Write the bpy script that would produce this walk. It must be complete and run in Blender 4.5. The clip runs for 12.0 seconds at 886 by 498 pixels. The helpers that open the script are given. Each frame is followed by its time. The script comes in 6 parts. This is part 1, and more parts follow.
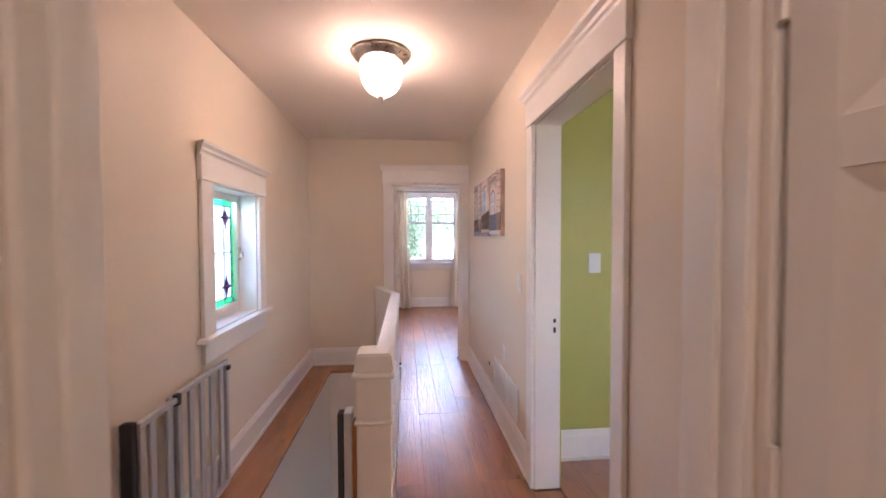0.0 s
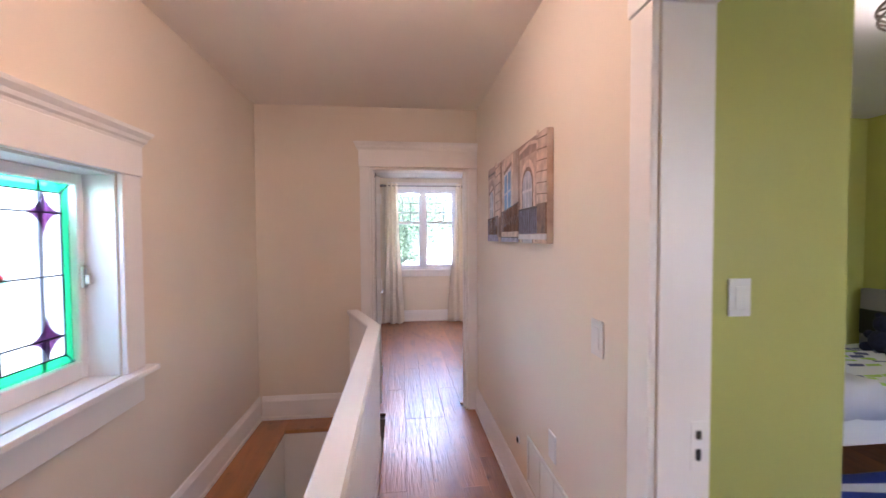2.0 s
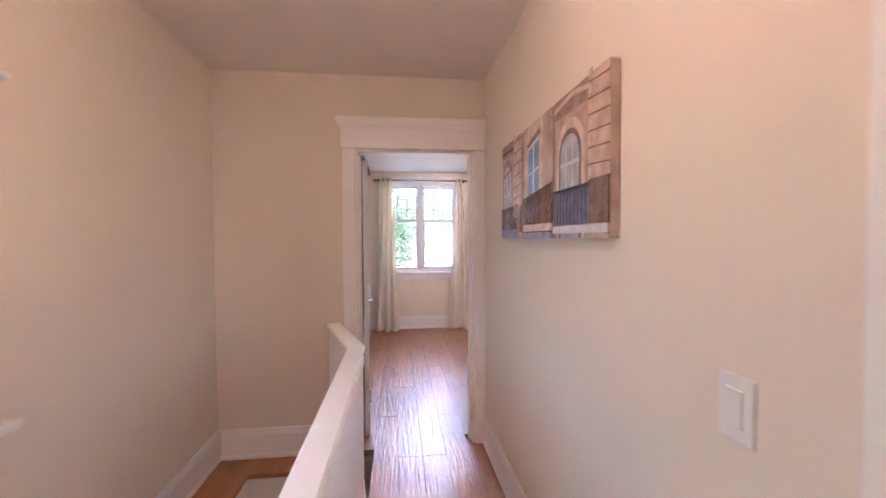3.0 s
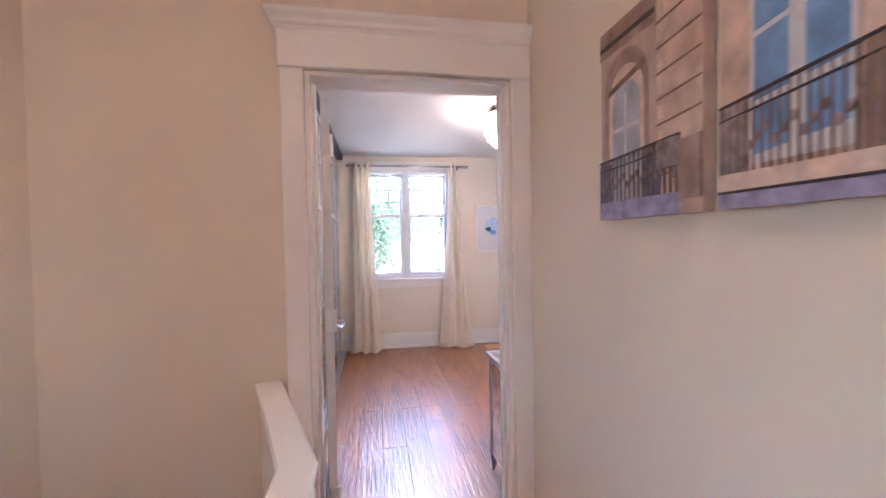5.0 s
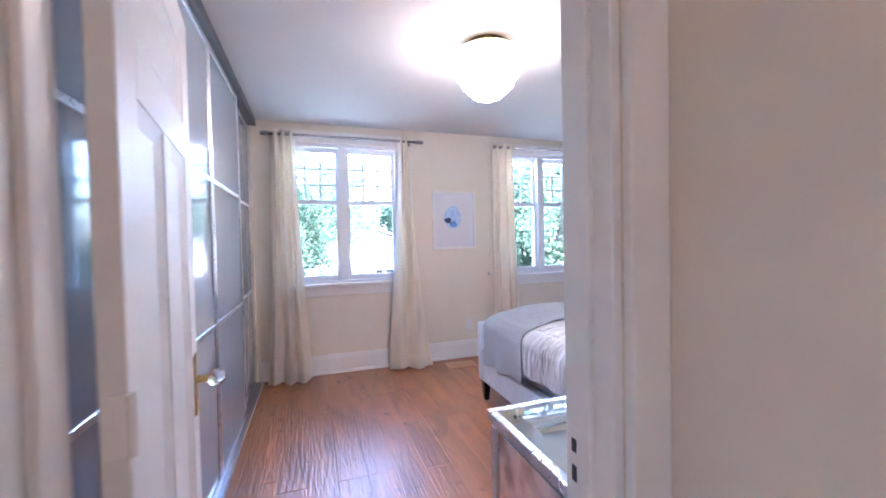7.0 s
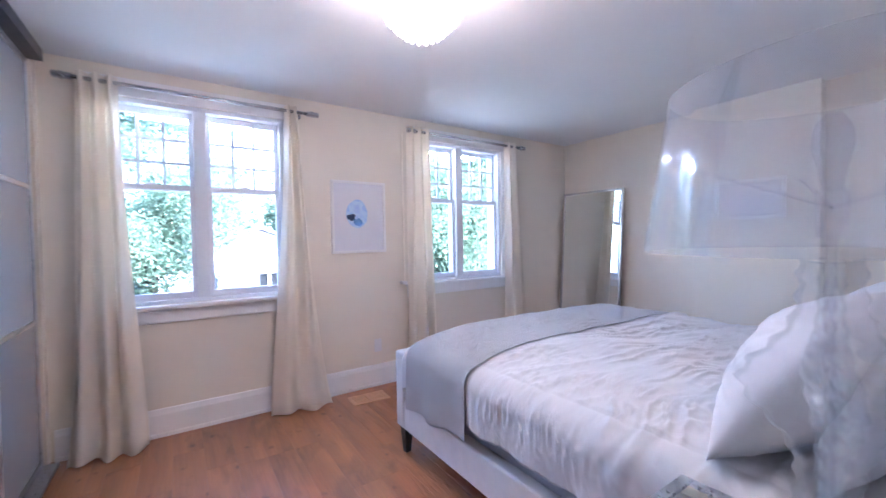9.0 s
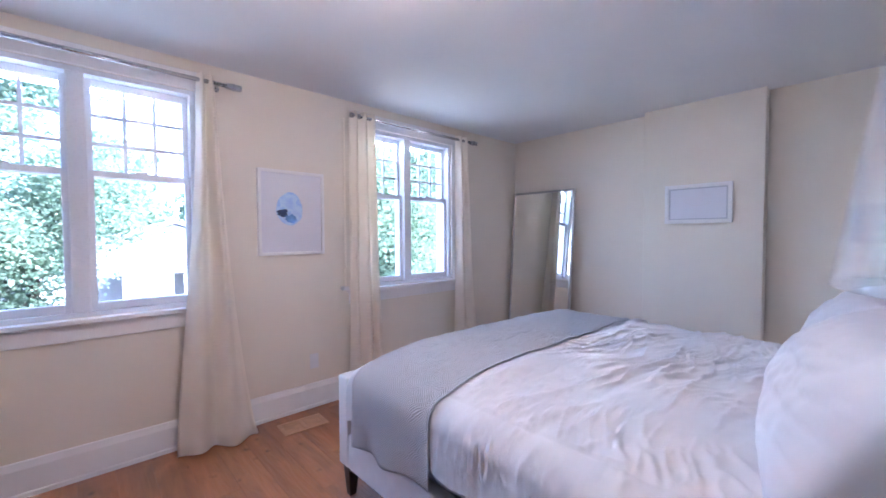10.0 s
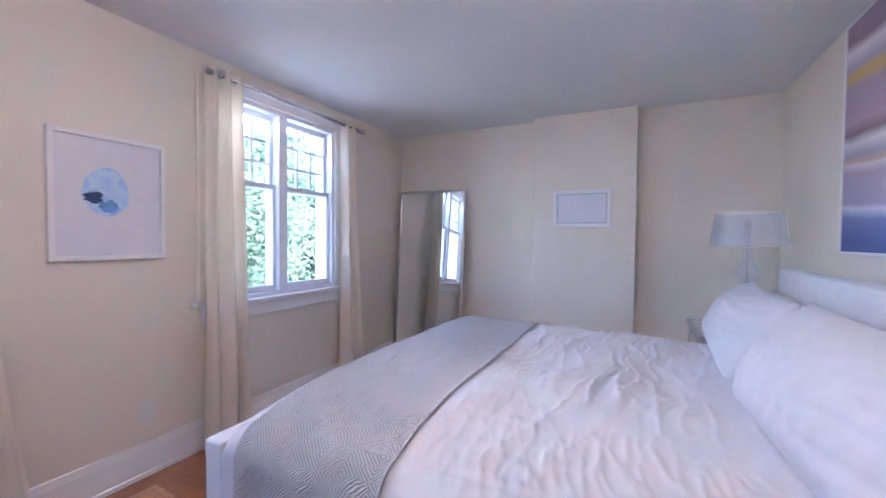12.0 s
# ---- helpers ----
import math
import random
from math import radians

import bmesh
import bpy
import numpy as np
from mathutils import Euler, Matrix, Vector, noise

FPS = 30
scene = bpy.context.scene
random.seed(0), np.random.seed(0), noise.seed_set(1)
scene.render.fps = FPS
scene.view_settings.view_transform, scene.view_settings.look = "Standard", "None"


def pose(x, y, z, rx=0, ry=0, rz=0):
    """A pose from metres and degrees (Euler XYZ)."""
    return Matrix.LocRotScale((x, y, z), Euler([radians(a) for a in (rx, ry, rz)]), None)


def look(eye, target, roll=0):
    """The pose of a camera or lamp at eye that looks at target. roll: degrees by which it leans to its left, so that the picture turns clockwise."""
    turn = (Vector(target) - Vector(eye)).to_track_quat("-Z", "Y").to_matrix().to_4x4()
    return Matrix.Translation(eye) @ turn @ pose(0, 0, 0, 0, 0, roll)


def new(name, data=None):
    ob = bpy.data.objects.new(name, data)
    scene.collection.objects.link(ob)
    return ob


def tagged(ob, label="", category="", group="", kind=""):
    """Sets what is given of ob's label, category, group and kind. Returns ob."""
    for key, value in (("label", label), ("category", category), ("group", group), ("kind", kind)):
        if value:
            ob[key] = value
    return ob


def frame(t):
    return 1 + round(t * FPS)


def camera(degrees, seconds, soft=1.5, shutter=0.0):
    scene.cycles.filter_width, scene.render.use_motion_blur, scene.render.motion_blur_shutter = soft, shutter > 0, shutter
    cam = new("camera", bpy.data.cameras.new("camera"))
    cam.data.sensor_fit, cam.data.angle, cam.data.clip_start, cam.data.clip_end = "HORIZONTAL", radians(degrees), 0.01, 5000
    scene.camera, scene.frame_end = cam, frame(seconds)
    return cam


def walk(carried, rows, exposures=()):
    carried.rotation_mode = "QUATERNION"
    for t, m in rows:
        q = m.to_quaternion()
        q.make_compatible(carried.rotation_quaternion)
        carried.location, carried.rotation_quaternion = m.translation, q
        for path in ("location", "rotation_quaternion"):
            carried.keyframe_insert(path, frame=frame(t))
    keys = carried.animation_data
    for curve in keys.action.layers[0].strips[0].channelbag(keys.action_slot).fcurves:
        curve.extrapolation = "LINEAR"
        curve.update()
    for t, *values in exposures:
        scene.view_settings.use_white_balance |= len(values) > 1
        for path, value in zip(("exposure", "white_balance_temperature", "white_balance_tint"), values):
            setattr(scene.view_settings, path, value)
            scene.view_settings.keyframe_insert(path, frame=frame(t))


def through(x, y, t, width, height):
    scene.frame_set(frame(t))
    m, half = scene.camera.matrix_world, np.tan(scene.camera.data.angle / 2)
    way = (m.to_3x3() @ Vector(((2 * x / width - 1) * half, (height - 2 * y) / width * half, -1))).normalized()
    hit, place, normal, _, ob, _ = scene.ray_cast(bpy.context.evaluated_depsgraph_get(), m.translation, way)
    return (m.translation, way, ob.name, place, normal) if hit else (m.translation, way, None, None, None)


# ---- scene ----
cam = camera(97.0, 12.0, shutter=0.5)
PATH = [
    (0, (0.01, 0.22, 1.417), (0.196, 2.211, 1.356), -0.2),
    (0.5, (0.028, 0.531, 1.427), (0.218, 2.521, 1.364), -0.3),
    (1, (0.044, 0.822, 1.435), (0.243, 2.811, 1.377), -0.3),
    (1.5, (0.07, 1.128, 1.439), (0.274, 3.117, 1.385), -0.4),
    (2, (0.081, 1.411, 1.455), (0.295, 3.398, 1.393), -0.3),
    (2.5, (0.099, 1.707, 1.441), (0.319, 3.694, 1.384), -0.4),
    (3, (0.121, 1.989, 1.427), (0.346, 3.976, 1.371), -0.3),
    (3.2, (0.127, 2.118, 1.419), (0.357, 4.104, 1.362), -0.3),
    (4.8, (0.092, 3.014, 1.376), (0.408, 4.989, 1.339), -0.8),
    (5, (0.089, 3.112, 1.379), (0.425, 5.083, 1.334), -1.0),
    (5.5, (0.106, 3.38, 1.357), (0.503, 5.34, 1.307), -1.0),
    (6, (0.124, 3.631, 1.329), (0.585, 5.577, 1.286), -0.8),
    (6.5, (0.129, 3.897, 1.323), (0.668, 5.822, 1.272), -1.3),
    (7, (0.163, 4.134, 1.304), (0.796, 6.031, 1.258), -1.2),
    (9, (0.339, 4.895, 1.317), (1.45, 6.558, 1.265), -0.9),
    (9.5, (0.388, 5.07, 1.338), (1.639, 6.63, 1.271), -0.6),
    (10, (0.462, 5.237, 1.344), (1.824, 6.7, 1.276), -0.2),
    (10.5, (0.492, 5.374, 1.328), (1.963, 6.727, 1.268), -0.1),
    (10.8, (0.515, 5.462, 1.335), (2.065, 6.724, 1.272), -0.0),
    (11, (0.517, 5.519, 1.335), (2.115, 6.721, 1.274), 0.3),
    (11.5, (0.555, 5.647, 1.329), (2.26, 6.691, 1.271), 0.3),
    (11.7, (0.572, 5.676, 1.33), (2.308, 6.667, 1.274), 0.3),
    (12, (0.592, 5.754, 1.325), (2.385, 6.637, 1.274), 0.5),
]
walk(cam, [(t, look(eye, target, roll)) for t, eye, target, roll in PATH],
     exposures=[(0.0, 4.5, 5850, 27), (1.0, 4.5, 5650, 26), (2.0, 4.5, 5700, 26), (3.0, 4.6, 5900, 28), (5.0, 4.7, 5600, 25), (7.0, 4.6, 5050, 20), (9.0, 4.5, 5000, 22), (10.0, 4.32, 5050, 24), (12.0, 4.25, 5100, 25)])

# ---- plan, in metres ----
HALL_L, HALL_R = -1.05, 0.715          # hall side walls
DOOR_Y, BED_Y = 4.64, 4.77             # hall face and bedroom face of the wall between them
WIN_Y = 8.17                           # bedroom window wall
EAST_X, BREAST_X = 4.40, 4.28          # bedroom end wall, chimney breast
WARD_X = -0.33                         # wardrobe front
HALL_Z, BED_Z = 2.50, 2.46             # ceilings
GREEN_Y, GREEN_X = 4.55, 4.28          # child's room end walls
GROUND = -3.1

# ---- world and lights ----
world = bpy.data.worlds.new("sky")
scene.world = world
world.use_nodes = True
wn = world.node_tree.nodes
sky = wn.new("ShaderNodeTexSky")
sky.sky_type, sky.sun_disc = "NISHITA", False
sky.sun_elevation, sky.sun_rotation = radians(48), radians(115)
sky.air_density, sky.dust_density = 1.0, 2.5
world.node_tree.links.new(sky.outputs[0], wn["Background"].inputs[0])
wn["Background"].inputs[1].default_value = 0.15

SUN = new("sun", bpy.data.lights.new("sun", "SUN"))
SUN.data.energy, SUN.data.angle, SUN.data.color = 4.6, radians(1.0), (1.0, 0.95, 0.88)
SUN.matrix_world = look((24, -10, 26), (2, 10, 0))


def window_sky(name, a, target, w, power):
    """The sky's light entering under a window's head."""
    ob = new(name, bpy.data.lights.new(name, "AREA"))
    ob.data.shape, ob.data.size, ob.data.size_y, ob.data.energy, ob.data.color = "RECTANGLE", w, 0.07, power, (0.74, 0.86, 1.0)
    ob.data.spread = radians(120)
    ob.matrix_world = look(a, target)
    return ob


window_sky("window_sky_1", (0.47, WIN_Y + 0.185, 2.225), (0.47, WIN_Y - 2.2, 1.75), 0.72, 0.8)
window_sky("window_sky_2", (2.74, WIN_Y + 0.185, 2.225), (2.74, WIN_Y - 2.2, 1.75), 0.72, 0.95)
# lamp in an opening that is out of view, added for the child's room daylight
window_sky("unseen_sky_child_room", (2.8, -0.70, 2.16), (2.8, 2.5, 1.2), 0.8, 0.08)
window_sky("window_sky_hall", (-1.245, 2.785, 1.69), (0.0, 2.785, 1.2), 0.55, 0.4)


# ---- materials ----
def nodes(name):
    m = bpy.data.materials.new(name)
    m.use_nodes = True
    return m, m.node_tree.nodes, m.node_tree.links, m.node_tree.nodes["Principled BSDF"]


def noise_ramp(n, l, scale, lo, hi, detail=4.0, stretch=None, space="Object"):
    tc = n.new("ShaderNodeTexCoord")
    nz = n.new("ShaderNodeTexNoise")
    nz.inputs["Scale"].default_value, nz.inputs["Detail"].default_value = scale, detail
    if stretch:
        mp = n.new("ShaderNodeMapping")
        mp.inputs["Scale"].default_value = stretch
        l.new(tc.outputs[space], mp.inputs[0])
        l.new(mp.outputs[0], nz.inputs[0])
    else:
        l.new(tc.outputs[space], nz.inputs[0])
    mr = n.new("ShaderNodeMapRange")
    mr.inputs[1].default_value, mr.inputs[2].default_value = 0.3, 0.7
    mr.inputs[3].default_value, mr.inputs[4].default_value = lo, hi
    l.new(nz.outputs[0], mr.inputs[0])
    return mr.outputs[0], nz.outputs[0]


def bump(n, l, height, strength, dist, b):
    bp = n.new("ShaderNodeBump")
    bp.inputs["Strength"].default_value, bp.inputs["Distance"].default_value = strength, dist
    l.new(height, bp.inputs["Height"])
    l.new(bp.outputs[0], b.inputs["Normal"])
    return bp


def plain(name, colour, rough=0.6, metal=0.0, rvar=0.05, vary=0.06, scale=6.0, bumps=0.15, fine=90.0, dist=0.002, sheen=0.0, stretch=None):
    """A painted, woven or cast surface: two scales of variation and fine relief."""
    m, n, l, b = nodes(name)
    f, _ = noise_ramp(n, l, scale, 1 - vary, 1 + vary, stretch=stretch)
    mul = n.new("ShaderNodeVectorMath")
    mul.operation = "SCALE"
    mul.inputs[0].default_value = colour
    l.new(f, mul.inputs["Scale"])
    l.new(mul.outputs[0], b.inputs["Base Color"])
    r, raw = noise_ramp(n, l, fine, rough - rvar, rough + rvar, stretch=stretch)
    l.new(r, b.inputs["Roughness"])
    b.inputs["Metallic"].default_value = metal
    if sheen:
        b.inputs["Sheen Weight"].default_value = sheen
    if bumps:
        bump(n, l, raw, bumps, dist, b)
    return m


M = {}
M["hall_wall"] = plain("cream_wall_paint", (0.81, 0.72, 0.60), 0.55, vary=0.025, scale=1.6, bumps=0.06, fine=160, dist=0.0006)
M["bed_wall"] = plain("ivory_wall_paint", (0.83, 0.76, 0.635), 0.55, vary=0.025, scale=1.6, bumps=0.06, fine=160, dist=0.0006)
M["green_wall"] = plain("lime_wall_paint", (0.47, 0.47, 0.115), 0.5, vary=0.03, scale=1.8, bumps=0.06, fine=160, dist=0.0006)
M["ceiling"] = plain("ceiling_paint", (0.80, 0.79, 0.77), 0.75, vary=0.02, scale=1.2, bumps=0.06, fine=120, dist=0.0006)
M["hall_ceiling"] = plain("cream_ceiling_paint", (0.90, 0.83, 0.745), 0.75, vary=0.02, scale=1.2, bumps=0.06, fine=120, dist=0.0006)
M["trim"] = plain("white_gloss_trim", (0.89, 0.87, 0.84), 0.36, rvar=0.01, vary=0.02, scale=4, bumps=0.0, fine=12, dist=0.0004)
M["door_paint"] = plain("white_satin_door_paint", (0.82, 0.80, 0.77), 0.5, rvar=0.02, vary=0.02, scale=4, bumps=0.0, fine=12, dist=0.0004)
M["vinyl"] = plain("white_window_vinyl", (0.84, 0.85, 0.87), 0.3, vary=0.01, bumps=0.02)
M["steel"] = plain("brushed_steel", (0.56, 0.56, 0.57), 0.25, 1.0, vary=0.05, bumps=0.03)
M["nickel"] = plain("aged_nickel", (0.54, 0.51, 0.47), 0.3, 1.0, vary=0.1, bumps=0.03)
M["bronze"] = plain("dark_bronze", (0.10, 0.075, 0.055), 0.4, 0.9, vary=0.15, bumps=0.05)
M["brass"] = plain("worn_brass", (0.55, 0.40, 0.18), 0.35, 1.0, vary=0.1, bumps=0.05)
M["alu"] = plain("satin_aluminium", (0.62, 0.63, 0.66), 0.3, 1.0, vary=0.03, bumps=0.02)
M["gate"] = plain("grey_gate_enamel", (0.52, 0.53, 0.55), 0.4, 0.0, vary=0.03, bumps=0.03)
M["rubber"] = plain("dark_rubber", (0.035, 0.035, 0.04), 0.65, vary=0.2, bumps=0.2)
M["black"] = plain("black_lacquer", (0.012, 0.012, 0.014), 0.35, vary=0.1, bumps=0.03)
M["espresso"] = plain("espresso_wood", (0.025, 0.015, 0.011), 0.35, vary=0.3, scale=12, bumps=0.05)
M["plastic"] = plain("white_plastic", (0.80, 0.79, 0.77), 0.35, vary=0.01, bumps=0.0)
M["linen"] = plain("white_linen", (0.60, 0.585, 0.585), 0.85, vary=0.03, scale=9, bumps=0.25, fine=420, dist=0.001, sheen=0.3)
M["pillow"] = plain("white_cotton", (0.58, 0.57, 0.58), 0.85, vary=0.02, scale=9, bumps=0.2, fine=420, dist=0.001, sheen=0.3)
M["upholstery"] = plain("oatmeal_upholstery", (0.74, 0.72, 0.70), 0.9, vary=0.04, scale=14, bumps=0.35, fine=500, dist=0.001, sheen=0.2)
M["sheet"] = plain("grey_bed_skirt", (0.55, 0.55, 0.60), 0.85, vary=0.04, bumps=0.2, fine=300, dist=0.001)
M["carcass"] = plain("white_board", (0.70, 0.70, 0.70), 0.5, vary=0.02, bumps=0.03)
M["track"] = plain("dark_grey_track", (0.13, 0.13, 0.14), 0.4, 0.6, vary=0.1, bumps=0.03)
M["paper"] = plain("white_paper", (0.80, 0.79, 0.82), 0.7, vary=0.01, bumps=0.02)
M["lead"] = plain("window_lead", (0.03, 0.03, 0.035), 0.5, 0.7, vary=0.1, bumps=0.1)


def wood(name, dark, light, rough, along, tint=0.35):
    """Boards with soft long grain, smoky knots and gently scraped relief; each board takes its own tone."""
    m, n, l, b = nodes(name)
    tc, oi = n.new("ShaderNodeTexCoord"), n.new("ShaderNodeObjectInfo")
    off = n.new("ShaderNodeVectorMath")
    off.operation = "SCALE"
    off.inputs[0].default_value = (37, 91, 13)
    l.new(oi.outputs["Random"], off.inputs["Scale"])
    add = n.new("ShaderNodeVectorMath")
    l.new(tc.outputs["Object"], add.inputs[0])
    l.new(off.outputs[0], add.inputs[1])

    def streaks(sx, sy, scale, detail, distort):
        mp = n.new("ShaderNodeMapping")
        mp.inputs["Scale"].default_value = (sx * along[0], sy * along[1], 1.0)
        l.new(add.outputs[0], mp.inputs[0])
        nz = n.new("ShaderNodeTexNoise")
        nz.inputs["Scale"].default_value, nz.inputs["Detail"].default_value, nz.inputs["Distortion"].default_value = scale, detail, distort
        l.new(mp.outputs[0], nz.inputs[0])
        return nz.outputs[0]

    def span(src, a, b2, lo, hi):
        mr = n.new("ShaderNodeMapRange")
        for s, v in zip(mr.inputs[1:5], (a, b2, lo, hi)):
            s.default_value = v
        l.new(src, mr.inputs[0])
        return mr.outputs[0]

    def times(p, q):
        k = n.new("ShaderNodeMath")
        k.operation = "MULTIPLY"
        l.new(p, k.inputs[0])
        l.new(q, k.inputs[1])
        return k.outputs[0]
    grain = streaks(1.0, 1.0, 2.6, 3.0, 0.4)
    ramp = n.new("ShaderNodeValToRGB")
    ramp.color_ramp.elements[0].position, ramp.color_ramp.elements[1].position = 0.28, 0.72
    ramp.color_ramp.elements[0].color, ramp.color_ramp.elements[1].color = (*dark, 1), (*light, 1)
    l.new(grain, ramp.inputs[0])
    fine = span(streaks(7.0, 1.2, 6.0, 4.0, 0.2), 0.3, 0.7, 0.94, 1.05)
    knot = n.new("ShaderNodeTexVoronoi")
    knot.voronoi_dimensions = "2D"
    knot.inputs["Scale"].default_value, knot.inputs["Randomness"].default_value = 4.2, 1.0
    km = n.new("ShaderNodeMapping")
    km.inputs["Scale"].default_value = (1.0, 0.9, 1.0)
    l.new(add.outputs[0], km.inputs[0])
    l.new(km.outputs[0], knot.inputs[0])
    rag = n.new("ShaderNodeMath")
    rag.operation = "MULTIPLY_ADD"
    l.new(streaks(2.2, 5.5, 2.4, 3.0, 1.2), rag.inputs[0])
    rag.inputs[1].default_value = 0.34
    l.new(knot.outputs["Distance"], rag.inputs[2])
    smoke = span(streaks(0.9, 3.0, 1.9, 3.0, 0.8), 0.36, 0.50, 0.72, 1.0)
    spots = times(span(rag.outputs[0], 0.13, 0.26, 0.42, 1.0), smoke)
    tone = span(oi.outputs["Random"], 0.0, 1.0, 1 - tint, 1 + tint)
    mul = n.new("ShaderNodeVectorMath")
    mul.operation = "SCALE"
    l.new(ramp.outputs[0], mul.inputs[0])
    l.new(times(times(spots, tone), fine), mul.inputs["Scale"])
    l.new(mul.outputs[0], b.inputs["Base Color"])
    relief = bump(n, l, streaks(6.0, 4.5, 3.0, 2.0, 0.7), 0.8, 0.0055, b)
    l.new(relief.outputs[0], b.inputs["Coat Normal"])
    l.new(span(grain, 0.3, 0.7, rough - 0.04, rough + 0.06), b.inputs["Roughness"])
    b.inputs["Coat Weight"].default_value, b.inputs["Coat Roughness"].default_value = 0.8, 0.24
    b.inputs["IOR"].default_value, b.inputs["Coat IOR"].default_value = 1.6, 1.6
    return m


M["plank"] = wood("hand_scraped_hickory", (0.31, 0.110, 0.034), (0.50, 0.205, 0.070), 0.42, (3.2, 0.35, 1.0), 0.06)
M["ledge"] = wood("orange_oak", (0.36, 0.130, 0.03), (0.50, 0.20, 0.052), 0.42, (3.0, 0.3, 1.0), 0.05)
M["print_frame"] = plain("pale_grey_frame", (0.60, 0.60, 0.62), 0.4, vary=0.03, bumps=0.02)
M["sub"] = plain("subfloor", (0.06, 0.03, 0.02), 0.8)


def glass(name, colour=(1, 1, 1), rough=0.0, ior=1.45):
    m, n, l, b = nodes(name)
    b.inputs["Base Color"].default_value, b.inputs["Roughness"].default_value = (*colour, 1), rough
    b.inputs["Transmission Weight"].default_value, b.inputs["IOR"].default_value = 1.0, ior
    return m


def clear_sheet(name, haze):
    """Thin clear plastic: see-through, with a glossy face and a slight milkiness."""
    m, n, l, b = nodes(name)
    b.inputs["Base Color"].default_value, b.inputs["Roughness"].default_value = (0.88, 0.89, 0.92, 1), 0.15
    b.inputs["IOR"].default_value = 1.6
    tp, gl, fr, m1, m2 = (n.new("ShaderNode" + k) for k in ("BsdfTransparent", "BsdfGlossy", "Fresnel", "MixShader", "MixShader"))
    tp.inputs[0].default_value = (0.97, 0.98, 1.0, 1)
    gl.inputs["Roughness"].default_value = 0.05
    fr.inputs["IOR"].default_value = 1.6
    half = n.new("ShaderNodeMath")
    half.operation = "MULTIPLY"
    half.inputs[1].default_value = 0.28
    l.new(fr.outputs[0], half.inputs[0])
    l.new(half.outputs[0], m1.inputs[0])
    l.new(tp.outputs[0], m1.inputs[1])
    l.new(gl.outputs[0], m1.inputs[2])
    m2.inputs[0].default_value = haze
    l.new(m1.outputs[0], m2.inputs[1])
    l.new(b.outputs[0], m2.inputs[2])
    l.new(m2.outputs[0], n["Material Output"].inputs[0])
    return m


M["shade"] = clear_sheet("clear_acrylic_shade", 0.14)
M["fin"] = clear_sheet("moulded_clear_acrylic", 0.06)
# milkiness added so that the clear bell looks lit from inside
M["ribbed"] = clear_sheet("ribbed_clear_glass", 0.22)
M["pane"] = glass("window_glass", (0.97, 0.99, 0.98), 0.0, 1.2)
M["acrylic"] = glass("clear_acrylic", (0.98, 0.985, 1.0), 0.12, 1.35)
M["crystal"] = glass("crystal", (0.98, 0.98, 1.0), 0.02, 1.5)


def mirror(name, colour, rough, vary=0.0):
    m, n, l, b = nodes(name)
    b.inputs["Metallic"].default_value = 1.0
    if vary:
        f, _ = noise_ramp(n, l, 7.0, rough, rough + vary)
        l.new(f, b.inputs["Roughness"])
    else:
        b.inputs["Roughness"].default_value = rough
    b.inputs["Base Color"].default_value = (*colour, 1)
    return m


M["mirror"] = mirror("silver_mirror", (0.88, 0.90, 0.89), 0.01)
M["antique"] = mirror("antique_mirror", (0.62, 0.61, 0.58), 0.06, 0.16)
an, al = M["antique"].node_tree.nodes, M["antique"].node_tree.links
_, blotch = noise_ramp(an, al, 11.0, 0, 1, 6.0)
tarnish = an.new("ShaderNodeValToRGB")
tarnish.color_ramp.elements[0].position, tarnish.color_ramp.elements[1].position = 0.36, 0.56
tarnish.color_ramp.elements[0].color, tarnish.color_ramp.elements[1].color = (0.30, 0.25, 0.21, 1), (0.72, 0.71, 0.69, 1)
al.new(blotch, tarnish.inputs[0])
al.new(tarnish.outputs[0], an["Principled BSDF"].inputs["Base Color"])


def sheet_glass(name, colour, rough):
    """Back-painted glass: a coloured board under a clear gloss."""
    m, n, l, b = nodes(name)
    b.inputs["Base Color"].default_value = (*colour, 1)
    b.inputs["Roughness"].default_value = rough
    b.inputs["IOR"].default_value = 1.5
    b.inputs["Coat Weight"].default_value, b.inputs["Coat Roughness"].default_value = 0.5, 0.02
    return m


M["register"] = plain("tan_oak", (0.56, 0.31, 0.165), 0.45, vary=0.12, scale=14, bumps=0.05)
M["ward_glass"] = sheet_glass("grey_lacquered_glass", (0.42, 0.46, 0.52), 0.08)


def glow(name, colour, strength):
    m, n, l, b = nodes(name)
    b.inputs["Base Color"].default_value = (*colour, 1)
    b.inputs["Emission Color"].default_value, b.inputs["Emission Strength"].default_value = (*colour, 1), strength
    b.inputs["Roughness"].default_value = 0.3
    return m


M["lit_cluster"] = glow("lit_bulb_cluster", (1.0, 0.71, 0.49), 2.95)
# glow of the added fill light behind the start
M["fill_glow"] = glow("fill_light_glow", (1.0, 0.76, 0.55), 1.8)
M["lit_crystal"] = glow("lit_crystal", (1.0, 0.86, 0.72), 0.80)
M["lit_bulb"] = glow("lit_bulb", (1.0, 0.86, 0.72), 5.0)


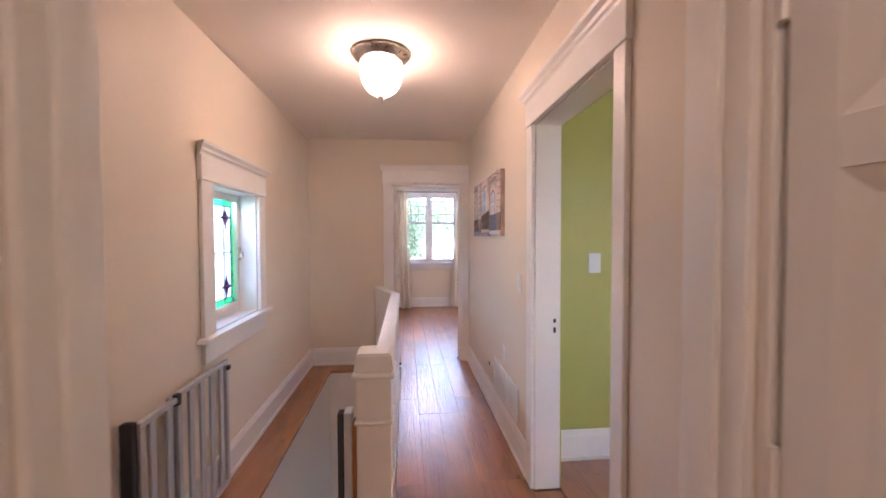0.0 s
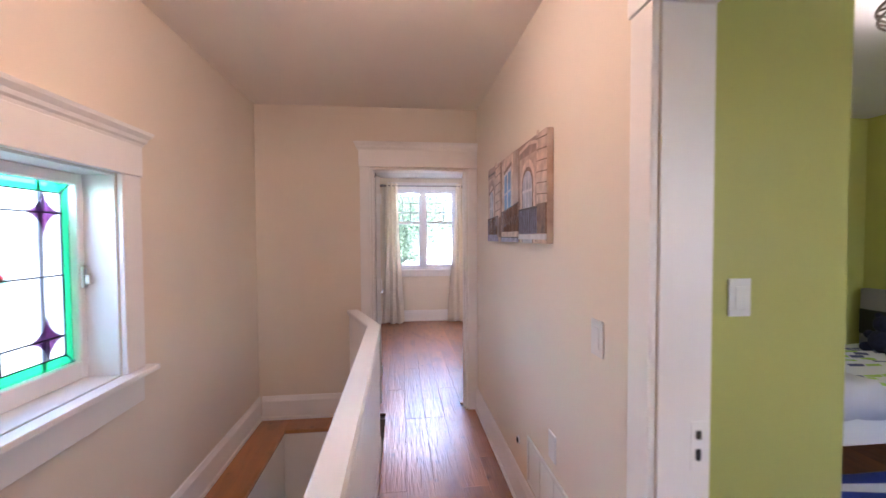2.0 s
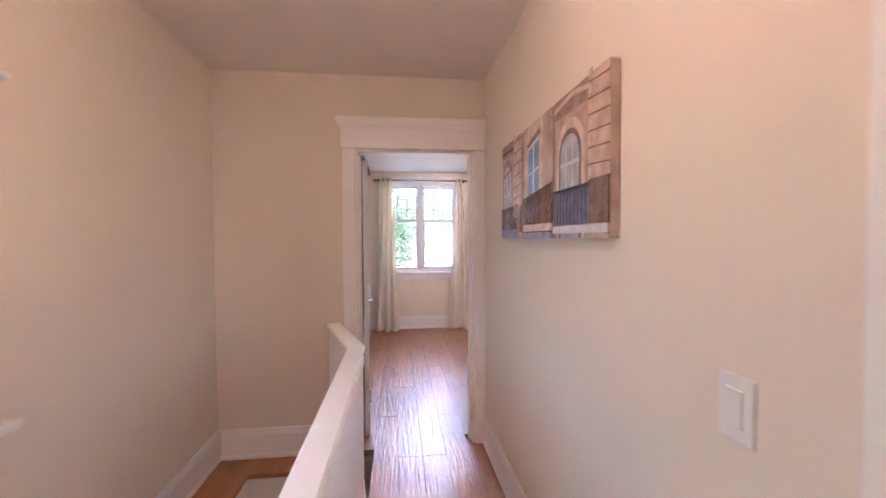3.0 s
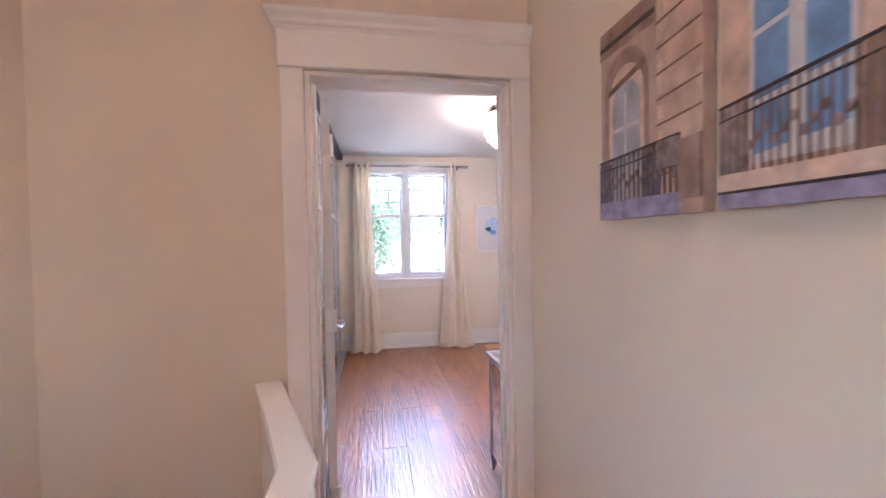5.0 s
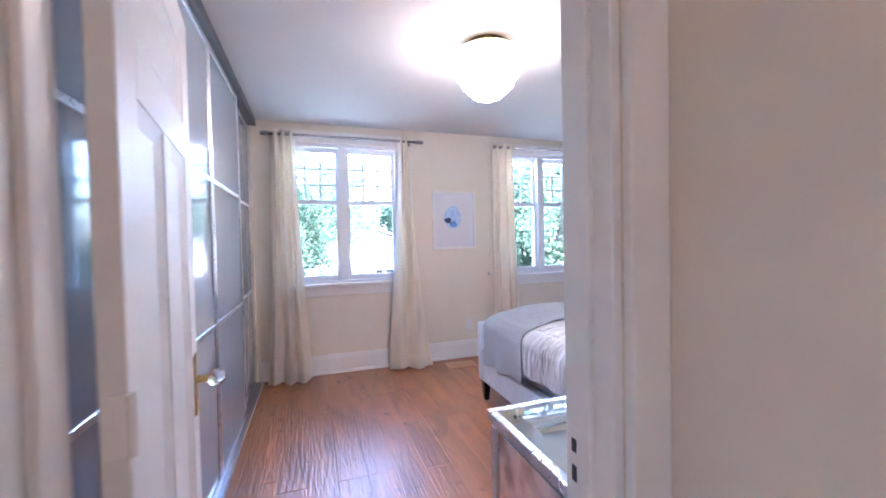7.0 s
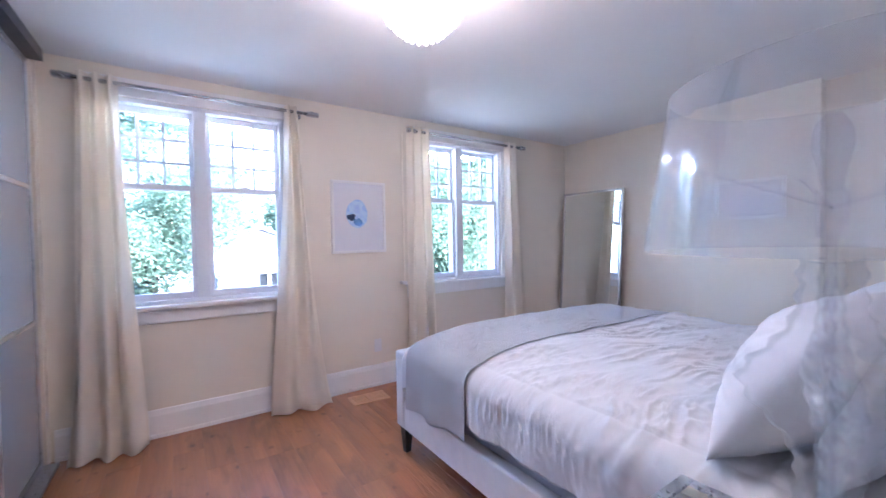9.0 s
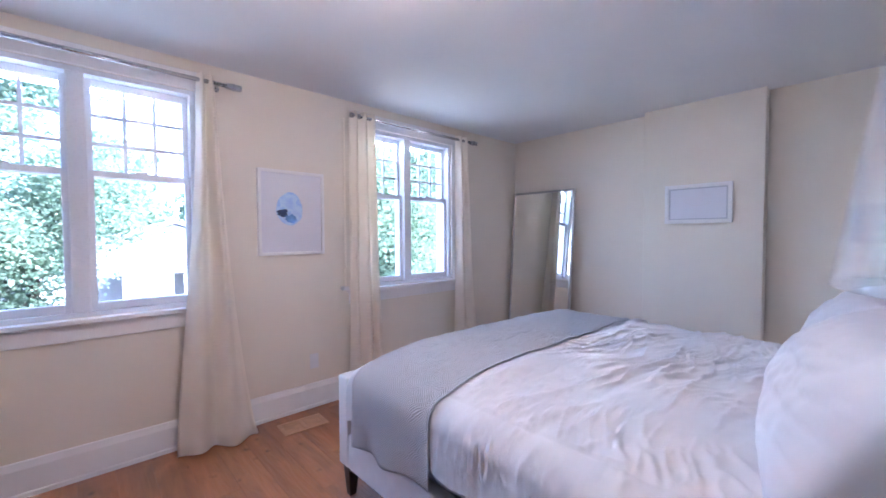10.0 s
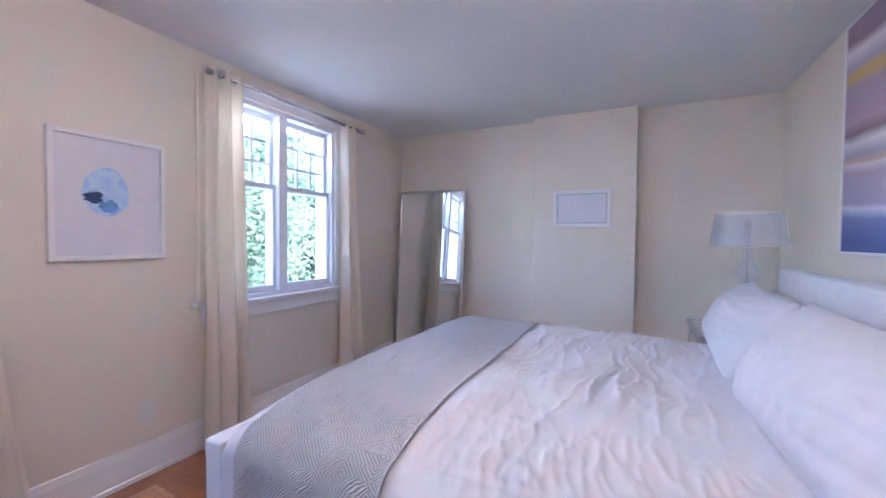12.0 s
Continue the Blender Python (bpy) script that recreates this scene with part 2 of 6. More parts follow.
def fabric(name, colour, through, rough=0.9):
    """Curtain cloth that lets some light through."""
    m, n, l, b = nodes(name)
    f, raw = noise_ramp(n, l, 260, 0.95, 1.05)
    mul = n.new("ShaderNodeVectorMath")
    mul.operation = "SCALE"
    mul.inputs[0].default_value = colour
    l.new(f, mul.inputs["Scale"])
    l.new(mul.outputs[0], b.inputs["Base Color"])
    b.inputs["Roughness"].default_value = rough
    tr = n.new("ShaderNodeBsdfTranslucent")
    tr.inputs[0].default_value = (colour[0], colour[1] * 0.96, colour[2] * 0.88, 1)
    mix = n.new("ShaderNodeMixShader")
    mix.inputs[0].default_value = through
    l.new(b.outputs[0], mix.inputs[1])
    l.new(tr.outputs[0], mix.inputs[2])
    l.new(mix.outputs[0], n["Material Output"].inputs[0])
    return m


M["curtain"] = fabric("cream_curtain_cloth", (0.95, 0.89, 0.785), 0.36)

# ---- mesh helpers ----


def box(bm, x0, x1, y0, y1, z0, z1, turn=None):
    vs = [bm.verts.new((x, y, z)) for x in (x0, x1) for y in (y0, y1) for z in (z0, z1)]
    for f in ((0, 1, 3, 2), (4, 6, 7, 5), (0, 4, 5, 1), (2, 3, 7, 6), (0, 2, 6, 4), (1, 5, 7, 3)):
        bm.faces.new([vs[i] for i in f])
    if turn:
        bmesh.ops.transform(bm, matrix=turn, verts=vs)
    return vs


def boxes(*dims, bev=0.0, turn=None, seg=1):
    bm = bmesh.new()
    for d in dims:
        box(bm, *d, turn=turn)
    if bev:
        bmesh.ops.bevel(bm, geom=bm.edges[:], offset=bev, segments=seg, affect="EDGES", profile=0.6)
    return bm


def lathe(rows, n=40, centre=(0, 0, 0), closed=False):
    """A turned body from (radius, height) rows."""
    bm = bmesh.new()
    rings = []
    for r, z in rows:
        rings.append([bm.verts.new((centre[0] + r * math.cos(2 * math.pi * i / n), centre[1] + r * math.sin(2 * math.pi * i / n), centre[2] + z)) for i in range(n)])
    for a, b in zip(rings, rings[1:]):
        for i in range(n):
            bm.faces.new((a[i], a[(i + 1) % n], b[(i + 1) % n], b[i]))
    if closed:
        bm.faces.new(rings[0][::-1])
        bm.faces.new(rings[-1])
    bmesh.ops.recalc_face_normals(bm, faces=bm.faces[:])
    return bm


def rod(bm, a, b, r, n=12):
    a, b = Vector(a), Vector(b)
    d = b - a
    q = d.to_track_quat("Z", "Y").to_matrix().to_4x4()
    bmesh.ops.create_cone(bm, cap_ends=True, segments=n, radius1=r, radius2=r, depth=d.length, matrix=Matrix.Translation((a + b) / 2) @ q)


def finish(ob, smooth=False):
    if smooth:
        for p in ob.data.polygons:
            p.use_smooth = True
    return ob


def mesh_object(name, bm, material, smooth=False):
    bmesh.ops.recalc_face_normals(bm, faces=bm.faces[:])
    me = bpy.data.meshes.new(name)
    bm.to_mesh(me)
    bm.free()
    me.materials.append(M[material] if isinstance(material, str) else material)
    return finish(new(name, me), smooth)


def part(name, bm, material, parent, label="", smooth=False):
    ob = mesh_object(name, bm, material, smooth)
    ob.parent = parent
    ob.matrix_parent_inverse = Matrix.Translation(parent.matrix_basis.translation).inverted() if parent.parent is None else Matrix()
    if label:
        ob["label"] = label
    return ob


def thing(name, at, label, category, group=""):
    ob = new(name)
    ob.location = at
    ob.empty_display_size = 0.1
    return tagged(ob, label, category, group)


def structure(name, bm, material, label, category, smooth=False):
    return tagged(mesh_object(name, bm, material, smooth), label, category, kind="structure")


def pierced(axis, p0, p1, a0, a1, z0, z1, holes=()):
    """A wall slab between the planes p0 and p1, running from a0 to a1, with rectangular holes."""
    bm = bmesh.new()
    aa = sorted({a0, a1, *(h[0] for h in holes), *(h[1] for h in holes)})
    zz = sorted({z0, z1, *(h[2] for h in holes), *(h[3] for h in holes)})
    for u0, u1 in zip(aa, aa[1:]):
        for w0, w1 in zip(zz, zz[1:]):
            um, wm = (u0 + u1) / 2, (w0 + w1) / 2
            if any(h[0] < um < h[1] and h[2] < wm < h[3] for h in holes):
                continue
            if axis == "y":
                box(bm, u0, u1, p0, p1, w0, w1)
            else:
                box(bm, p0, p1, u0, u1, w0, w1)
    bmesh.ops.remove_doubles(bm, verts=bm.verts[:], dist=0.0005)
    doubled = {}
    for f in bm.faces:
        doubled.setdefault(tuple(round(c, 3) for c in f.calc_center_median()), []).append(f)
    bmesh.ops.delete(bm, geom=[f for fs in doubled.values() if len(fs) > 1 for f in fs], context="FACES_ONLY")
    return bm


# ---- structure ----
W1 = (-0.09, 1.03, 0.90, 2.27)         # bedroom windows: x0, x1, z0, z1 of the openings
W2 = (2.18, 3.30, 0.90, 2.27)
HW = (2.455, 3.117, 0.90, 1.716)       # hall window: y0, y1, z0, z1
D_BED = (-0.160, 0.635, 0.0, 2.018)      # bedroom doorway
D_GRN = (1.475, 2.32, 0.0, 2.03)        # child's room doorway
D_OWN = (-0.518, 0.563, 0.0, 2.03)      # doorway behind the walker

structure("wall_hall_west", pierced("x", HALL_L - 0.22, HALL_L, 0.90, 4.64, -2.9, 2.62, [HW]), "hall_wall", "cream painted hall wall with a small stained glass window", "wall")
structure("wall_hall_east", pierced("x", HALL_R, 0.86, 0.90, 4.64, 0, 2.62, [D_GRN]), "hall_wall", "cream painted hall wall with a cased doorway", "wall")
structure("wall_hall_north", pierced("y", DOOR_Y, DOOR_Y + 0.062, HALL_L - 0.22, 0.86, -2.9, 2.62, [(D_BED[0], D_BED[1], -0.05, 2.018)]), "hall_wall", "cream painted wall around the bedroom doorway", "wall")
structure("wall_bedroom_south", pierced("y", DOOR_Y + 0.064, BED_Y, -1.2, EAST_X + 0.2, 0, 2.62, [(D_BED[0], D_BED[1], -0.05, 2.018)]), "bed_wall", "ivory painted bedroom wall behind the headboard", "wall")
structure("wall_bedroom_north", pierced("y", WIN_Y, WIN_Y + 0.22, -1.2, EAST_X + 0.2, -0.3, 2.62, [W1, W2]), "bed_wall", "ivory painted bedroom wall with two windows", "wall")
structure("wall_bedroom_east", boxes((EAST_X, EAST_X + 0.2, BED_Y + 0.002, WIN_Y - 0.002, 0, 2.62)), "bed_wall", "ivory painted bedroom end wall", "wall")
structure("wall_bedroom_west", boxes((-1.18, -1.0, BED_Y + 0.002, WIN_Y - 0.002, 0, 2.62)), "bed_wall", "ivory painted wall behind the wardrobe", "wall")
structure("chimney_breast", boxes((BREAST_X, EAST_X - 0.002, 5.757, 6.63, 0, 2.46), bev=0.006), "bed_wall", "shallow ivory painted chimney breast", "wall")
structure("wall_landing_south", pierced("y", 0.79, 0.938, -1.27, 0.86, 0, 2.62, [D_OWN]), "hall_wall", "cream painted wall around the first doorway", "wall")
structure("wall_behind", boxes((-1.4, 1.5, -2.2, -2.0, 0, 2.6), (-1.4, -1.2, -2.0, 0.788, 0, 2.6), (1.3, 1.5, -2.0, 0.788, 0, 2.6)), "hall_wall", "cream painted walls of the room behind", "wall")
structure("wall_child_room_closet", boxes((0.862, 1.60, 2.59, GREEN_Y - 0.002, 0, 2.58), bev=0.004), "green_wall", "lime green painted wall beside the doorway", "wall")
structure("wall_child_room_north", boxes((0.862, GREEN_X + 0.15, GREEN_Y, DOOR_Y + 0.062, 0, 2.62)), "green_wall", "lime green painted wall behind the child's bed", "wall")
structure("wall_child_room_east", boxes((GREEN_X, GREEN_X + 0.15, -0.6, GREEN_Y - 0.002, 0, 2.62)), "green_wall", "lime green painted end wall of the child's room", "wall")
# opening placed out of view to admit daylight
structure("wall_child_room_south", pierced("y", -0.75, -0.602, 0.862, GREEN_X + 0.15, 0, 2.62, [(2.35, 3.25, 1.0, 2.2)]), "green_wall", "lime green painted wall of the child's room", "wall")
structure("wall_child_room_west", pierced("x", 0.862, 0.87, -0.60, 2.588, 0, 2.62, [D_GRN]), "green_wall", "lime green painted wall around the doorway", "wall")


def ceiling_slab(name, x0, x1, y0, y1, z, label, paint="ceiling"):
    """A flat plaster ceiling between the walls of one room."""
    return structure(name, boxes((x0, x1, y0, y1, z, z + 0.1)), paint, label, "ceiling")


ceiling_slab("ceiling_hall", HALL_L, HALL_R, 0.90, DOOR_Y, HALL_Z, "cream painted plaster hall ceiling", "hall_ceiling")
ceiling_slab("ceiling_bedroom", -1.0, EAST_X, BED_Y, WIN_Y, BED_Z, "white plaster bedroom ceiling")
ceiling_slab("ceiling_child_room", 0.87, GREEN_X, -0.6, GREEN_Y, HALL_Z, "white ceiling of the child's room")
ceiling_slab("ceiling_behind", -1.2, 1.3, -2.0, 0.79, HALL_Z, "cream ceiling of the room behind", "hall_ceiling")
structure("roof", boxes((-1.5, 4.8, -2.4, 8.5, 2.75, 2.9)), "sub", "flat roof closing the storey", "roof")

# floors: boards are laid at the end of the file
floor_hall = structure("floor_hall", boxes((-0.055, 0.86, 0.9, BED_Y, -0.2, -0.014), (-1.2, 1.3, -2.0, 0.9, -0.2, -0.014), (HALL_L, -0.055, 0.9, 1.60, -0.2, -0.014)), "sub", "brown hand-scraped plank floor in the hall", "floor")
floor_bed = structure("floor_bedroom", boxes((-1.0, EAST_X, BED_Y + 0.002, WIN_Y, -0.2, -0.014)), "sub", "brown hand-scraped plank floor in the bedroom", "floor")
floor_child = structure("floor_child_room", boxes((0.862, GREEN_X, -0.6, GREEN_Y, -0.2, -0.014)), "sub", "brown plank floor in the child's room", "floor")
structure("stair_ledge", boxes((HALL_L, -0.80, 1.60, DOOR_Y, -0.03, 0.0), (-0.80, -0.16, 4.44, DOOR_Y, -0.03, 0.0), bev=0.004), "ledge", "orange oak ledge around the stairwell", "floor")
structure("stairwell_walls", boxes((HALL_L, -0.815, 1.62, 4.60, -2.9, -0.032), (-0.813, -0.16, 4.455, 4.60, -2.9, -0.032), (-0.20, -0.16, 1.62, 4.455, -0.9, -0.032)), "hall_ceiling", "pale cream painted walls of the stairwell", "wall")


def moulding(profile, a, b, normal):
    """A strip with the (out, up) profile from a to b; normal points into the room."""
    bm = bmesh.new()
    nrm = Vector((normal[0], normal[1], 0))
    rings = [[bm.verts.new(Vector(p) + nrm * d + Vector((0, 0, h))) for d, h in profile] for p in (a, b)]
    k = len(profile)
    for i in range(k):
        bm.faces.new((rings[0][i], rings[0][(i + 1) % k], rings[1][(i + 1) % k], rings[1][i]))
    bm.faces.new(rings[0][::-1])
    bm.faces.new(rings[1])
    return bm


BASE = [(0, 0), (0.024, 0), (0.024, 0.022), (0.016, 0.028), (0.016, 0.15), (0.012, 0.165), (0.008, 0.185), (0.004, 0.19), (0, 0.19)]


def baseboard(name, a, b, normal, label="tall white gloss baseboard"):
    return structure(name, moulding(BASE, (*a, 0.001), (*b, 0.001), normal), "trim", label, "baseboard")


baseboard("baseboard_hall_west", (HALL_L, 0.90), (HALL_L, DOOR_Y), (1, 0))
baseboard("baseboard_hall_north", (HALL_L + 0.024, DOOR_Y), (-0.245, DOOR_Y), (0, -1))
baseboard("baseboard_hall_east_1", (HALL_R, 2.413), (HALL_R, DOOR_Y - 0.02), (-1, 0))
baseboard("baseboard_hall_east_2", (HALL_R, 0.90), (HALL_R, 1.398), (-1, 0))
baseboard("baseboard_bedroom_north", (WARD_X, WIN_Y), (EAST_X, WIN_Y), (0, -1))
baseboard("baseboard_bedroom_east", (EAST_X, 6.632), (EAST_X, WIN_Y - 0.025), (-1, 0))
baseboard("baseboard_chimney", (BREAST_X, 5.757), (BREAST_X, 6.63), (-1, 0))
baseboard("baseboard_bedroom_east_2", (EAST_X, BED_Y), (EAST_X, 5.755), (-1, 0))
baseboard("baseboard_bedroom_south", (0.72, BED_Y), (EAST_X - 0.025, BED_Y), (0, 1))
baseboard("baseboard_child_closet", (0.88, 2.59), (1.60, 2.59), (0, -1))
baseboard("baseboard_child_north", (1.60, GREEN_Y), (GREEN_X, GREEN_Y), (0, -1))
baseboard("baseboard_child_east", (GREEN_X, -0.6), (GREEN_X, GREEN_Y - 0.025), (-1, 0))

CROWN = [(0, 0), (0.022, 0), (0.026, 0.012), (0.034, 0.02), (0.038, 0.034), (0.052, 0.05), (0.056, 0.064), (0, 0.064)]


def casing(name, origin, along, normal, a0, a1, z1, w0, w1, label, z0=0.0, depth=0.0, head=0.135, over=0.045, t=0.022, end1=True, j=0.018, stops=True):
    """Craftsman casing round an opening from a0 to a1: flat legs, a wider head board and a moulded cap."""
    top = thing(name, (origin[0], origin[1], z0), label, "trim")
    top["kind"] = "structure"
    A, N = Vector((*along, 0)), Vector((*normal, 0))
    O = Vector((*origin, 0))
    basis = Matrix((( A.x, N.x, 0, O.x), (A.y, N.y, 0, O.y), (0, 0, 1, 0), (0, 0, 0, 1)))
    for u0, u1 in ((a0 - w0, a0), (a1, a1 + w1)):
        part("casing_leg", boxes((u0, u1, 0, t, z0 + 0.002, z1), bev=0.006, seg=2, turn=basis), "trim", top)
    part("head_board", boxes((a0 - w0 - 0.008, a1 + w1 + (0.008 if end1 else 0), 0, t + 0.005, z1 + 0.001, z1 + head), bev=0.006, seg=2, turn=basis), "trim", top)
    o1 = over if end1 else 0.0
    cap = moulding(CROWN, (0, 0, 0), (1, 0, 0), (0, 1))
    for v in cap.verts:
        p = v.co.copy()
        u = (a0 - w0 - over * (p.y / 0.056)) if p.x < 0.5 else (a1 + w1 + o1 * (p.y / 0.056))
        v.co = basis @ Vector((u, p.y + 0.002, z1 + head + p.z))
    part("cap_moulding", cap, "trim", top)
    if depth:
        for u0, u1 in ((a0 - 0.001, a0 + j), (a1 - j, a1 + 0.001)):
            part("jamb", boxes((u0, u1, -depth, -0.001, z0 + 0.002, z1 - j), bev=0.002, turn=basis), "trim", top)
        part("head_jamb", boxes((a0, a1, -depth, -0.001, z1 - j, z1 - 0.001), bev=0.002, turn=basis), "trim", top)
        s = 0.012
        for u0, u1 in ((a0 + j, a0 + j + s), (a1 - j - s, a1 - j)) if stops else ():
            part("door_stop", boxes((u0, u1, -depth + 0.05, -depth + 0.085, z0 + 0.002, z1 - j - s), bev=0.002, turn=basis), "trim", top)
    return top


casing("doorway_bedroom", (0, DOOR_Y), (1, 0), (0, -1), D_BED[0], D_BED[1], 2.018, 0.083, 0.079, "white craftsman casing round the bedroom doorway", depth=BED_Y - DOOR_Y, head=0.135, end1=False)
casing("doorway_child_room", (HALL_R, 0), (0, 1), (-1, 0), D_GRN[0], D_GRN[1], 2.03, 0.075, 0.092, "white craftsman casing round the child's room doorway", depth=0.145, head=0.13, j=0.006, stops=False)
casing("doorway_first", (0, 0.79), (1, 0), (0, -1), D_OWN[0], D_OWN[1], 2.03, 0.1, 0.1, "white casing round the first doorway")
ob = casing("doorway_first_jambs", (0, 0.938), (1, 0), (0, 1), D_OWN[0], D_OWN[1], 2.03, 0.1, 0.1, "white jambs and hall-side casing of the first doorway", depth=0.148)

# ---- bedroom windows ----


def double_window(name, x0, x1, z0, z1, label):
    """Twin double-hung window: divided upper sashes, clear lower ones, mullion, casing, sill and apron."""
    y = WIN_Y
    win = thing(name, ((x0 + x1) / 2, y, z0), label, "window", "bedroom windows")
    win["kind"] = "structure"
    xm, fr = (x0 + x1) / 2, 0.03
    part("frame", boxes((x0, x0 + fr, y + 0.002, y + 0.15, z0, z1), (x1 - fr, x1, y + 0.002, y + 0.15, z0, z1), (x0 + fr, x1 - fr, y + 0.002, y + 0.15, z1 - fr, z1),
                        (x0 + fr, x1 - fr, y + 0.002, y + 0.15, z0, z0 + 0.025), bev=0.002), "vinyl", win)
    part("mullion", boxes((xm - 0.04, xm + 0.04, y + 0.0, y + 0.15, z0 + 0.026, z1 - fr - 0.001), bev=0.003), "vinyl", win)
    meet = 1.70
    for a, b in ((x0 + fr, xm - 0.04), (xm + 0.04, x1 - fr)):
        for up in (0, 1):
            c, d = (meet - 0.02, z1 - fr) if up else (z0 + 0.026, meet + 0.02)
            yy = y + (0.075 if up else 0.035)
            s, bot, topw = 0.028, (0.036 if up else 0.045), (0.042 if up else 0.036)
            sash = part("upper_sash" if up else "lower_sash", boxes((a, a + s, yy, yy + 0.036, c, d), (b - s, b, yy, yy + 0.036, c, d), (a + s, b - s, yy, yy + 0.036, c, c + bot),
                        (a + s, b - s, yy, yy + 0.036, d - topw, d), bev=0.003), "vinyl", win)
            pane = part("pane", boxes((a + s, b - s, yy + 0.014, yy + 0.018, c + bot, d - topw)), "pane", sash)
            pane.visible_shadow = False
            if up:
                bars = []
                for i in (1, 2):
                    xx = a + s + (b - a - 2 * s) * i / 3
                    bars.append((xx - 0.009, xx + 0.009, yy + 0.006, yy + 0.026, c + bot, d - topw))
                    zz = c + bot + (d - topw - c - bot) * i / 3
                    bars.append((a + s, b - s, yy + 0.007, yy + 0.025, zz - 0.009, zz + 0.009))
                for bdim in bars:
                    part("muntin", boxes(bdim), "vinyl", sash)
            else:
                part("sash_lock", boxes(((a + b) / 2 - 0.03, (a + b) / 2 + 0.03, yy + 0.002, yy + 0.03, d, d + 0.012), bev=0.003), "plastic", sash)
    t = 0.02
    for u0, u1 in ((x0 - 0.045, x0), (x1, x1 + 0.045)):
        part("casing_leg", boxes((u0, u1, y - t, y - 0.001, z0, z1), bev=0.003), "trim", win)
    part("head_casing", boxes((x0 - 0.05, x1 + 0.05, y - t - 0.004, y - 0.001, z1 + 0.001, z1 + 0.115), bev=0.003), "trim", win)
    part("sill", boxes((x0 - 0.085, x1 + 0.085, y - 0.06, y + 0.03, z0 - 0.03, z0 - 0.002), bev=0.006, seg=2), "trim", win)
    part("apron", boxes((x0 - 0.07, x1 + 0.07, y - 0.018, y - 0.001, z0 - 0.125, z0 - 0.031), bev=0.003), "trim", win)
    return win


double_window("window_1", *W1, "white twin double-hung window with divided upper panes")
double_window("window_2", *W2, "white twin double-hung window with divided upper panes")


def curtain(x0, x1, b0, b1, y, z_top, folds, seed, label, puddle=0.03, lean=0.0):
    """A hanging panel: folds run from the rod to the floor, and spread or gather towards the hem."""
    rnd = random.Random(seed)
    n, k = folds * 14, 26
    ph = [rnd.uniform(-0.5, 0.5) for _ in range(folds + 2)]
    bm = bmesh.new()
    grid = []
    for j in range(k + 1):
        v = j / k
        z = z_top + (0.0 - z_top) * v
        ease = v ** 1.4
        row = []
        for i in range(n + 1):
            u = i / n
            f = u * folds
            w = ph[int(f)] * (1 - f % 1) + ph[int(f) + 1] * (f % 1)
            xa = x0 + (x1 - x0) * u
            xb = b0 + (b1 - b0) * u
            x = xa + (xb - xa) * ease
            amp = 0.027 + 0.018 * v + 0.008 * w * math.sin(3 * v + w * 5)
            yy = y + amp * math.cos(2 * math.pi * (f + 0.45 * w * (0.4 + 0.6 * v))) - lean * ease - 0.03 * v
            x += 0.012 * math.sin(2 * math.pi * (f * 0.5 + v * 0.8 + w)) * v
            if v > 0.95:
                yy -= puddle * (v - 0.95) / 0.05 * (0.6 + 0.8 * abs(w))
            zz = max(z, 0.006 + 0.012 * abs(math.sin(f * 2.1 + w)))
            if j == k:
                zz = 0.005 + 0.02 * max(0.0, math.sin(f * 2.6 + 2 * w))
            row.append(bm.verts.new((x, yy, zz)))
        grid.append(row)
    for j in range(k):
        for i in range(n):
            bm.faces.new((grid[j][i], grid[j][i + 1], grid[j + 1][i + 1], grid[j + 1][i]))
    top = thing("curtain", ((b0 + b1) / 2, y, 0), label, "curtain", "bedroom curtains")
    cloth = part("cloth", bm, "curtain", top, smooth=True)
    sol = cloth.modifiers.new("thickness", "SOLIDIFY")
    sol.thickness = 0.002
    for i in range(folds):
        u = (i + 0.5) / folds
        x = x0 + (x1 - x0) * u
        ring = bmesh.new()
        r0 = 0.018
        m = Matrix.Translation((x, y - 0.003, z_top - 0.035)) @ Matrix.Rotation(math.pi / 2, 4, "Y")
        vs = []
        for a in range(16):
            ca = 2 * math.pi * a / 16
            vs.append([ring.verts.new(m @ Vector(((r0 + 0.003 * math.cos(cb)) * math.cos(ca), (r0 + 0.003 * math.cos(cb)) * math.sin(ca), 0.003 * math.sin(cb)))) for cb in [2 * math.pi * q / 6 for q in range(6)]])
        for a in range(16):
            for q in range(6):
                ring.faces.new((vs[a][q], vs[(a + 1) % 16][q], vs[(a + 1) % 16][(q + 1) % 6], vs[a][(q + 1) % 6]))
        part("grommet", ring, "steel", top, smooth=True)
    return top


ROD_Y, ROD_Z = WIN_Y - 0.105, 2.315
curtain(-0.17, 0.035, -0.25, 0.13, ROD_Y, ROD_Z + 0.04, 3, 3, "cream cotton curtain gathered beside the wardrobe, pooling on the floor", 0.07)
curtain(1.025, 1.125, 0.875, 1.32, ROD_Y, ROD_Z + 0.04, 2, 5, "cream cotton curtain flaring to the floor", 0.06)
curtain(2.085, 2.335, 2.05, 2.38, ROD_Y, ROD_Z + 0.04, 3, 8, "cream cotton curtain hanging beside the window", 0.04)
curtain(3.29, 3.46, 3.27, 3.60, ROD_Y, ROD_Z + 0.04, 2, 11, "cream cotton curtain hanging near the room corner", 0.04)


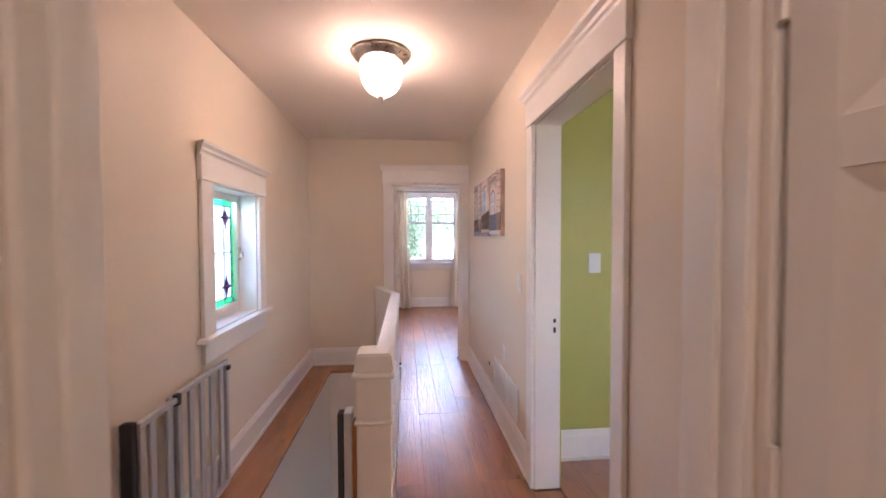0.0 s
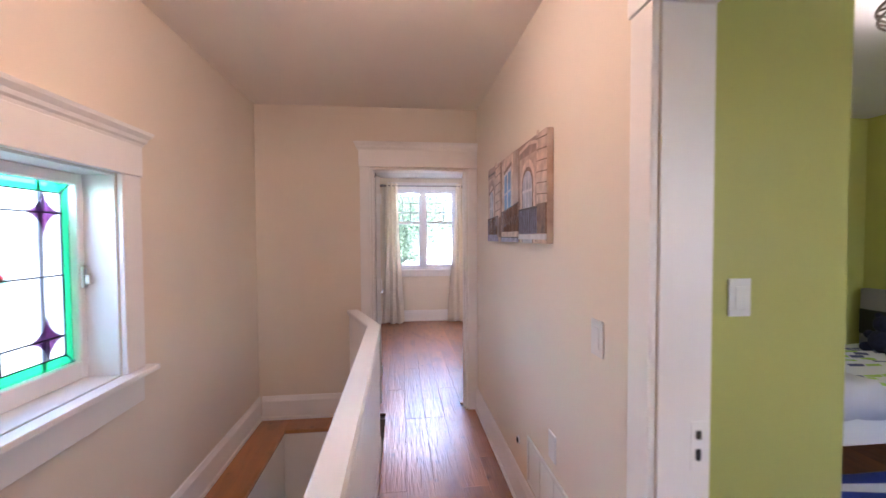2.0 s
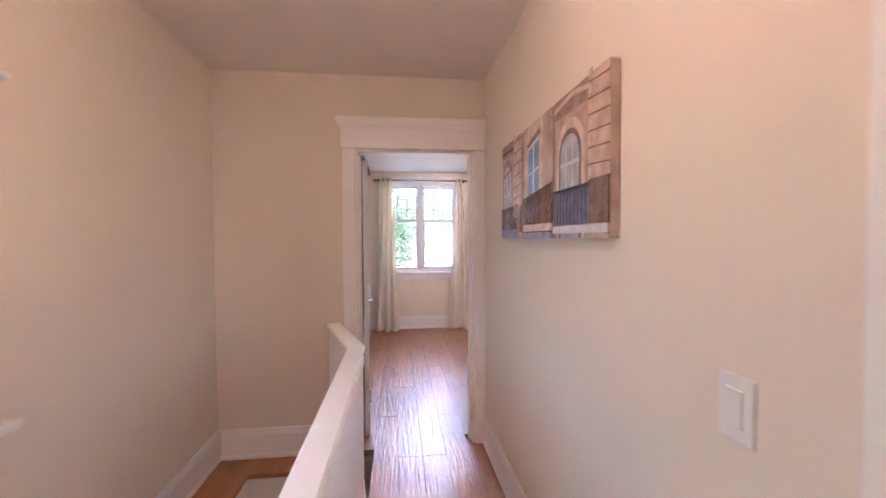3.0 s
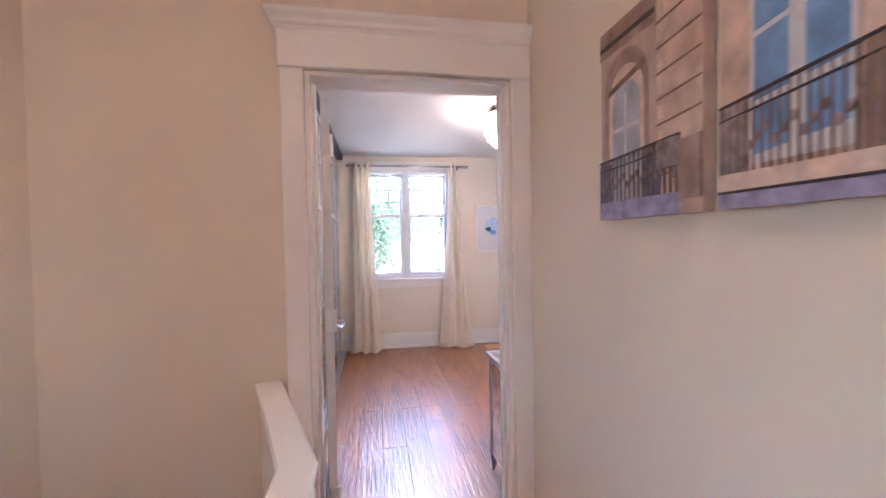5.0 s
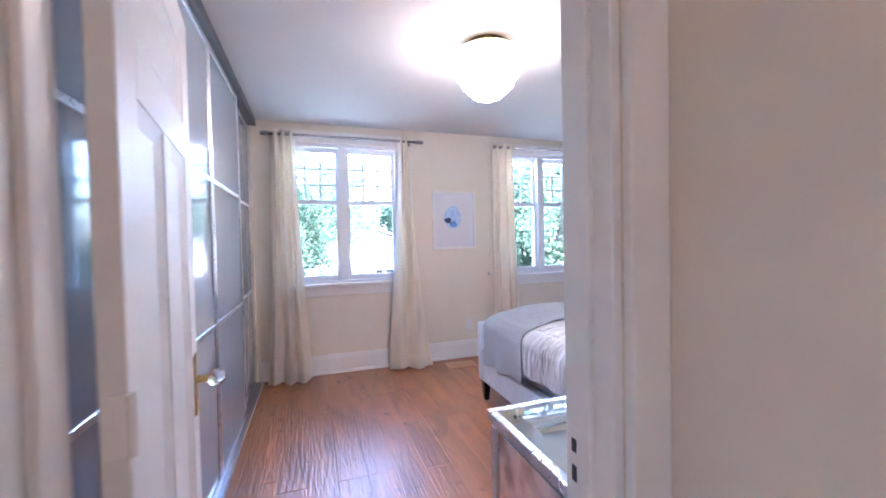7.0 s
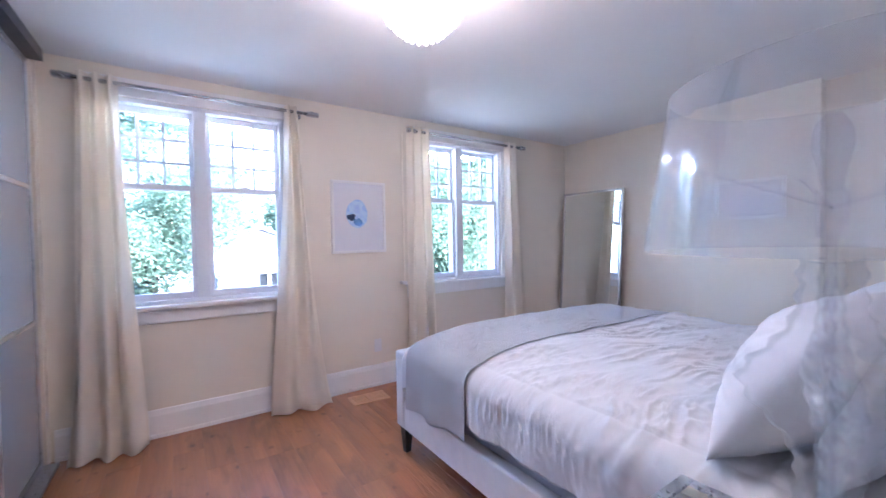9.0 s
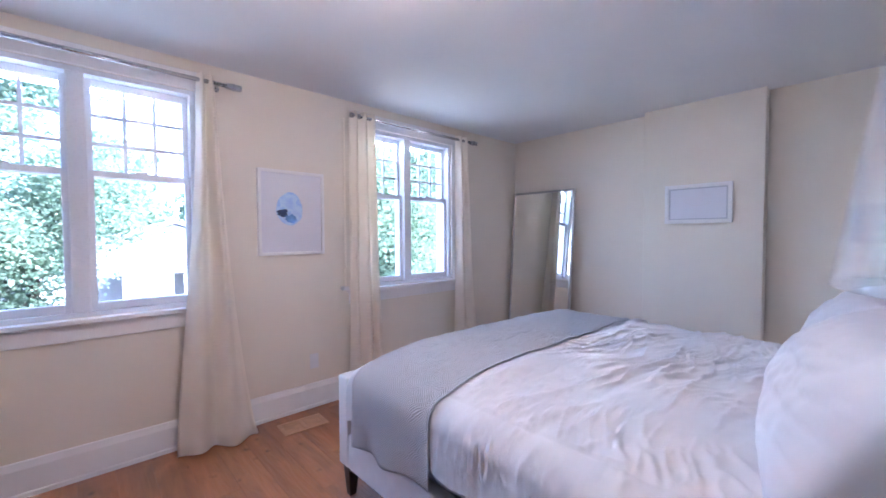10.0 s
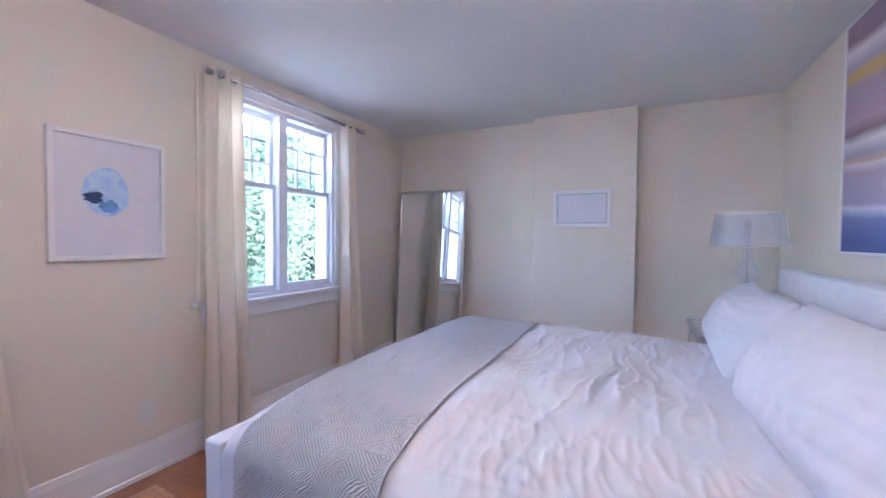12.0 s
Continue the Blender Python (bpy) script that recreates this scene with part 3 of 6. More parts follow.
def curtain_rod(x0, x1):
    top = thing("curtain_rod", ((x0 + x1) / 2, ROD_Y, ROD_Z), "brushed steel curtain rod with cylinder finials", "curtain rod", "bedroom curtain rods")
    bm = bmesh.new()
    rod(bm, (x0 + 0.08, ROD_Y, ROD_Z), (x1 - 0.08, ROD_Y, ROD_Z), 0.0125, 16)
    part("pole", bm, "steel", top, smooth=True)
    for xa, xb in ((x0, x0 + 0.085), (x1 - 0.085, x1)):
        bm = bmesh.new()
        rod(bm, (xa, ROD_Y, ROD_Z), (xb, ROD_Y, ROD_Z), 0.02, 18)
        rod(bm, (xa + 0.034, ROD_Y, ROD_Z), (xa + 0.046, ROD_Y, ROD_Z), 0.024, 18)
        part("finial", bm, "steel", top)
    for xc in (x0 + 0.13, x1 - 0.13):
        bm = bmesh.new()
        rod(bm, (xc, ROD_Y, ROD_Z), (xc, WIN_Y - 0.006, ROD_Z), 0.008, 10)
        rod(bm, (xc, WIN_Y - 0.008, ROD_Z), (xc, WIN_Y - 0.0005, ROD_Z), 0.024, 16)
        part("bracket", bm, "steel", top)


curtain_rod(-0.26, 1.275)
curtain_rod(2.085, 3.58)
pull = thing("blind_cord", (2.06, WIN_Y - 0.03, 0.85), "white tension cord holder clipped beside the curtain", "cord")
bm = bmesh.new()
rod(bm, (2.06, WIN_Y - 0.045, 0.93), (2.06, WIN_Y - 0.045, 2.30), 0.009, 8)
part("cord", bm, "curtain", pull)
part("cleat", boxes((2.035, 2.085, WIN_Y - 0.06, WIN_Y - 0.001, 0.90, 0.93), bev=0.004), "plastic", pull)

# ---- wardrobe ----
ward = thing("wardrobe", (-0.65, 6.4, 0), "wall-to-wall wardrobe with sliding grey lacquered glass doors", "wardrobe")
part("carcass", boxes((-0.99, WARD_X - 0.09, 4.86, 8.10, 0.002, 2.40), bev=0.002), "carcass", ward)
part("top_track", boxes((WARD_X - 0.09, WARD_X + 0.03, 4.86, 8.10, 2.385, 2.452), bev=0.002), "track", ward)
part("bottom_track", boxes((WARD_X - 0.10, WARD_X + 0.03, 4.86, 8.10, 0.001, 0.022), bev=0.002), "alu", ward)


def sliding_door(y0, y1, x):
    d = part("sliding_door", boxes((x - 0.02, x, y0, y0 + 0.028, 0.024, 2.384), (x - 0.02, x, y1 - 0.028, y1, 0.024, 2.384), (x - 0.02, x, y0 + 0.028, y1 - 0.028, 0.024, 0.06),
                                   (x - 0.02, x, y0 + 0.028, y1 - 0.028, 2.35, 2.384), bev=0.003), "alu", ward)
    for a, b in ((0.06, 0.86), (0.885, 1.635), (1.66, 2.35)):
        part("glass_panel", boxes((x - 0.014, x - 0.008, y0 + 0.028, y1 - 0.028, a, b)), "ward_glass", d)
    for z in (0.8725, 1.6475):
        part("glazing_bar", boxes((x - 0.018, x - 0.002, y0 + 0.028, y1 - 0.028, z - 0.0125, z + 0.0125), bev=0.002), "alu", d)


sliding_door(4.87, 5.69, WARD_X - 0.035)
sliding_door(5.66, 6.50, WARD_X)
sliding_door(6.50, 7.35, WARD_X + 0.002)
sliding_door(7.32, 8.09, WARD_X - 0.035)
structure("wardrobe_filler", boxes((-0.99, WARD_X - 0.02, 8.102, WIN_Y - 0.001, 0.0, 2.455)), "bed_wall", "ivory filler strip between the wardrobe and the wall", "wall")

# ---- doors ----


def panelled_door(name, hinge, angle, width, height, label, knob="crystal", rail=(1.55, 1.65), st=0.115):
    """A leaf from its hinge at the angle; short upper panels over a long lower pair. Leaf lies to the left of its direction."""
    top = thing(name, (hinge[0], hinge[1], 0), label, "door")
    top["kind"] = "structure"
    m = Matrix.Translation((hinge[0], hinge[1], 0)) @ Matrix.Rotation(radians(angle), 4, "Z")
    th, z0 = 0.035, 0.012
    z1 = height
    rails = [(z0, z0 + 0.22), rail, (z1 - 0.12, z1)]
    leaf = [(0, st, 0, th, z0, z1), (width - st, width, 0, th, z0, z1)]
    leaf += [(st, width - st, 0, th, a, b) for a, b in rails]
    leaf += [(width / 2 - 0.045, width / 2 + 0.045, 0, th, rails[0][1], rail[0])]
    for kind, dims in zip(("stile", "stile", "rail", "rail", "rail", "centre_stile"), leaf):
        part(kind, boxes(dims, bev=0.0015, turn=m), "door_paint", top)
    for a, b, c, d in ((st, width / 2 - 0.045, rails[0][1], rail[0]), (width / 2 + 0.045, width - st, rails[0][1], rail[0]), (st, width - st, rail[1], z1 - 0.12)):
        bm = bmesh.new()
        outer, inn = [(a, c), (b, c), (b, d), (a, d)], 0.035
        for side, out in ((0.002, 0.012), (th - 0.002, th - 0.012)):
            o = [bm.verts.new(m @ Vector((x, side, z))) for x, z in outer]
            i = [bm.verts.new(m @ Vector((x + (inn if x == a else -inn), out, z + (inn if z == c else -inn)))) for x, z in outer]
            for q in range(4):
                bm.faces.new((o[q], o[(q + 1) % 4], i[(q + 1) % 4], i[q]))
            bm.faces.new(i)
        part("panel", bm, "door_paint", top)
    for side in (1, -1):
        yy = th if side > 0 else 0.0
        bm = bmesh.new()
        kx, kz = width - 0.06, 0.90
        rod(bm, (kx, yy, kz), (kx, yy + side * 0.035, kz), 0.011, 12)
        box(bm, kx - 0.024, kx + 0.024, min(yy, yy + side * 0.004), max(yy, yy + side * 0.004), kz - 0.10, kz + 0.075)
        bmesh.ops.transform(bm, matrix=m, verts=bm.verts[:])
        spindle = part("knob_plate", bm, "brass", top)
        bm = bmesh.new()
        bmesh.ops.create_icosphere(bm, subdivisions=2, radius=0.027, matrix=m @ Matrix.Translation((kx, yy + side * 0.055, kz)))
        part("knob", bm, knob, spindle, "faceted clear glass knob")
    for hz in (0.3, 1.05, 1.78):
        bm = bmesh.new()
        rod(bm, (-0.006, -0.004, hz - 0.045), (-0.006, -0.004, hz + 0.045), 0.007, 10)
        box(bm, -0.005, -0.001, 0.004, 0.03, hz - 0.045, hz + 0.045)
        bmesh.ops.transform(bm, matrix=m, verts=bm.verts[:])
        part("hinge", bm, "trim", top)
    return top


panelled_door("door_bedroom", (-0.092, 4.805), 97.5, 0.74, 1.975, "white panelled bedroom door standing open, with glass knobs")
panelled_door("door_first", (0.572, 0.755), -86.0, 0.80, 1.99, "white panelled door standing open beside the first doorway", rail=(1.505, 1.575), st=0.068)

# ---- bedside chests and lamps ----
CH_X, CH_Y, CH_Z, CH_W, CH_D = 0.725, 4.835, 0.71, 0.66, 0.545


def mirrored_chest(x, y, label):
    c = thing("bedside_chest", (x + CH_W / 2, y + CH_D / 2, 0), label, "chest", "mirrored bedside chests")
    x1, y1, z = x + CH_W, y + CH_D, CH_Z
    part("carcass", boxes((x + 0.03, x1 - 0.03, y + 0.02, y1 - 0.03, 0.10, z - 0.04), bev=0.002), "alu", c)
    rim = [(x, x1, y, y + 0.03, z - 0.028, z), (x, x1, y1 - 0.03, y1, z - 0.028, z), (x, x + 0.03, y + 0.03, y1 - 0.03, z - 0.028, z), (x1 - 0.03, x1, y + 0.03, y1 - 0.03, z - 0.028, z)]
    part("top_frame", boxes(*rim, (x + 0.012, x1 - 0.012, y + 0.012, y1 - 0.012, z - 0.048, z - 0.029), bev=0.005, seg=2), "alu", c, "silver painted frame")
    bm = bmesh.new()
    o = [bm.verts.new(p) for p in ((x + 0.03, y + 0.03, z - 0.004), (x1 - 0.03, y + 0.03, z - 0.004), (x1 - 0.03, y1 - 0.03, z - 0.004), (x + 0.03, y1 - 0.03, z - 0.004))]
    i = [bm.verts.new(p) for p in ((x + 0.085, y + 0.085, z - 0.0005), (x1 - 0.085, y + 0.085, z - 0.0005), (x1 - 0.085, y1 - 0.085, z - 0.0005), (x + 0.085, y1 - 0.085, z - 0.0005))]
    for q in range(4):
        bm.faces.new((o[q], o[(q + 1) % 4], i[(q + 1) % 4], i[q]))
    bm.faces.new(i)
    part("top_mirror", bm, "mirror", c, "bevelled mirror top")
    for cx in (x + 0.012, x1 - 0.047):
        for cy in (y + 0.012, y1 - 0.047):
            post = part("post", boxes((cx, cx + 0.035, cy, cy + 0.035, 0.09, z - 0.05), bev=0.004), "alu", c)
            bm = bmesh.new()
            bmesh.ops.create_cone(bm, cap_ends=True, segments=4, radius1=0.014, radius2=0.026, depth=0.088, matrix=Matrix.Translation((cx + 0.0175, cy + 0.0175, 0.0455)) @ Matrix.Rotation(math.pi / 4, 4, "Z"))
            part("foot", bm, "alu", post)
    for xa in (x + 0.018, x1 - 0.022):
        part("side_mirror", boxes((xa, xa + 0.004, y + 0.055, y1 - 0.055, 0.12, z - 0.06), bev=0.001), "antique", c, "antiqued mirror panel")
        part("side_trim", boxes((xa - 0.001, xa + 0.005, y + 0.048, y + 0.054, 0.11, z - 0.05), (xa - 0.001, xa + 0.005, y1 - 0.054, y1 - 0.048, 0.11, z - 0.05), (xa - 0.001, xa + 0.005, y + 0.055, y1 - 0.055, 0.11, 0.119)), "alu", c)
    for a, b in ((0.12, 0.30), (0.31, 0.49), (0.50, z - 0.06)):
        d = part("drawer", boxes((x + 0.055, x1 - 0.055, y1 - 0.032, y1 - 0.014, a, b), bev=0.003), "antique", c, "mirrored drawer front")
        bm = lathe([(0.004, 0), (0.006, 0.012), (0.016, 0.02), (0.014, 0.03), (0.002, 0.034)], 14)
        bmesh.ops.transform(bm, matrix=Matrix.Translation((x + CH_W / 2, y1 - 0.014, (a + b) / 2)) @ Matrix.Rotation(-math.pi / 2, 4, "X"), verts=bm.verts[:])
        part("drawer_knob", bm, "crystal", d, smooth=True)
    return c


mirrored_chest(CH_X, CH_Y, "mirrored bedside chest with silver frame next to the doorway")
mirrored_chest(3.60, CH_Y, "mirrored bedside chest on the far side of the bed")


def baroque_fin(m):
    """One upright plate of the lamp's body: a swelling baluster outline with scrolled, ribbed edges."""
    bm, rings, k = bmesh.new(), [], 88
    for i in range(k + 1):
        h = 0.012 + 0.555 * i / k
        r = 0.034 + 0.066 * math.exp(-((h - 0.395) / 0.062) ** 2) + 0.070 * math.exp(-((h - 0.02) / 0.035) ** 2) + 0.026 * math.exp(-((h - 0.17) / 0.05) ** 2)
        r += 0.0075 * math.sin(h * 210) * (0.4 + 5.0 * (r - 0.03))
        t = 0.0065 + 0.002 * math.sin(h * 210 + 1.2)
        rings.append([bm.verts.new(m @ Vector(p)) for p in ((0.007, -t, h), (r - 0.012, -t, h), (r, -t * 0.35, h + 0.006), (r, t * 0.35, h + 0.006), (r - 0.012, t, h), (0.007, t, h))])
    for a, b in zip(rings, rings[1:]):
        for i in range(6):
            bm.faces.new((a[i], a[(i + 1) % 6], b[(i + 1) % 6], b[i]))
    bm.faces.new(rings[0][::-1])
    bm.faces.new(rings[-1])
    return bm


def clear_lamp(x, y, label):
    z = CH_Z
    l = thing("table_lamp", (x, y, z), label, "lamp", "clear bedside lamps")
    part("base", lathe([(0.0, 0.001), (0.075, 0.001), (0.078, 0.012), (0.05, 0.022), (0.02, 0.03)], 32, (x, y, z)), "acrylic", l, smooth=True)
    for q in range(4):
        part("fin", baroque_fin(Matrix.Translation((x, y, z)) @ Matrix.Rotation(radians(28 + 90 * q), 4, "Z")), "fin", l, "clear acrylic fin with a scrolled edge", smooth=True)
    bm = bmesh.new()
    rod(bm, (x, y, z + 0.03), (x, y, z + 0.60), 0.006, 10)
    part("rod", bm, "fin", l)
    zb, zt, rb, rt = 0.582, 0.808, 0.222, 0.188
    n = 56
    rows = [(rb, zb), (rb, zb + 0.001), (rt, zt - 0.001), (rt, zt), (rt - 0.004, zt), (rt - 0.004, zt - 0.001), (rb - 0.004, zb + 0.001), (rb - 0.004, zb), (rb, zb)]
    sh = part("shade", lathe(rows, n, (x, y, z)), "shade", l, "clear see-through acrylic drum shade", smooth=True)
    sh.visible_shadow = False
    bm = bmesh.new()
    for a in range(3):
        c, s = math.cos(a * 2.094 + 0.4), math.sin(a * 2.094 + 0.4)
        rod(bm, (x, y, z + 0.64), (x + 0.198 * c, y + 0.198 * s, z + 0.70), 0.002, 8)
    part("spider", bm, "fin", l)
    part("socket", lathe([(0.001, 0.60), (0.016, 0.60), (0.018, 0.66), (0.012, 0.665), (0.001, 0.665)], 16, (x, y, z)), "fin", l, smooth=True)
    part("bulb", lathe([(0.011, 0.665), (0.014, 0.69), (0.022, 0.72), (0.020, 0.745), (0.010, 0.762), (0.001, 0.764)], 20, (x, y, z)), "shade", l, "unlit clear bulb", smooth=True)
    return l


clear_lamp(1.053, 5.04, "clear acrylic table lamp on the mirrored chest by the door")
clear_lamp(3.86, 5.08, "clear acrylic table lamp on the chest beyond the bed")

# ---- bed ----
BX0, BX1, BF, BH = 1.43, 3.46, 7.08, 4.875
bed = thing("bed", ((BX0 + BX1) / 2, (BF + BH) / 2, 0), "king bed with oatmeal upholstered frame and dark tapered feet", "bed")
part("headboard", boxes((BX0 - 0.03, BX1 + 0.12, BH, BH + 0.115, 0.16, 1.165), bev=0.035, seg=4), "upholstery", bed, smooth=False)
part("footboard", boxes((BX0, BX1, BF - 0.09, BF, 0.165, 0.63), bev=0.014, seg=3), "upholstery", bed)
for xa in (BX0 + 0.002, BX1 - 0.072):
    part("side_rail", boxes((xa, xa + 0.07, BH + 0.116, BF - 0.091, 0.165, 0.345), bev=0.014, seg=3), "upholstery", bed)
for cx in (BX0 + 0.045, BX1 - 0.045):
    for cy in (BH + 0.06, BF - 0.05):
        bm = bmesh.new()
        bmesh.ops.create_cone(bm, cap_ends=True, segments=4, radius1=0.026, radius2=0.044, depth=0.164, matrix=Matrix.Translation((cx, cy, 0.083)) @ Matrix.Rotation(math.pi / 4, 4, "Z"))
        bmesh.ops.bevel(bm, geom=bm.edges[:], offset=0.003, segments=1, affect="EDGES")
        part("leg", bm, "espresso", bed, "dark espresso tapered leg")
part("slat_base", boxes((BX0 + 0.075, BX1 - 0.075, BH + 0.117, BF - 0.092, 0.20, 0.26)), "sheet", bed)

mattress = thing("mattress", ((BX0 + BX1) / 2, 6.0, 0.26), "mattress in a grey-white fitted sheet", "mattress")
part("cover", boxes((BX0 + 0.085, BX1 - 0.085, BH + 0.12, BF - 0.095, 0.261, 0.625), bev=0.05, seg=4), "sheet", mattress, smooth=True)


def wrinkle(x, y, seed=0.0):
    """Rumpled linen: soft quilted swells, and many fine creases that run across the bed and fork."""
    p = Vector((x + seed, y, seed * 0.7))
    total = noise.noise(p * 2.0) * 0.018 + noise.noise(p * 4.4 + Vector((5, 2, 1))) * 0.011
    for k, (sx, sy, h, pw) in enumerate(((0.8, 4.2, 0.012, 6), (1.2, 8.0, 0.014, 8), (1.9, 14.0, 0.014, 8), (3.8, 23.0, 0.011, 6), (7.0, 36.0, 0.005, 4))):
        a = 0.06 + 0.20 * noise.noise(p * 0.9 + Vector((k * 3.0, 0, 5)))
        xr, yr = x * math.cos(a) - y * math.sin(a), x * math.sin(a) + y * math.cos(a)
        yr += 0.05 * noise.noise(p * (2.2 + k)) + 0.012 * noise.noise(p * (7 + 3 * k))
        q = Vector((xr * sx + 1.7 * k, yr * sy, seed + 3.1 * k))
        live = min(1.25, max(0.1, 0.6 + noise.noise(p * (1.4 + 0.5 * k) + Vector((k * 4.0, 1, 2))) * 1.6))
        total += (1.0 - abs(noise.noise(q))) ** pw * h * live
    return total


def bed_top(x, y):
    """Height of the crowned duvet surface over the mattress."""
    u = (x - (BX0 + BX1) / 2) / ((BX1 - BX0) / 2)
    fy = min(1.0, max(0.0, (BF - 0.07 - y) / 0.16))
    return 0.683 + 0.072 * (1 - abs(u) ** 5) * (0.55 + 0.45 * math.sin(fy * math.pi / 2)) - 0.045 * (1 - fy) ** 2


def draped(y0, y1, drop0, drop1, lift, nx, ny, hem, seed, amp=1.0, x_in=0.0):
    """A cover lying over the bed and hanging down both long sides."""
    bm = bmesh.new()
    half, xc = (BX1 - BX0) / 2 + 0.012 + lift - x_in, (BX0 + BX1) / 2
    grid = []
    for j in range(ny + 1):
        y = y0 + (y1 - y0) * j / ny
        drop = drop0 + (drop1 - drop0) * j / ny
        total = half + drop
        row = []
        for i in range(nx + 1):
            s = -total + 2 * total * i / nx
            a, sg = abs(s), (1 if s > 0 else -1)
            r = 0.10
            jit = hem * noise.noise(Vector((y * 7 + seed, sg * 3.0, seed))) if a > half else 0.0
            flat = half - r
            if a <= flat:
                x, dz, nrm = xc + s, 0.0, Vector((0, 0, 1))
            elif a <= flat + r * math.pi / 2:
                th = (a - flat) / r
                x, dz, nrm = xc + sg * (flat + r * math.sin(th)), -r * (1 - math.cos(th)), Vector((sg * math.sin(th), 0, math.cos(th)))
            else:
                e = a - flat - r * math.pi / 2
                x, dz, nrm = xc + sg * (half + 0.012 * math.sin(y * 19 + seed) * e / 0.2), -r - e * (1 + jit), Vector((sg, 0, 0))
            z = bed_top(xc + sg * min(a, flat), y) + dz + lift
            press = 1.0 if lift else 1.0 - 0.4 * min(1.0, max(0.0, (y - 6.28) / 0.09))
            w = wrinkle(s + xc, y, seed) * amp * press * (1.0 if a <= flat else 0.45)
            p = Vector((x, y + 0.004 * noise.noise(Vector((s * 6, y * 3, seed))), z)) + nrm * w
            row.append(bm.verts.new(p))
        grid.append(row)
    for j in range(ny):
        for i in range(nx):
            bm.faces.new((grid[j][i], grid[j][i + 1], grid[j + 1][i + 1], grid[j + 1][i]))
    return bm


duvet = tagged(mesh_object("duvet", draped(5.02, 6.965, 0.235, 0.215, 0.0, 300, 260, 0.16, 2.0), "linen", True), "rumpled white linen duvet spread over the bed", "duvet")
sol = duvet.modifiers.new("thickness", "SOLIDIFY")
sol.thickness, sol.offset = 0.02, -1


def herringbone(name, colour):
    """Grey woven throw: raised chevron bands."""
    m, n, l, b = nodes(name)
    f, raw = noise_ramp(n, l, 380, 0.9, 1.08)
    tc = n.new("ShaderNodeTexCoord")
    sep = n.new("ShaderNodeSeparateXYZ")
    l.new(tc.outputs["UV"], sep.inputs[0])

    def mth(op, a, b2=None):
        k = n.new("ShaderNodeMath")
        k.operation = op
        for s, v in zip(k.inputs, (a, b2)):
            if isinstance(v, (int, float)):
                s.default_value = v
            elif v is not None:
                l.new(v, s)
        return k.outputs[0]
    _, wob = noise_ramp(n, l, 14, 0, 1, 3.0)
    u, v = mth("ADD", sep.outputs[0], mth("MULTIPLY", wob, 0.022)), mth("ADD", sep.outputs[1], mth("MULTIPLY", wob, 0.022))
    tri_u = mth("ABSOLUTE", mth("SUBTRACT", mth("FRACT", mth("MULTIPLY", u, 14.0)), 0.5))
    tri_v = mth("ABSOLUTE", mth("SUBTRACT", mth("FRACT", mth("MULTIPLY", v, 11.0)), 0.5))
    checker = mth("GREATER_THAN", mth("MULTIPLY", mth("SUBTRACT", mth("FRACT", mth("MULTIPLY", u, 7.0)), 0.5), mth("SUBTRACT", mth("FRACT", mth("MULTIPLY", v, 5.5)), 0.5)), 0.0)
    s1 = mth("SINE", mth("MULTIPLY", mth("ADD", tri_u, tri_v), 44.0))
    s2 = mth("SINE", mth("MULTIPLY", mth("SUBTRACT", tri_u, tri_v), 44.0))
    mixv = n.new("ShaderNodeMix")
    l.new(checker, mixv.inputs[0])
    l.new(s1, mixv.inputs[2])
    l.new(s2, mixv.inputs[3])
    shade = n.new("ShaderNodeMapRange")
    shade.inputs[1].default_value, shade.inputs[2].default_value, shade.inputs[3].default_value, shade.inputs[4].default_value = -1, 1, 0.74, 1.12
    l.new(mixv.outputs[0], shade.inputs[0])
    mul = n.new("ShaderNodeVectorMath")
    mul.operation = "SCALE"
    mul.inputs[0].default_value = colour
    l.new(mth("MULTIPLY", shade.outputs[0], f), mul.inputs["Scale"])
    l.new(mul.outputs[0], b.inputs["Base Color"])
    b.inputs["Roughness"].default_value = 0.9
    b.inputs["Sheen Weight"].default_value = 0.2
    bump(n, l, mth("ADD", mixv.outputs[0], mth("MULTIPLY", raw, 0.5)), 0.8, 0.005, b)
    return m


M["throw"] = herringbone("grey_chevron_weave", (0.57, 0.555, 0.55))
bm = draped(6.34, 6.885, 0.30, 0.335, 0.008, 230, 90, 0.05, 2.0, 0.55)
bm.verts.ensure_lookup_table()
bm.verts.index_update()
uv = bm.loops.layers.uv.new("weave")
for f in bm.faces:
    for lp in f.loops:
        k = lp.vert.index
        lp[uv].uv = ((k % 231) / 231 * 2.7, (k // 231) / 91 * 0.545)
throw = thing("throw", (2.45, 6.665, 0.66), "grey chevron-woven throw folded across the foot of the bed", "throw")
cloth = part("cloth", bm, "throw", throw, smooth=True)
sol = cloth.modifiers.new("thickness", "SOLIDIFY")
sol.thickness, sol.offset = 0.005, 1
M["binding"] = plain("grey_stitched_binding", (0.52, 0.51, 0.51), 0.9, vary=0.12, scale=60, bumps=0.4, fine=300, dist=0.002)
for ya, d in ((6.337, 0.30), (6.878, 0.335)):
    hem = part("hem", draped(ya, ya + 0.009, d, d, 0.0115, 230, 2, 0.05, 2.0, 0.55), "binding", throw, "darker stitched edge", smooth=True)
    sol = hem.modifiers.new("thickness", "SOLIDIFY")
    sol.thickness, sol.offset = 0.002, 1


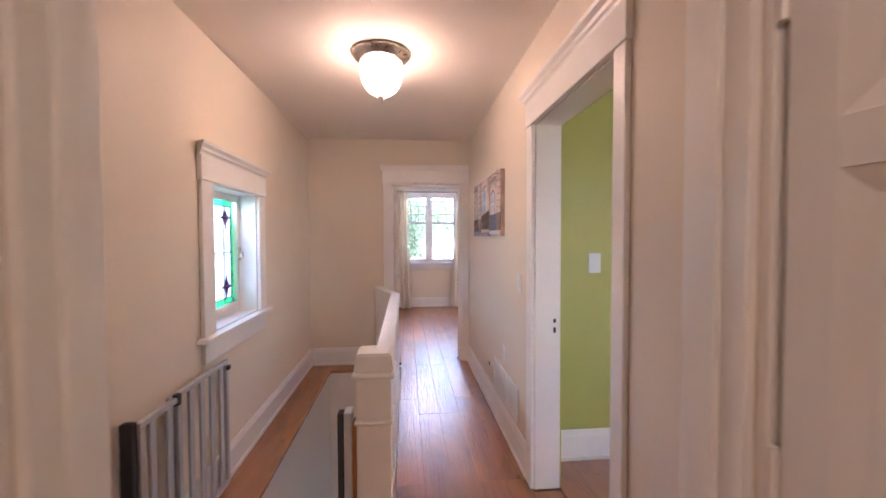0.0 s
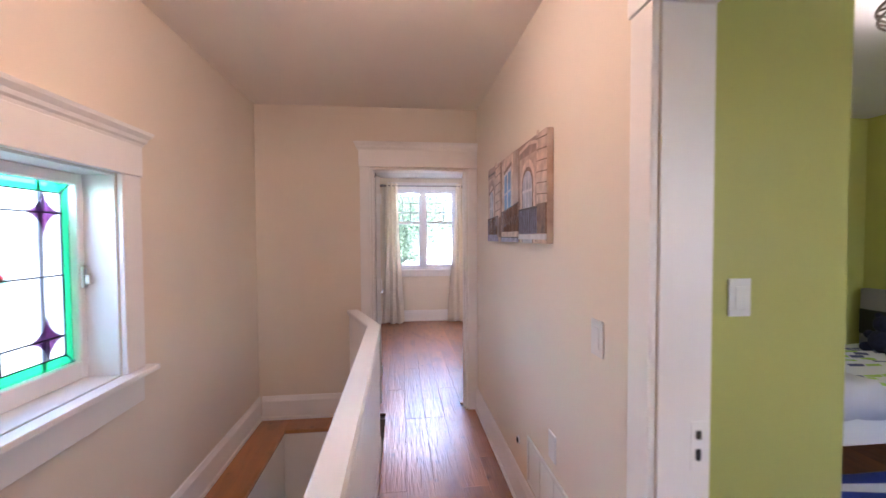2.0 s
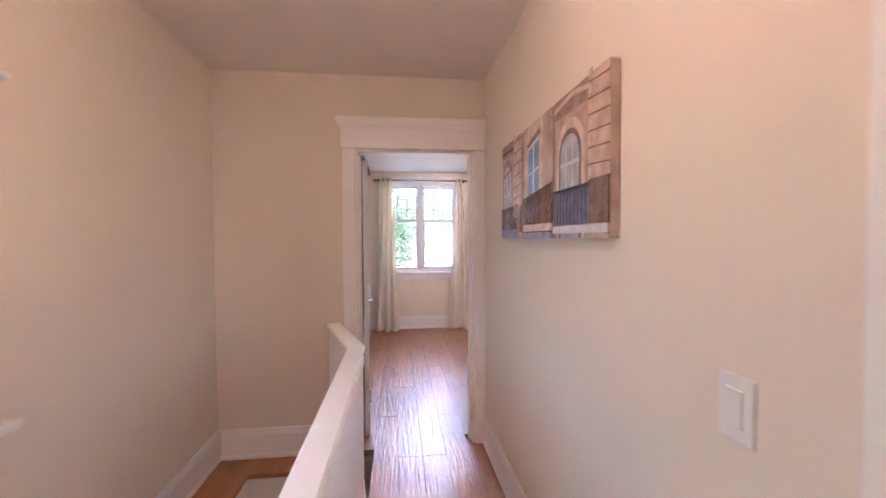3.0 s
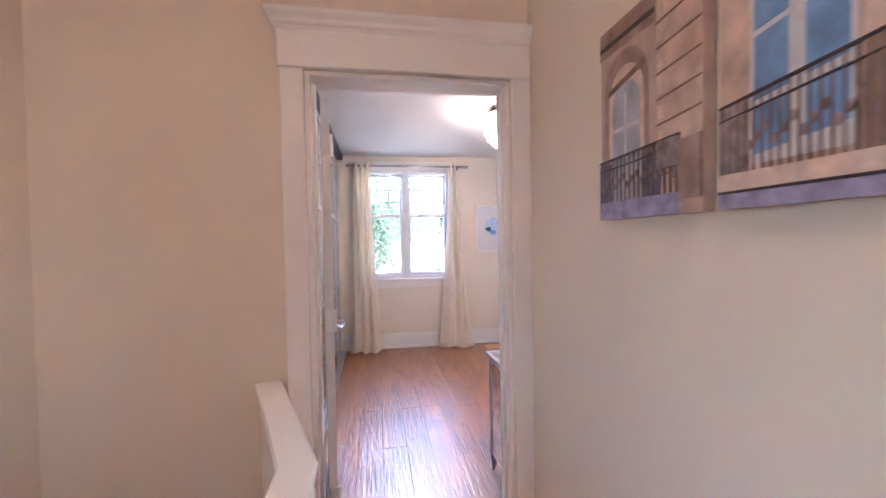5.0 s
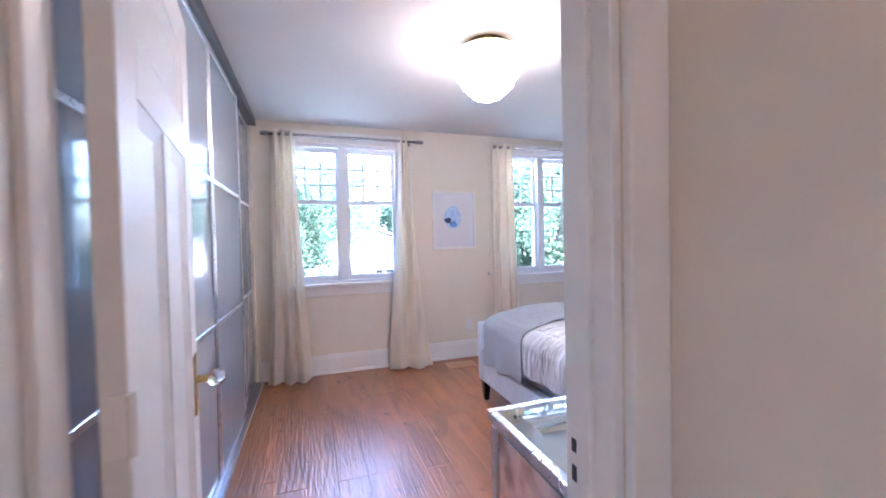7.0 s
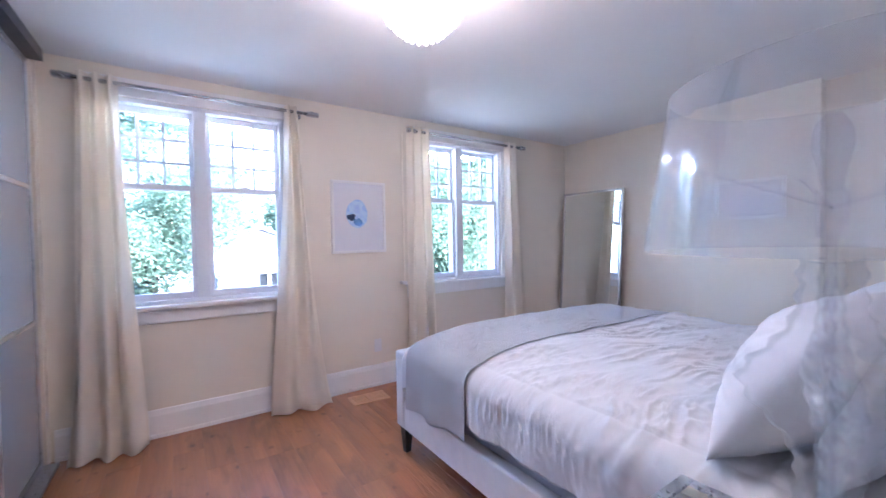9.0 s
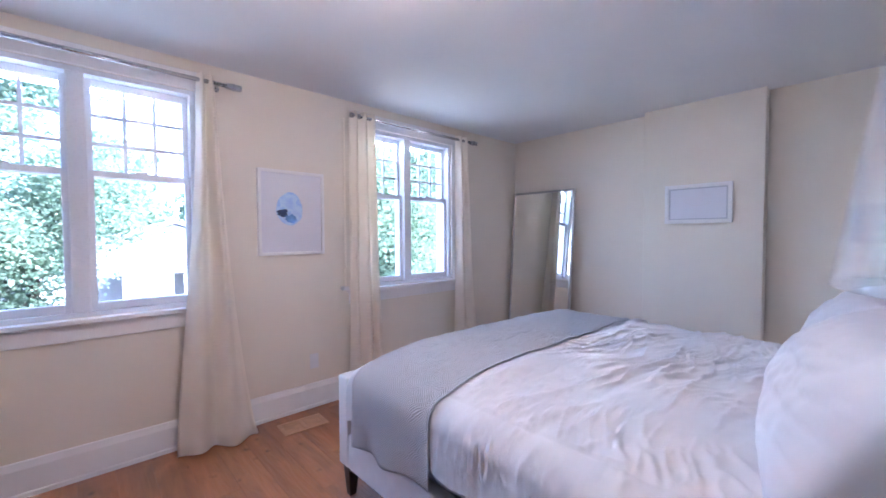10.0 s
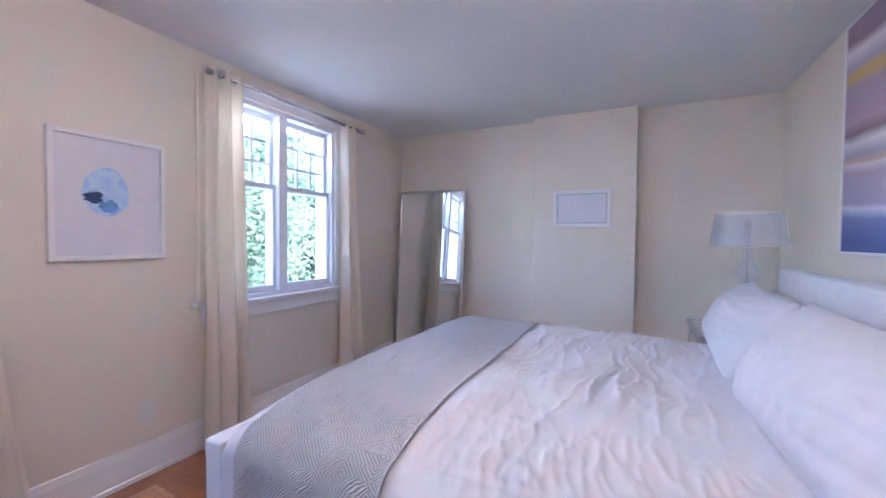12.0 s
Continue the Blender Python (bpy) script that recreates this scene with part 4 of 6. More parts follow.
def pillow(cx, y, z, w, h, t, lean, spin, seed, label):
    """A stuffed pillow standing on its long edge and leaning back."""
    bm = bmesh.new()
    nu, nv = 64, 46
    top, bot = [], []
    for side, store in ((1, top), (-1, bot)):
        for j in range(nv + 1):
            row = []
            for i in range(nu + 1):
                u, v = -1 + 2 * i / nu, -1 + 2 * j / nv
                edge = (max(0.0, 1 - abs(u) ** 2.1) * max(0.0, 1 - abs(v) ** 2.1)) ** 0.62
                pin = 1 - 0.06 * (1 - abs(v) ** 2) * abs(u) ** 4 - 0.05 * (abs(u * v) ** 6)
                pinv = 1 - 0.09 * (1 - abs(u) ** 2) * abs(v) ** 4
                x, yy = u * w / 2 * pin, v * h / 2 * pinv
                d = side * t / 2 * edge + 0.010 * noise.noise(Vector((u * 2 + seed, v * 2, side))) * edge
                d += 0.010 * (1 - abs(noise.noise(Vector((u * 2.4, v * 3.0 + u, seed + side))))) ** 6 * edge
                d += 0.006 * (1 - abs(noise.noise(Vector((u * 7.0 + v, v * 5.0, seed - side))))) ** 4 * edge
                row.append(bm.verts.new((x, yy, d)))
            store.append(row)
    for store in (top, bot):
        for j in range(nv):
            for i in range(nu):
                bm.faces.new((store[j][i], store[j][i + 1], store[j + 1][i + 1], store[j + 1][i]))
    bmesh.ops.remove_doubles(bm, verts=bm.verts[:], dist=0.0008)
    m = Matrix.Translation((cx, y, z)) @ Matrix.Rotation(radians(spin), 4, "Z") @ Matrix.Rotation(radians(lean), 4, "X") @ Matrix.Translation((0, h / 2, 0))
    bmesh.ops.transform(bm, matrix=m, verts=bm.verts[:])
    return tagged(mesh_object("pillow", bm, "pillow", True), label, "pillow", "bed pillows")


pillow(1.98, 5.165, 0.70, 0.94, 0.37, 0.20, 110, 1, 1, "plump white cotton pillow against the headboard")
pillow(3.02, 5.165, 0.70, 0.96, 0.37, 0.20, 110, -1, 2, "plump white cotton pillow against the headboard")
pillow(1.96, 5.385, 0.725, 1.04, 0.45, 0.32, 122, 3, 3, "plump white cotton pillow leaning on the one behind")
pillow(3.05, 5.375, 0.725, 1.06, 0.43, 0.30, 122, -4, 4, "plump white cotton pillow leaning on the one behind")

# ---- mirror, pictures ----
fm = thing("floor_mirror", (4.2, 7.75, 0), "tall leaning mirror in a thin grey metal frame", "mirror")
mt = Matrix.Translation((4.355, 7.735, 1.842)) @ Matrix.Rotation(radians(4.0), 4, "Y") @ Matrix.Rotation(radians(1.5), 4, "Z")
w2, hh = 0.39, 1.842
part("frame", boxes((-0.03, 0.0, -w2, -w2 + 0.022, -hh, 0), (-0.03, 0.0, w2 - 0.022, w2, -hh, 0), (-0.03, 0.0, -w2 + 0.022, w2 - 0.022, -0.022, 0), (-0.03, 0.0, -w2 + 0.022, w2 - 0.022, -hh, -hh + 0.022), bev=0.003, turn=mt), "nickel", fm)
part("mirror_glass", boxes((-0.018, -0.014, -w2 + 0.02, w2 - 0.02, -hh + 0.02, -0.02), turn=mt), "mirror", fm)
part("backing", boxes((-0.013, -0.004, -w2 + 0.02, w2 - 0.02, -hh + 0.02, -0.02), turn=mt), "carcass", fm)


def picture_art(name, kind):
    """Paint on paper or canvas, in the picture's own plane (UV 0 to 1)."""
    m, n, l, b = nodes(name)
    tc = n.new("ShaderNodeTexCoord")
    sep = n.new("ShaderNodeSeparateXYZ")
    l.new(tc.outputs["UV"], sep.inputs[0])
    nz = n.new("ShaderNodeTexNoise")
    nz.inputs["Scale"].default_value, nz.inputs["Detail"].default_value = (2.2 if kind == "globe" else 3.0), 5.0
    l.new(tc.outputs["UV"], nz.inputs[0])
    ramp = n.new("ShaderNodeValToRGB")
    cr = ramp.color_ramp
    if kind == "globe":
        stops = [(0.30, (0.42, 0.58, 0.90)), (0.50, (0.62, 0.78, 0.95)), (0.58, (0.40, 0.60, 0.92)), (0.75, (0.72, 0.82, 0.95))]
        l.new(nz.outputs[0], ramp.inputs[0])
    else:
        stops = [(0.0, (0.10, 0.13, 0.30)), (0.10, (0.20, 0.24, 0.45)), (0.145, (0.72, 0.70, 0.75)), (0.165, (0.42, 0.38, 0.50)), (0.30, (0.45, 0.38, 0.46)), (0.335, (0.72, 0.66, 0.64)),
                 (0.35, (0.55, 0.42, 0.30)), (0.38, (0.40, 0.36, 0.46)), (0.43, (0.76, 0.72, 0.72)), (0.47, (0.26, 0.18, 0.18)), (0.52, (0.48, 0.34, 0.40)), (0.66, (0.40, 0.32, 0.40)),
                 (0.72, (0.60, 0.42, 0.10)), (0.76, (0.42, 0.38, 0.48)), (0.83, (0.78, 0.74, 0.74)), (0.87, (0.30, 0.22, 0.26)), (1.0, (0.40, 0.33, 0.40))]
        skew = n.new("ShaderNodeMath")
        skew.operation = "MULTIPLY_ADD"
        l.new(sep.outputs[0], skew.inputs[0])
        skew.inputs[1].default_value = 0.10
        l.new(sep.outputs[1], skew.inputs[2])
        wob = n.new("ShaderNodeMath")
        wob.operation = "MULTIPLY_ADD"
        l.new(nz.outputs[0], wob.inputs[0])
        wob.inputs[1].default_value = 0.07
        l.new(skew.outputs[0], wob.inputs[2])
        sub = n.new("ShaderNodeMath")
        sub.operation = "SUBTRACT"
        l.new(wob.outputs[0], sub.inputs[0])
        sub.inputs[1].default_value = 0.085
        l.new(sub.outputs[0], ramp.inputs[0])
    cr.elements[0].position, cr.elements[0].color = stops[0][0], (*stops[0][1], 1)
    cr.elements[1].position, cr.elements[1].color = stops[-1][0], (*stops[-1][1], 1)
    for p, c in stops[1:-1]:
        e = cr.elements.new(p)
        e.color = (*c, 1)
    l.new(ramp.outputs[0], b.inputs["Base Color"])
    b.inputs["Roughness"].default_value = 0.6
    bump(n, l, nz.outputs[0], 0.2, 0.003, b)
    return m


M["globe"] = picture_art("blue_watercolour", "globe")
M["abstract"] = picture_art("banded_abstract_paint", "abstract")
M["navy"] = plain("navy_watercolour", (0.03, 0.05, 0.13), 0.7, vary=0.5, scale=25, bumps=0.02)
M["skyblue"] = plain("blue_watercolour_wash", (0.18, 0.36, 0.72), 0.7, vary=0.4, scale=18, bumps=0.02)


def framed(name, axis, plane, a0, a1, z0, z1, out, label, fw=0.022, mat="trim"):
    """A frame hung on a wall: rails, print and glazing gap. out: the side the picture faces, +1 or -1."""
    top = thing(name, ((a0 + a1) / 2, plane, z0) if axis == "y" else (plane, (a0 + a1) / 2, z0), label, "picture")

    def b4(u0, u1, d0, d1, w0, w1):
        p, q = sorted((plane + out * d0, plane + out * d1))
        return (u0, u1, p, q, w0, w1) if axis == "y" else (p, q, u0, u1, w0, w1)
    part("frame", boxes(b4(a0, a0 + fw, 0.001, 0.03, z0, z1), b4(a1 - fw, a1, 0.001, 0.03, z0, z1), b4(a0 + fw, a1 - fw, 0.001, 0.03, z0, z0 + fw), b4(a0 + fw, a1 - fw, 0.001, 0.03, z1 - fw, z1), bev=0.002), mat, top)
    part("print", boxes(b4(a0 + fw, a1 - fw, 0.002, 0.014, z0 + fw, z1 - fw)), "paper", top)
    return top, b4


def blot(cx, cz, rx, rz, y0, y1, seed, n=40, rough=0.12):
    bm = bmesh.new()
    fr, bk = [], []
    for i in range(n):
        a = 2 * math.pi * i / n
        k = 1 + rough * noise.noise(Vector((math.cos(a) * 1.6 + seed, math.sin(a) * 1.6, seed)))
        fr.append(bm.verts.new((cx + rx * k * math.cos(a), y0, cz + rz * k * math.sin(a))))
        bk.append(bm.verts.new((cx + rx * k * math.cos(a), y1, cz + rz * k * math.sin(a))))
    bm.faces.new(fr)
    for i in range(n):
        bm.faces.new((fr[i], fr[(i + 1) % n], bk[(i + 1) % n], bk[i]))
    uv = bm.loops.layers.uv.new("uv")
    for f in bm.faces:
        for lp in f.loops:
            lp[uv].uv = ((lp.vert.co.x - cx) / rx / 2 + 0.5, (lp.vert.co.z - cz) / rz / 2 + 0.5)
    return bm


pic, _ = framed("framed_print", "y", WIN_Y, 1.393, 1.888, 1.205, 1.828, -1, "white framed print of a round blue watercolour between the windows")
part("blue_disc", blot(1.622, 1.545, 0.098, 0.118, WIN_Y - 0.0155, WIN_Y - 0.0142, 1.0), "globe", pic, "pale blue painted disc")
part("dark_blot", blot(1.572, 1.515, 0.048, 0.024, WIN_Y - 0.0168, WIN_Y - 0.0157, 4.0, rough=0.7), "navy", pic, "dark navy paint stroke")
part("blue_blot", blot(1.630, 1.475, 0.046, 0.030, WIN_Y - 0.0168, WIN_Y - 0.0157, 7.0, rough=0.6), "skyblue", pic, "stronger blue paint stroke")
small, _ = framed("small_framed_print", "x", BREAST_X, 5.952, 6.44, 1.441, 1.77, -1, "small white framed sketch on the chimney breast", fw=0.030)
part("inner_line", boxes((BREAST_X - 0.018, BREAST_X - 0.0142, 5.984, 5.994, 1.473, 1.738), (BREAST_X - 0.018, BREAST_X - 0.0142, 6.398, 6.408, 1.473, 1.738), (BREAST_X - 0.018, BREAST_X - 0.0142, 5.994, 6.398, 1.473, 1.483), (BREAST_X - 0.018, BREAST_X - 0.0142, 5.994, 6.398, 1.728, 1.738)), "print_frame", small, "thin grey line along the frame's inner edge")
bm = bmesh.new()
for i in range(12):
    a0, a1 = math.pi * (1.15 + 0.7 * i / 12), math.pi * (1.15 + 0.7 * (i + 1) / 12)
    rod(bm, (BREAST_X - 0.0145, 6.19 + 0.10 * math.cos(a0), 1.64 + 0.05 * math.sin(a0)), (BREAST_X - 0.0145, 6.19 + 0.10 * math.cos(a1), 1.64 + 0.05 * math.sin(a1)), 0.0012, 5)
part("pencil_line", bm, "upholstery", small)

canvas = thing("abstract_painting", (2.6, BED_Y, 1.28), "large abstract canvas in mauve, navy and mustard bands above the bed", "painting")
bm = boxes((1.80, 3.30, BED_Y + 0.001, BED_Y + 0.04, 1.28, 2.40))
uv = bm.loops.layers.uv.new("uv")
for f in bm.faces:
    for lp in f.loops:
        lp[uv].uv = ((3.30 - lp.vert.co.x) / 1.5, (lp.vert.co.z - 1.28) / 1.12)
part("painted_canvas", bm, "abstract", canvas)
part("frame", boxes((3.302, 3.315, BED_Y + 0.001, BED_Y + 0.046, 1.265, 2.415), (1.785, 1.798, BED_Y + 0.001, BED_Y + 0.046, 1.265, 2.415), (1.798, 3.302, BED_Y + 0.001, BED_Y + 0.046, 1.265, 1.278), (1.798, 3.302, BED_Y + 0.001, BED_Y + 0.046, 2.402, 2.415), bev=0.002), "trim", canvas, "slim white floating frame")

# ---- bedroom ceiling light, register, outlet ----
bl = thing("bedroom_ceiling_light", (1.18, 6.28, BED_Z), "flush ceiling light with tiers of lit crystal drops", "ceiling light")
bcx, bcy = 1.18, 6.28
part("canopy", lathe([(0.001, 0), (0.12, 0), (0.12, -0.038), (0.165, -0.040), (0.172, -0.047), (0.165, -0.054), (0.001, -0.054)], 48, (bcx, bcy, BED_Z)), "brass", bl, "gold-toned metal rim", smooth=True)
part("diffuser", lathe([(0.155, -0.055), (0.164, -0.10), (0.14, -0.17), (0.09, -0.22), (0.001, -0.235)], 48, (bcx, bcy, BED_Z)), "lit_crystal", bl, smooth=True)
drop = bmesh.new()
bmesh.ops.create_cone(drop, cap_ends=True, segments=6, radius1=0.010, radius2=0.010, depth=0.10)
for v in drop.verts:
    if v.co.z < 0:
        v.co.x *= 0.55
        v.co.y *= 0.55
drop_me = bpy.data.meshes.new("crystal_drop")
drop.to_mesh(drop_me)
drop.free()
drop_me.materials.append(M["lit_crystal"])
for r, z, cnt in ((0.176, -0.106, 42), (0.178, -0.15, 42), (0.15, -0.20, 34), (0.115, -0.235, 26), (0.085, -0.262, 18), (0.04, -0.28, 9), (0.0, -0.295, 1)):
    for i in range(cnt):
        a = 2 * math.pi * (i + 0.5 * (cnt % 4 == 2)) / cnt
        d = new("crystal_drop", drop_me)
        d.parent = bl
        d.location = (r * math.cos(a), r * math.sin(a), z)

reg = thing("floor_register", (1.60, 7.93, 0), "wooden floor register let into the planks", "vent")
rm = Matrix.Translation((1.605, 7.935, 0)) @ Matrix.Rotation(radians(-3), 4, "Z")
part("frame", boxes((-0.155, 0.155, -0.095, -0.07, 0.0005, 0.006), (-0.155, 0.155, 0.07, 0.095, 0.0005, 0.006), (-0.155, -0.125, -0.07, 0.07, 0.0005, 0.006), (0.125, 0.155, -0.07, 0.07, 0.0005, 0.006), (-0.012, 0.012, -0.07, 0.07, 0.0005, 0.006), bev=0.001, turn=rm), "register", reg)
for k in range(-5, 6):
    for u0, u1 in ((-0.124, -0.013), (0.013, 0.124)):
        part("slat", boxes((u0, u1, k * 0.0125 - 0.0048, k * 0.0125 + 0.0048, 0.0005, 0.0045), turn=rm), "register", reg)
ot = thing("bedroom_outlet", (1.80, WIN_Y, 0.36), "white outlet plate low on the window wall", "outlet")
part("plate", boxes((1.765, 1.835, WIN_Y - 0.006, WIN_Y - 0.0005, 0.305, 0.42), bev=0.002), "plastic", ot)
part("socket", boxes((1.783, 1.817, WIN_Y - 0.009, WIN_Y - 0.0062, 0.322, 0.403), bev=0.002), "plastic", ot)

# ---- hall window with stained glass ----
M["g_green"] = glass("green_art_glass", (0.012, 0.30, 0.105), 0.15, 1.2)
M["g_clear"] = glass("clear_seedy_glass", (0.52, 0.56, 0.62), 0.2, 1.2)
M["g_purple"] = glass("purple_art_glass", (0.10, 0.025, 0.10), 0.1, 1.2)
M["g_red"] = glass("red_art_glass", (0.65, 0.02, 0.03), 0.1, 1.2)
M["g_aqua"] = glass("aqua_art_glass", (0.35, 0.80, 0.65), 0.1, 1.2)
hw = thing("window_hall", (HALL_L, 2.785, 0.9), "small stained glass window with green border in white craftsman casing", "window")
hw["kind"] = "structure"
y0, y1, z0, z1 = HW
t = 0.024
XG = -1.196
part("reveal", boxes((HALL_L - 0.215, HALL_L - 0.001, y0, y0 + 0.008, z0, z1), (HALL_L - 0.215, HALL_L - 0.001, y1 - 0.008, y1, z0, z1), (HALL_L - 0.215, HALL_L - 0.001, y0 + 0.008, y1 - 0.008, z1 - 0.008, z1)), "trim", hw)
for a, b in ((y0 - 0.12, y0), (y1, y1 + 0.115)):
    part("casing_leg", boxes((HALL_L + 0.001, HALL_L + t, a, b, z0, z1), bev=0.003), "trim", hw)
part("head_board", boxes((HALL_L + 0.001, HALL_L + t + 0.005, y0 - 0.128, y1 + 0.123, z1 + 0.001, z1 + 0.13), bev=0.003), "trim", hw)
cap = moulding(CROWN, (0, 0, 0), (1, 0, 0), (0, 1))
for v in cap.verts:
    p = v.co.copy()
    v.co = Vector((HALL_L + p.y + 0.002, (y0 - 0.12 - 0.045 * p.y / 0.056) if p.x < 0.5 else (y1 + 0.115 + 0.045 * p.y / 0.056), z1 + 0.13 + p.z))
part("cap_moulding", cap, "trim", hw)
part("stool", boxes((HALL_L + 0.001, HALL_L + 0.06, y0 - 0.16, y1 + 0.155, z0 - 0.026, z0 - 0.001), bev=0.005, seg=2), "trim", hw)
part("sill", boxes((HALL_L - 0.215, HALL_L, y0 + 0.001, y1 - 0.001, z0 - 0.024, z0 + 0.004), bev=0.002), "trim", hw)
part("apron", boxes((HALL_L + 0.001, HALL_L + 0.02, y0 - 0.115, y1 + 0.11, z0 - 0.145, z0 - 0.027), bev=0.003), "trim", hw)
gy0, gy1, gz0, gz1 = 2.512, 3.078, 0.974, 1.664
sash = part("sash", boxes((XG - 0.02, XG + 0.03, y0 + 0.009, gy0, z0 + 0.006, z1 - 0.009), (XG - 0.02, XG + 0.03, gy1, y1 - 0.007, z0 + 0.006, z1 - 0.009),
                          (XG - 0.02, XG + 0.03, gy0, gy1, z0 + 0.006, gz0), (XG - 0.02, XG + 0.03, gy0, gy1, gz1, z1 - 0.009), bev=0.004), "trim", hw)
part("latch", boxes((XG + 0.031, XG + 0.042, 3.083, 3.105, 1.26, 1.35), (XG + 0.042, XG + 0.062, 3.086, 3.102, 1.275, 1.315), bev=0.003), "nickel", sash)


def flat(poly, x, th=0.003):
    """A piece of glass cut to the (y, z) outline."""
    bm = bmesh.new()
    a = [bm.verts.new((x, y, z)) for y, z in poly]
    b = [bm.verts.new((x - th, y, z)) for y, z in poly]
    bm.faces.new(a)
    bm.faces.new(b[::-1])
    k = len(poly)
    for i in range(k):
        bm.faces.new((a[i], b[i], b[(i + 1) % k], a[(i + 1) % k]))
    return bm


def pane_piece(name, poly, x, mat, label=""):
    ob = part(name, flat(poly, x), mat, sash, label)
    ob.visible_shadow = False
    return ob


bw, lead_segs = 0.038, []
iy0, iy1, iz0, iz1 = gy0 + bw, gy1 - bw, gz0 + bw, gz1 - bw
ym = (gy0 + gy1) / 2
for poly in ([(gy0, gz1), (gy1, gz1), (iy1, iz1), (iy0, iz1)], [(gy0, gz0), (gy1, gz0), (iy1, iz0), (iy0, iz0)], [(gy0, gz0), (iy0, iz0), (iy0, iz1), (gy0, gz1)], [(gy1, gz0), (gy1, gz1), (iy1, iz1), (iy1, iz0)]):
    pane_piece("green_pane", poly, XG, "g_green", "green glass border piece")
sy0, sy1, sz0, sz1 = 2.626, 2.966, 1.089, 1.551
ycuts, zcuts = [iy0, sy0, ym, sy1, iy1], [iz0, sz0, 1.318, sz1, iz1]
for a, b in zip(ycuts, ycuts[1:]):
    for c, d in zip(zcuts, zcuts[1:]):
        pane_piece("clear_pane", [(a, c), (b, c), (b, d), (a, d)], XG, "g_clear")
for z in zcuts[1:-1]:
    lead_segs.append(((iy0, z), (iy1, z)))
for y in (sy0, ym, sy1):
    lead_segs += [((y, iz0), (y, sz0)), ((y, sz1), (y, iz1))]
lead_segs += [((sy0, sz0), (sy0, sz1)), ((sy1, sz0), (sy1, sz1)), ((ym, sz0), (ym, sz1))]
lead_segs += [((iy0, iz0), (iy1, iz0)), ((iy0, iz1), (iy1, iz1)), ((iy0, iz0), (iy0, iz1)), ((iy1, iz0), (iy1, iz1)), ((gy0, gz1), (iy0, iz1)), ((gy1, gz1), (iy1, iz1)), ((gy0, gz0), (iy0, iz0)), ((gy1, gz0), (iy1, iz0))]
for sy in (sy0, sy1):
    for sz in (sz0, sz1):
        star = []
        for i in range(32):
            a = 2 * math.pi * i / 32
            r = 0.074 / (abs(math.cos(a)) ** 0.62 + abs(math.sin(a)) ** 0.62) ** (1 / 0.62)
            star.append((sy + r * math.cos(a), sz + 1.1 * r * math.sin(a)))
        pane_piece("star_pane", star, XG + 0.0042, "g_purple", "purple four-pointed star piece")
disc = [(ym + 0.034 * math.cos(2 * math.pi * i / 24), 1.302 + 0.034 * math.sin(2 * math.pi * i / 24)) for i in range(24)]
pane_piece("aqua_pane", disc, XG + 0.0042, "g_aqua", "round aqua piece")
pane_piece("red_pane", [(ym, 1.352), (ym + 0.018, 1.328), (ym, 1.304), (ym - 0.018, 1.328)], XG + 0.0083, "g_red", "red diamond piece")
bm = bmesh.new()
for (a, b), (c, d) in lead_segs:
    thin = abs(a - c) < 1e-6 and sz0 - 0.001 <= min(b, d) and max(b, d) <= sz1 + 0.001
    (None if thin else rod(bm, (XG + 0.002, a, b), (XG + 0.002, c, d), 0.0032, 6))
part("lead_cames", bm, "lead", sash)
for y in (sy0, ym, sy1):
    part("support_bar", boxes((XG - 0.016, XG - 0.010, y - 0.007, y + 0.007, gz0, gz1)), "gate", sash, "grey outer bar behind the glass")

# ---- stair guard ----
guard = thing("stair_guard", (-0.12, 2.9, 0), "white beadboard guard wall with moulded handrail cap", "railing")
gx0, gx1, gy_a, gy_b = -0.140, -0.058, 1.74, 4.03
GZ = 0.868
part("body", boxes((gx0 + 0.018, gx1 - 0.018, gy_a, gy_b, 0.001, GZ - 0.045)), "trim", guard)
for k in range(int((gy_b - gy_a) / 0.041)):
    for xa in (gx0 + 0.006, gx1 - 0.017):
        ya = gy_a + 0.002 + k * 0.041
        part("bead_board", boxes((xa, xa + 0.011, ya, ya + 0.036, 0.12, GZ - 0.09), bev=0.003), "trim", guard)
for xa in (gx0 + 0.001, gx1 - 0.014):
    part("bottom_rail", boxes((xa, xa + 0.013, gy_a, gy_b, 0.001, 0.12), bev=0.004), "trim", guard)
    part("top_rail", boxes((xa, xa + 0.013, gy_a, gy_b, GZ - 0.09, GZ - 0.045), bev=0.004), "trim", guard)
CAP = [(-0.046, -0.008), (-0.043, -0.024), (-0.036, -0.044), (0.036, -0.044), (0.043, -0.024), (0.046, -0.008), (0.039, 0.0), (-0.039, 0.0)]


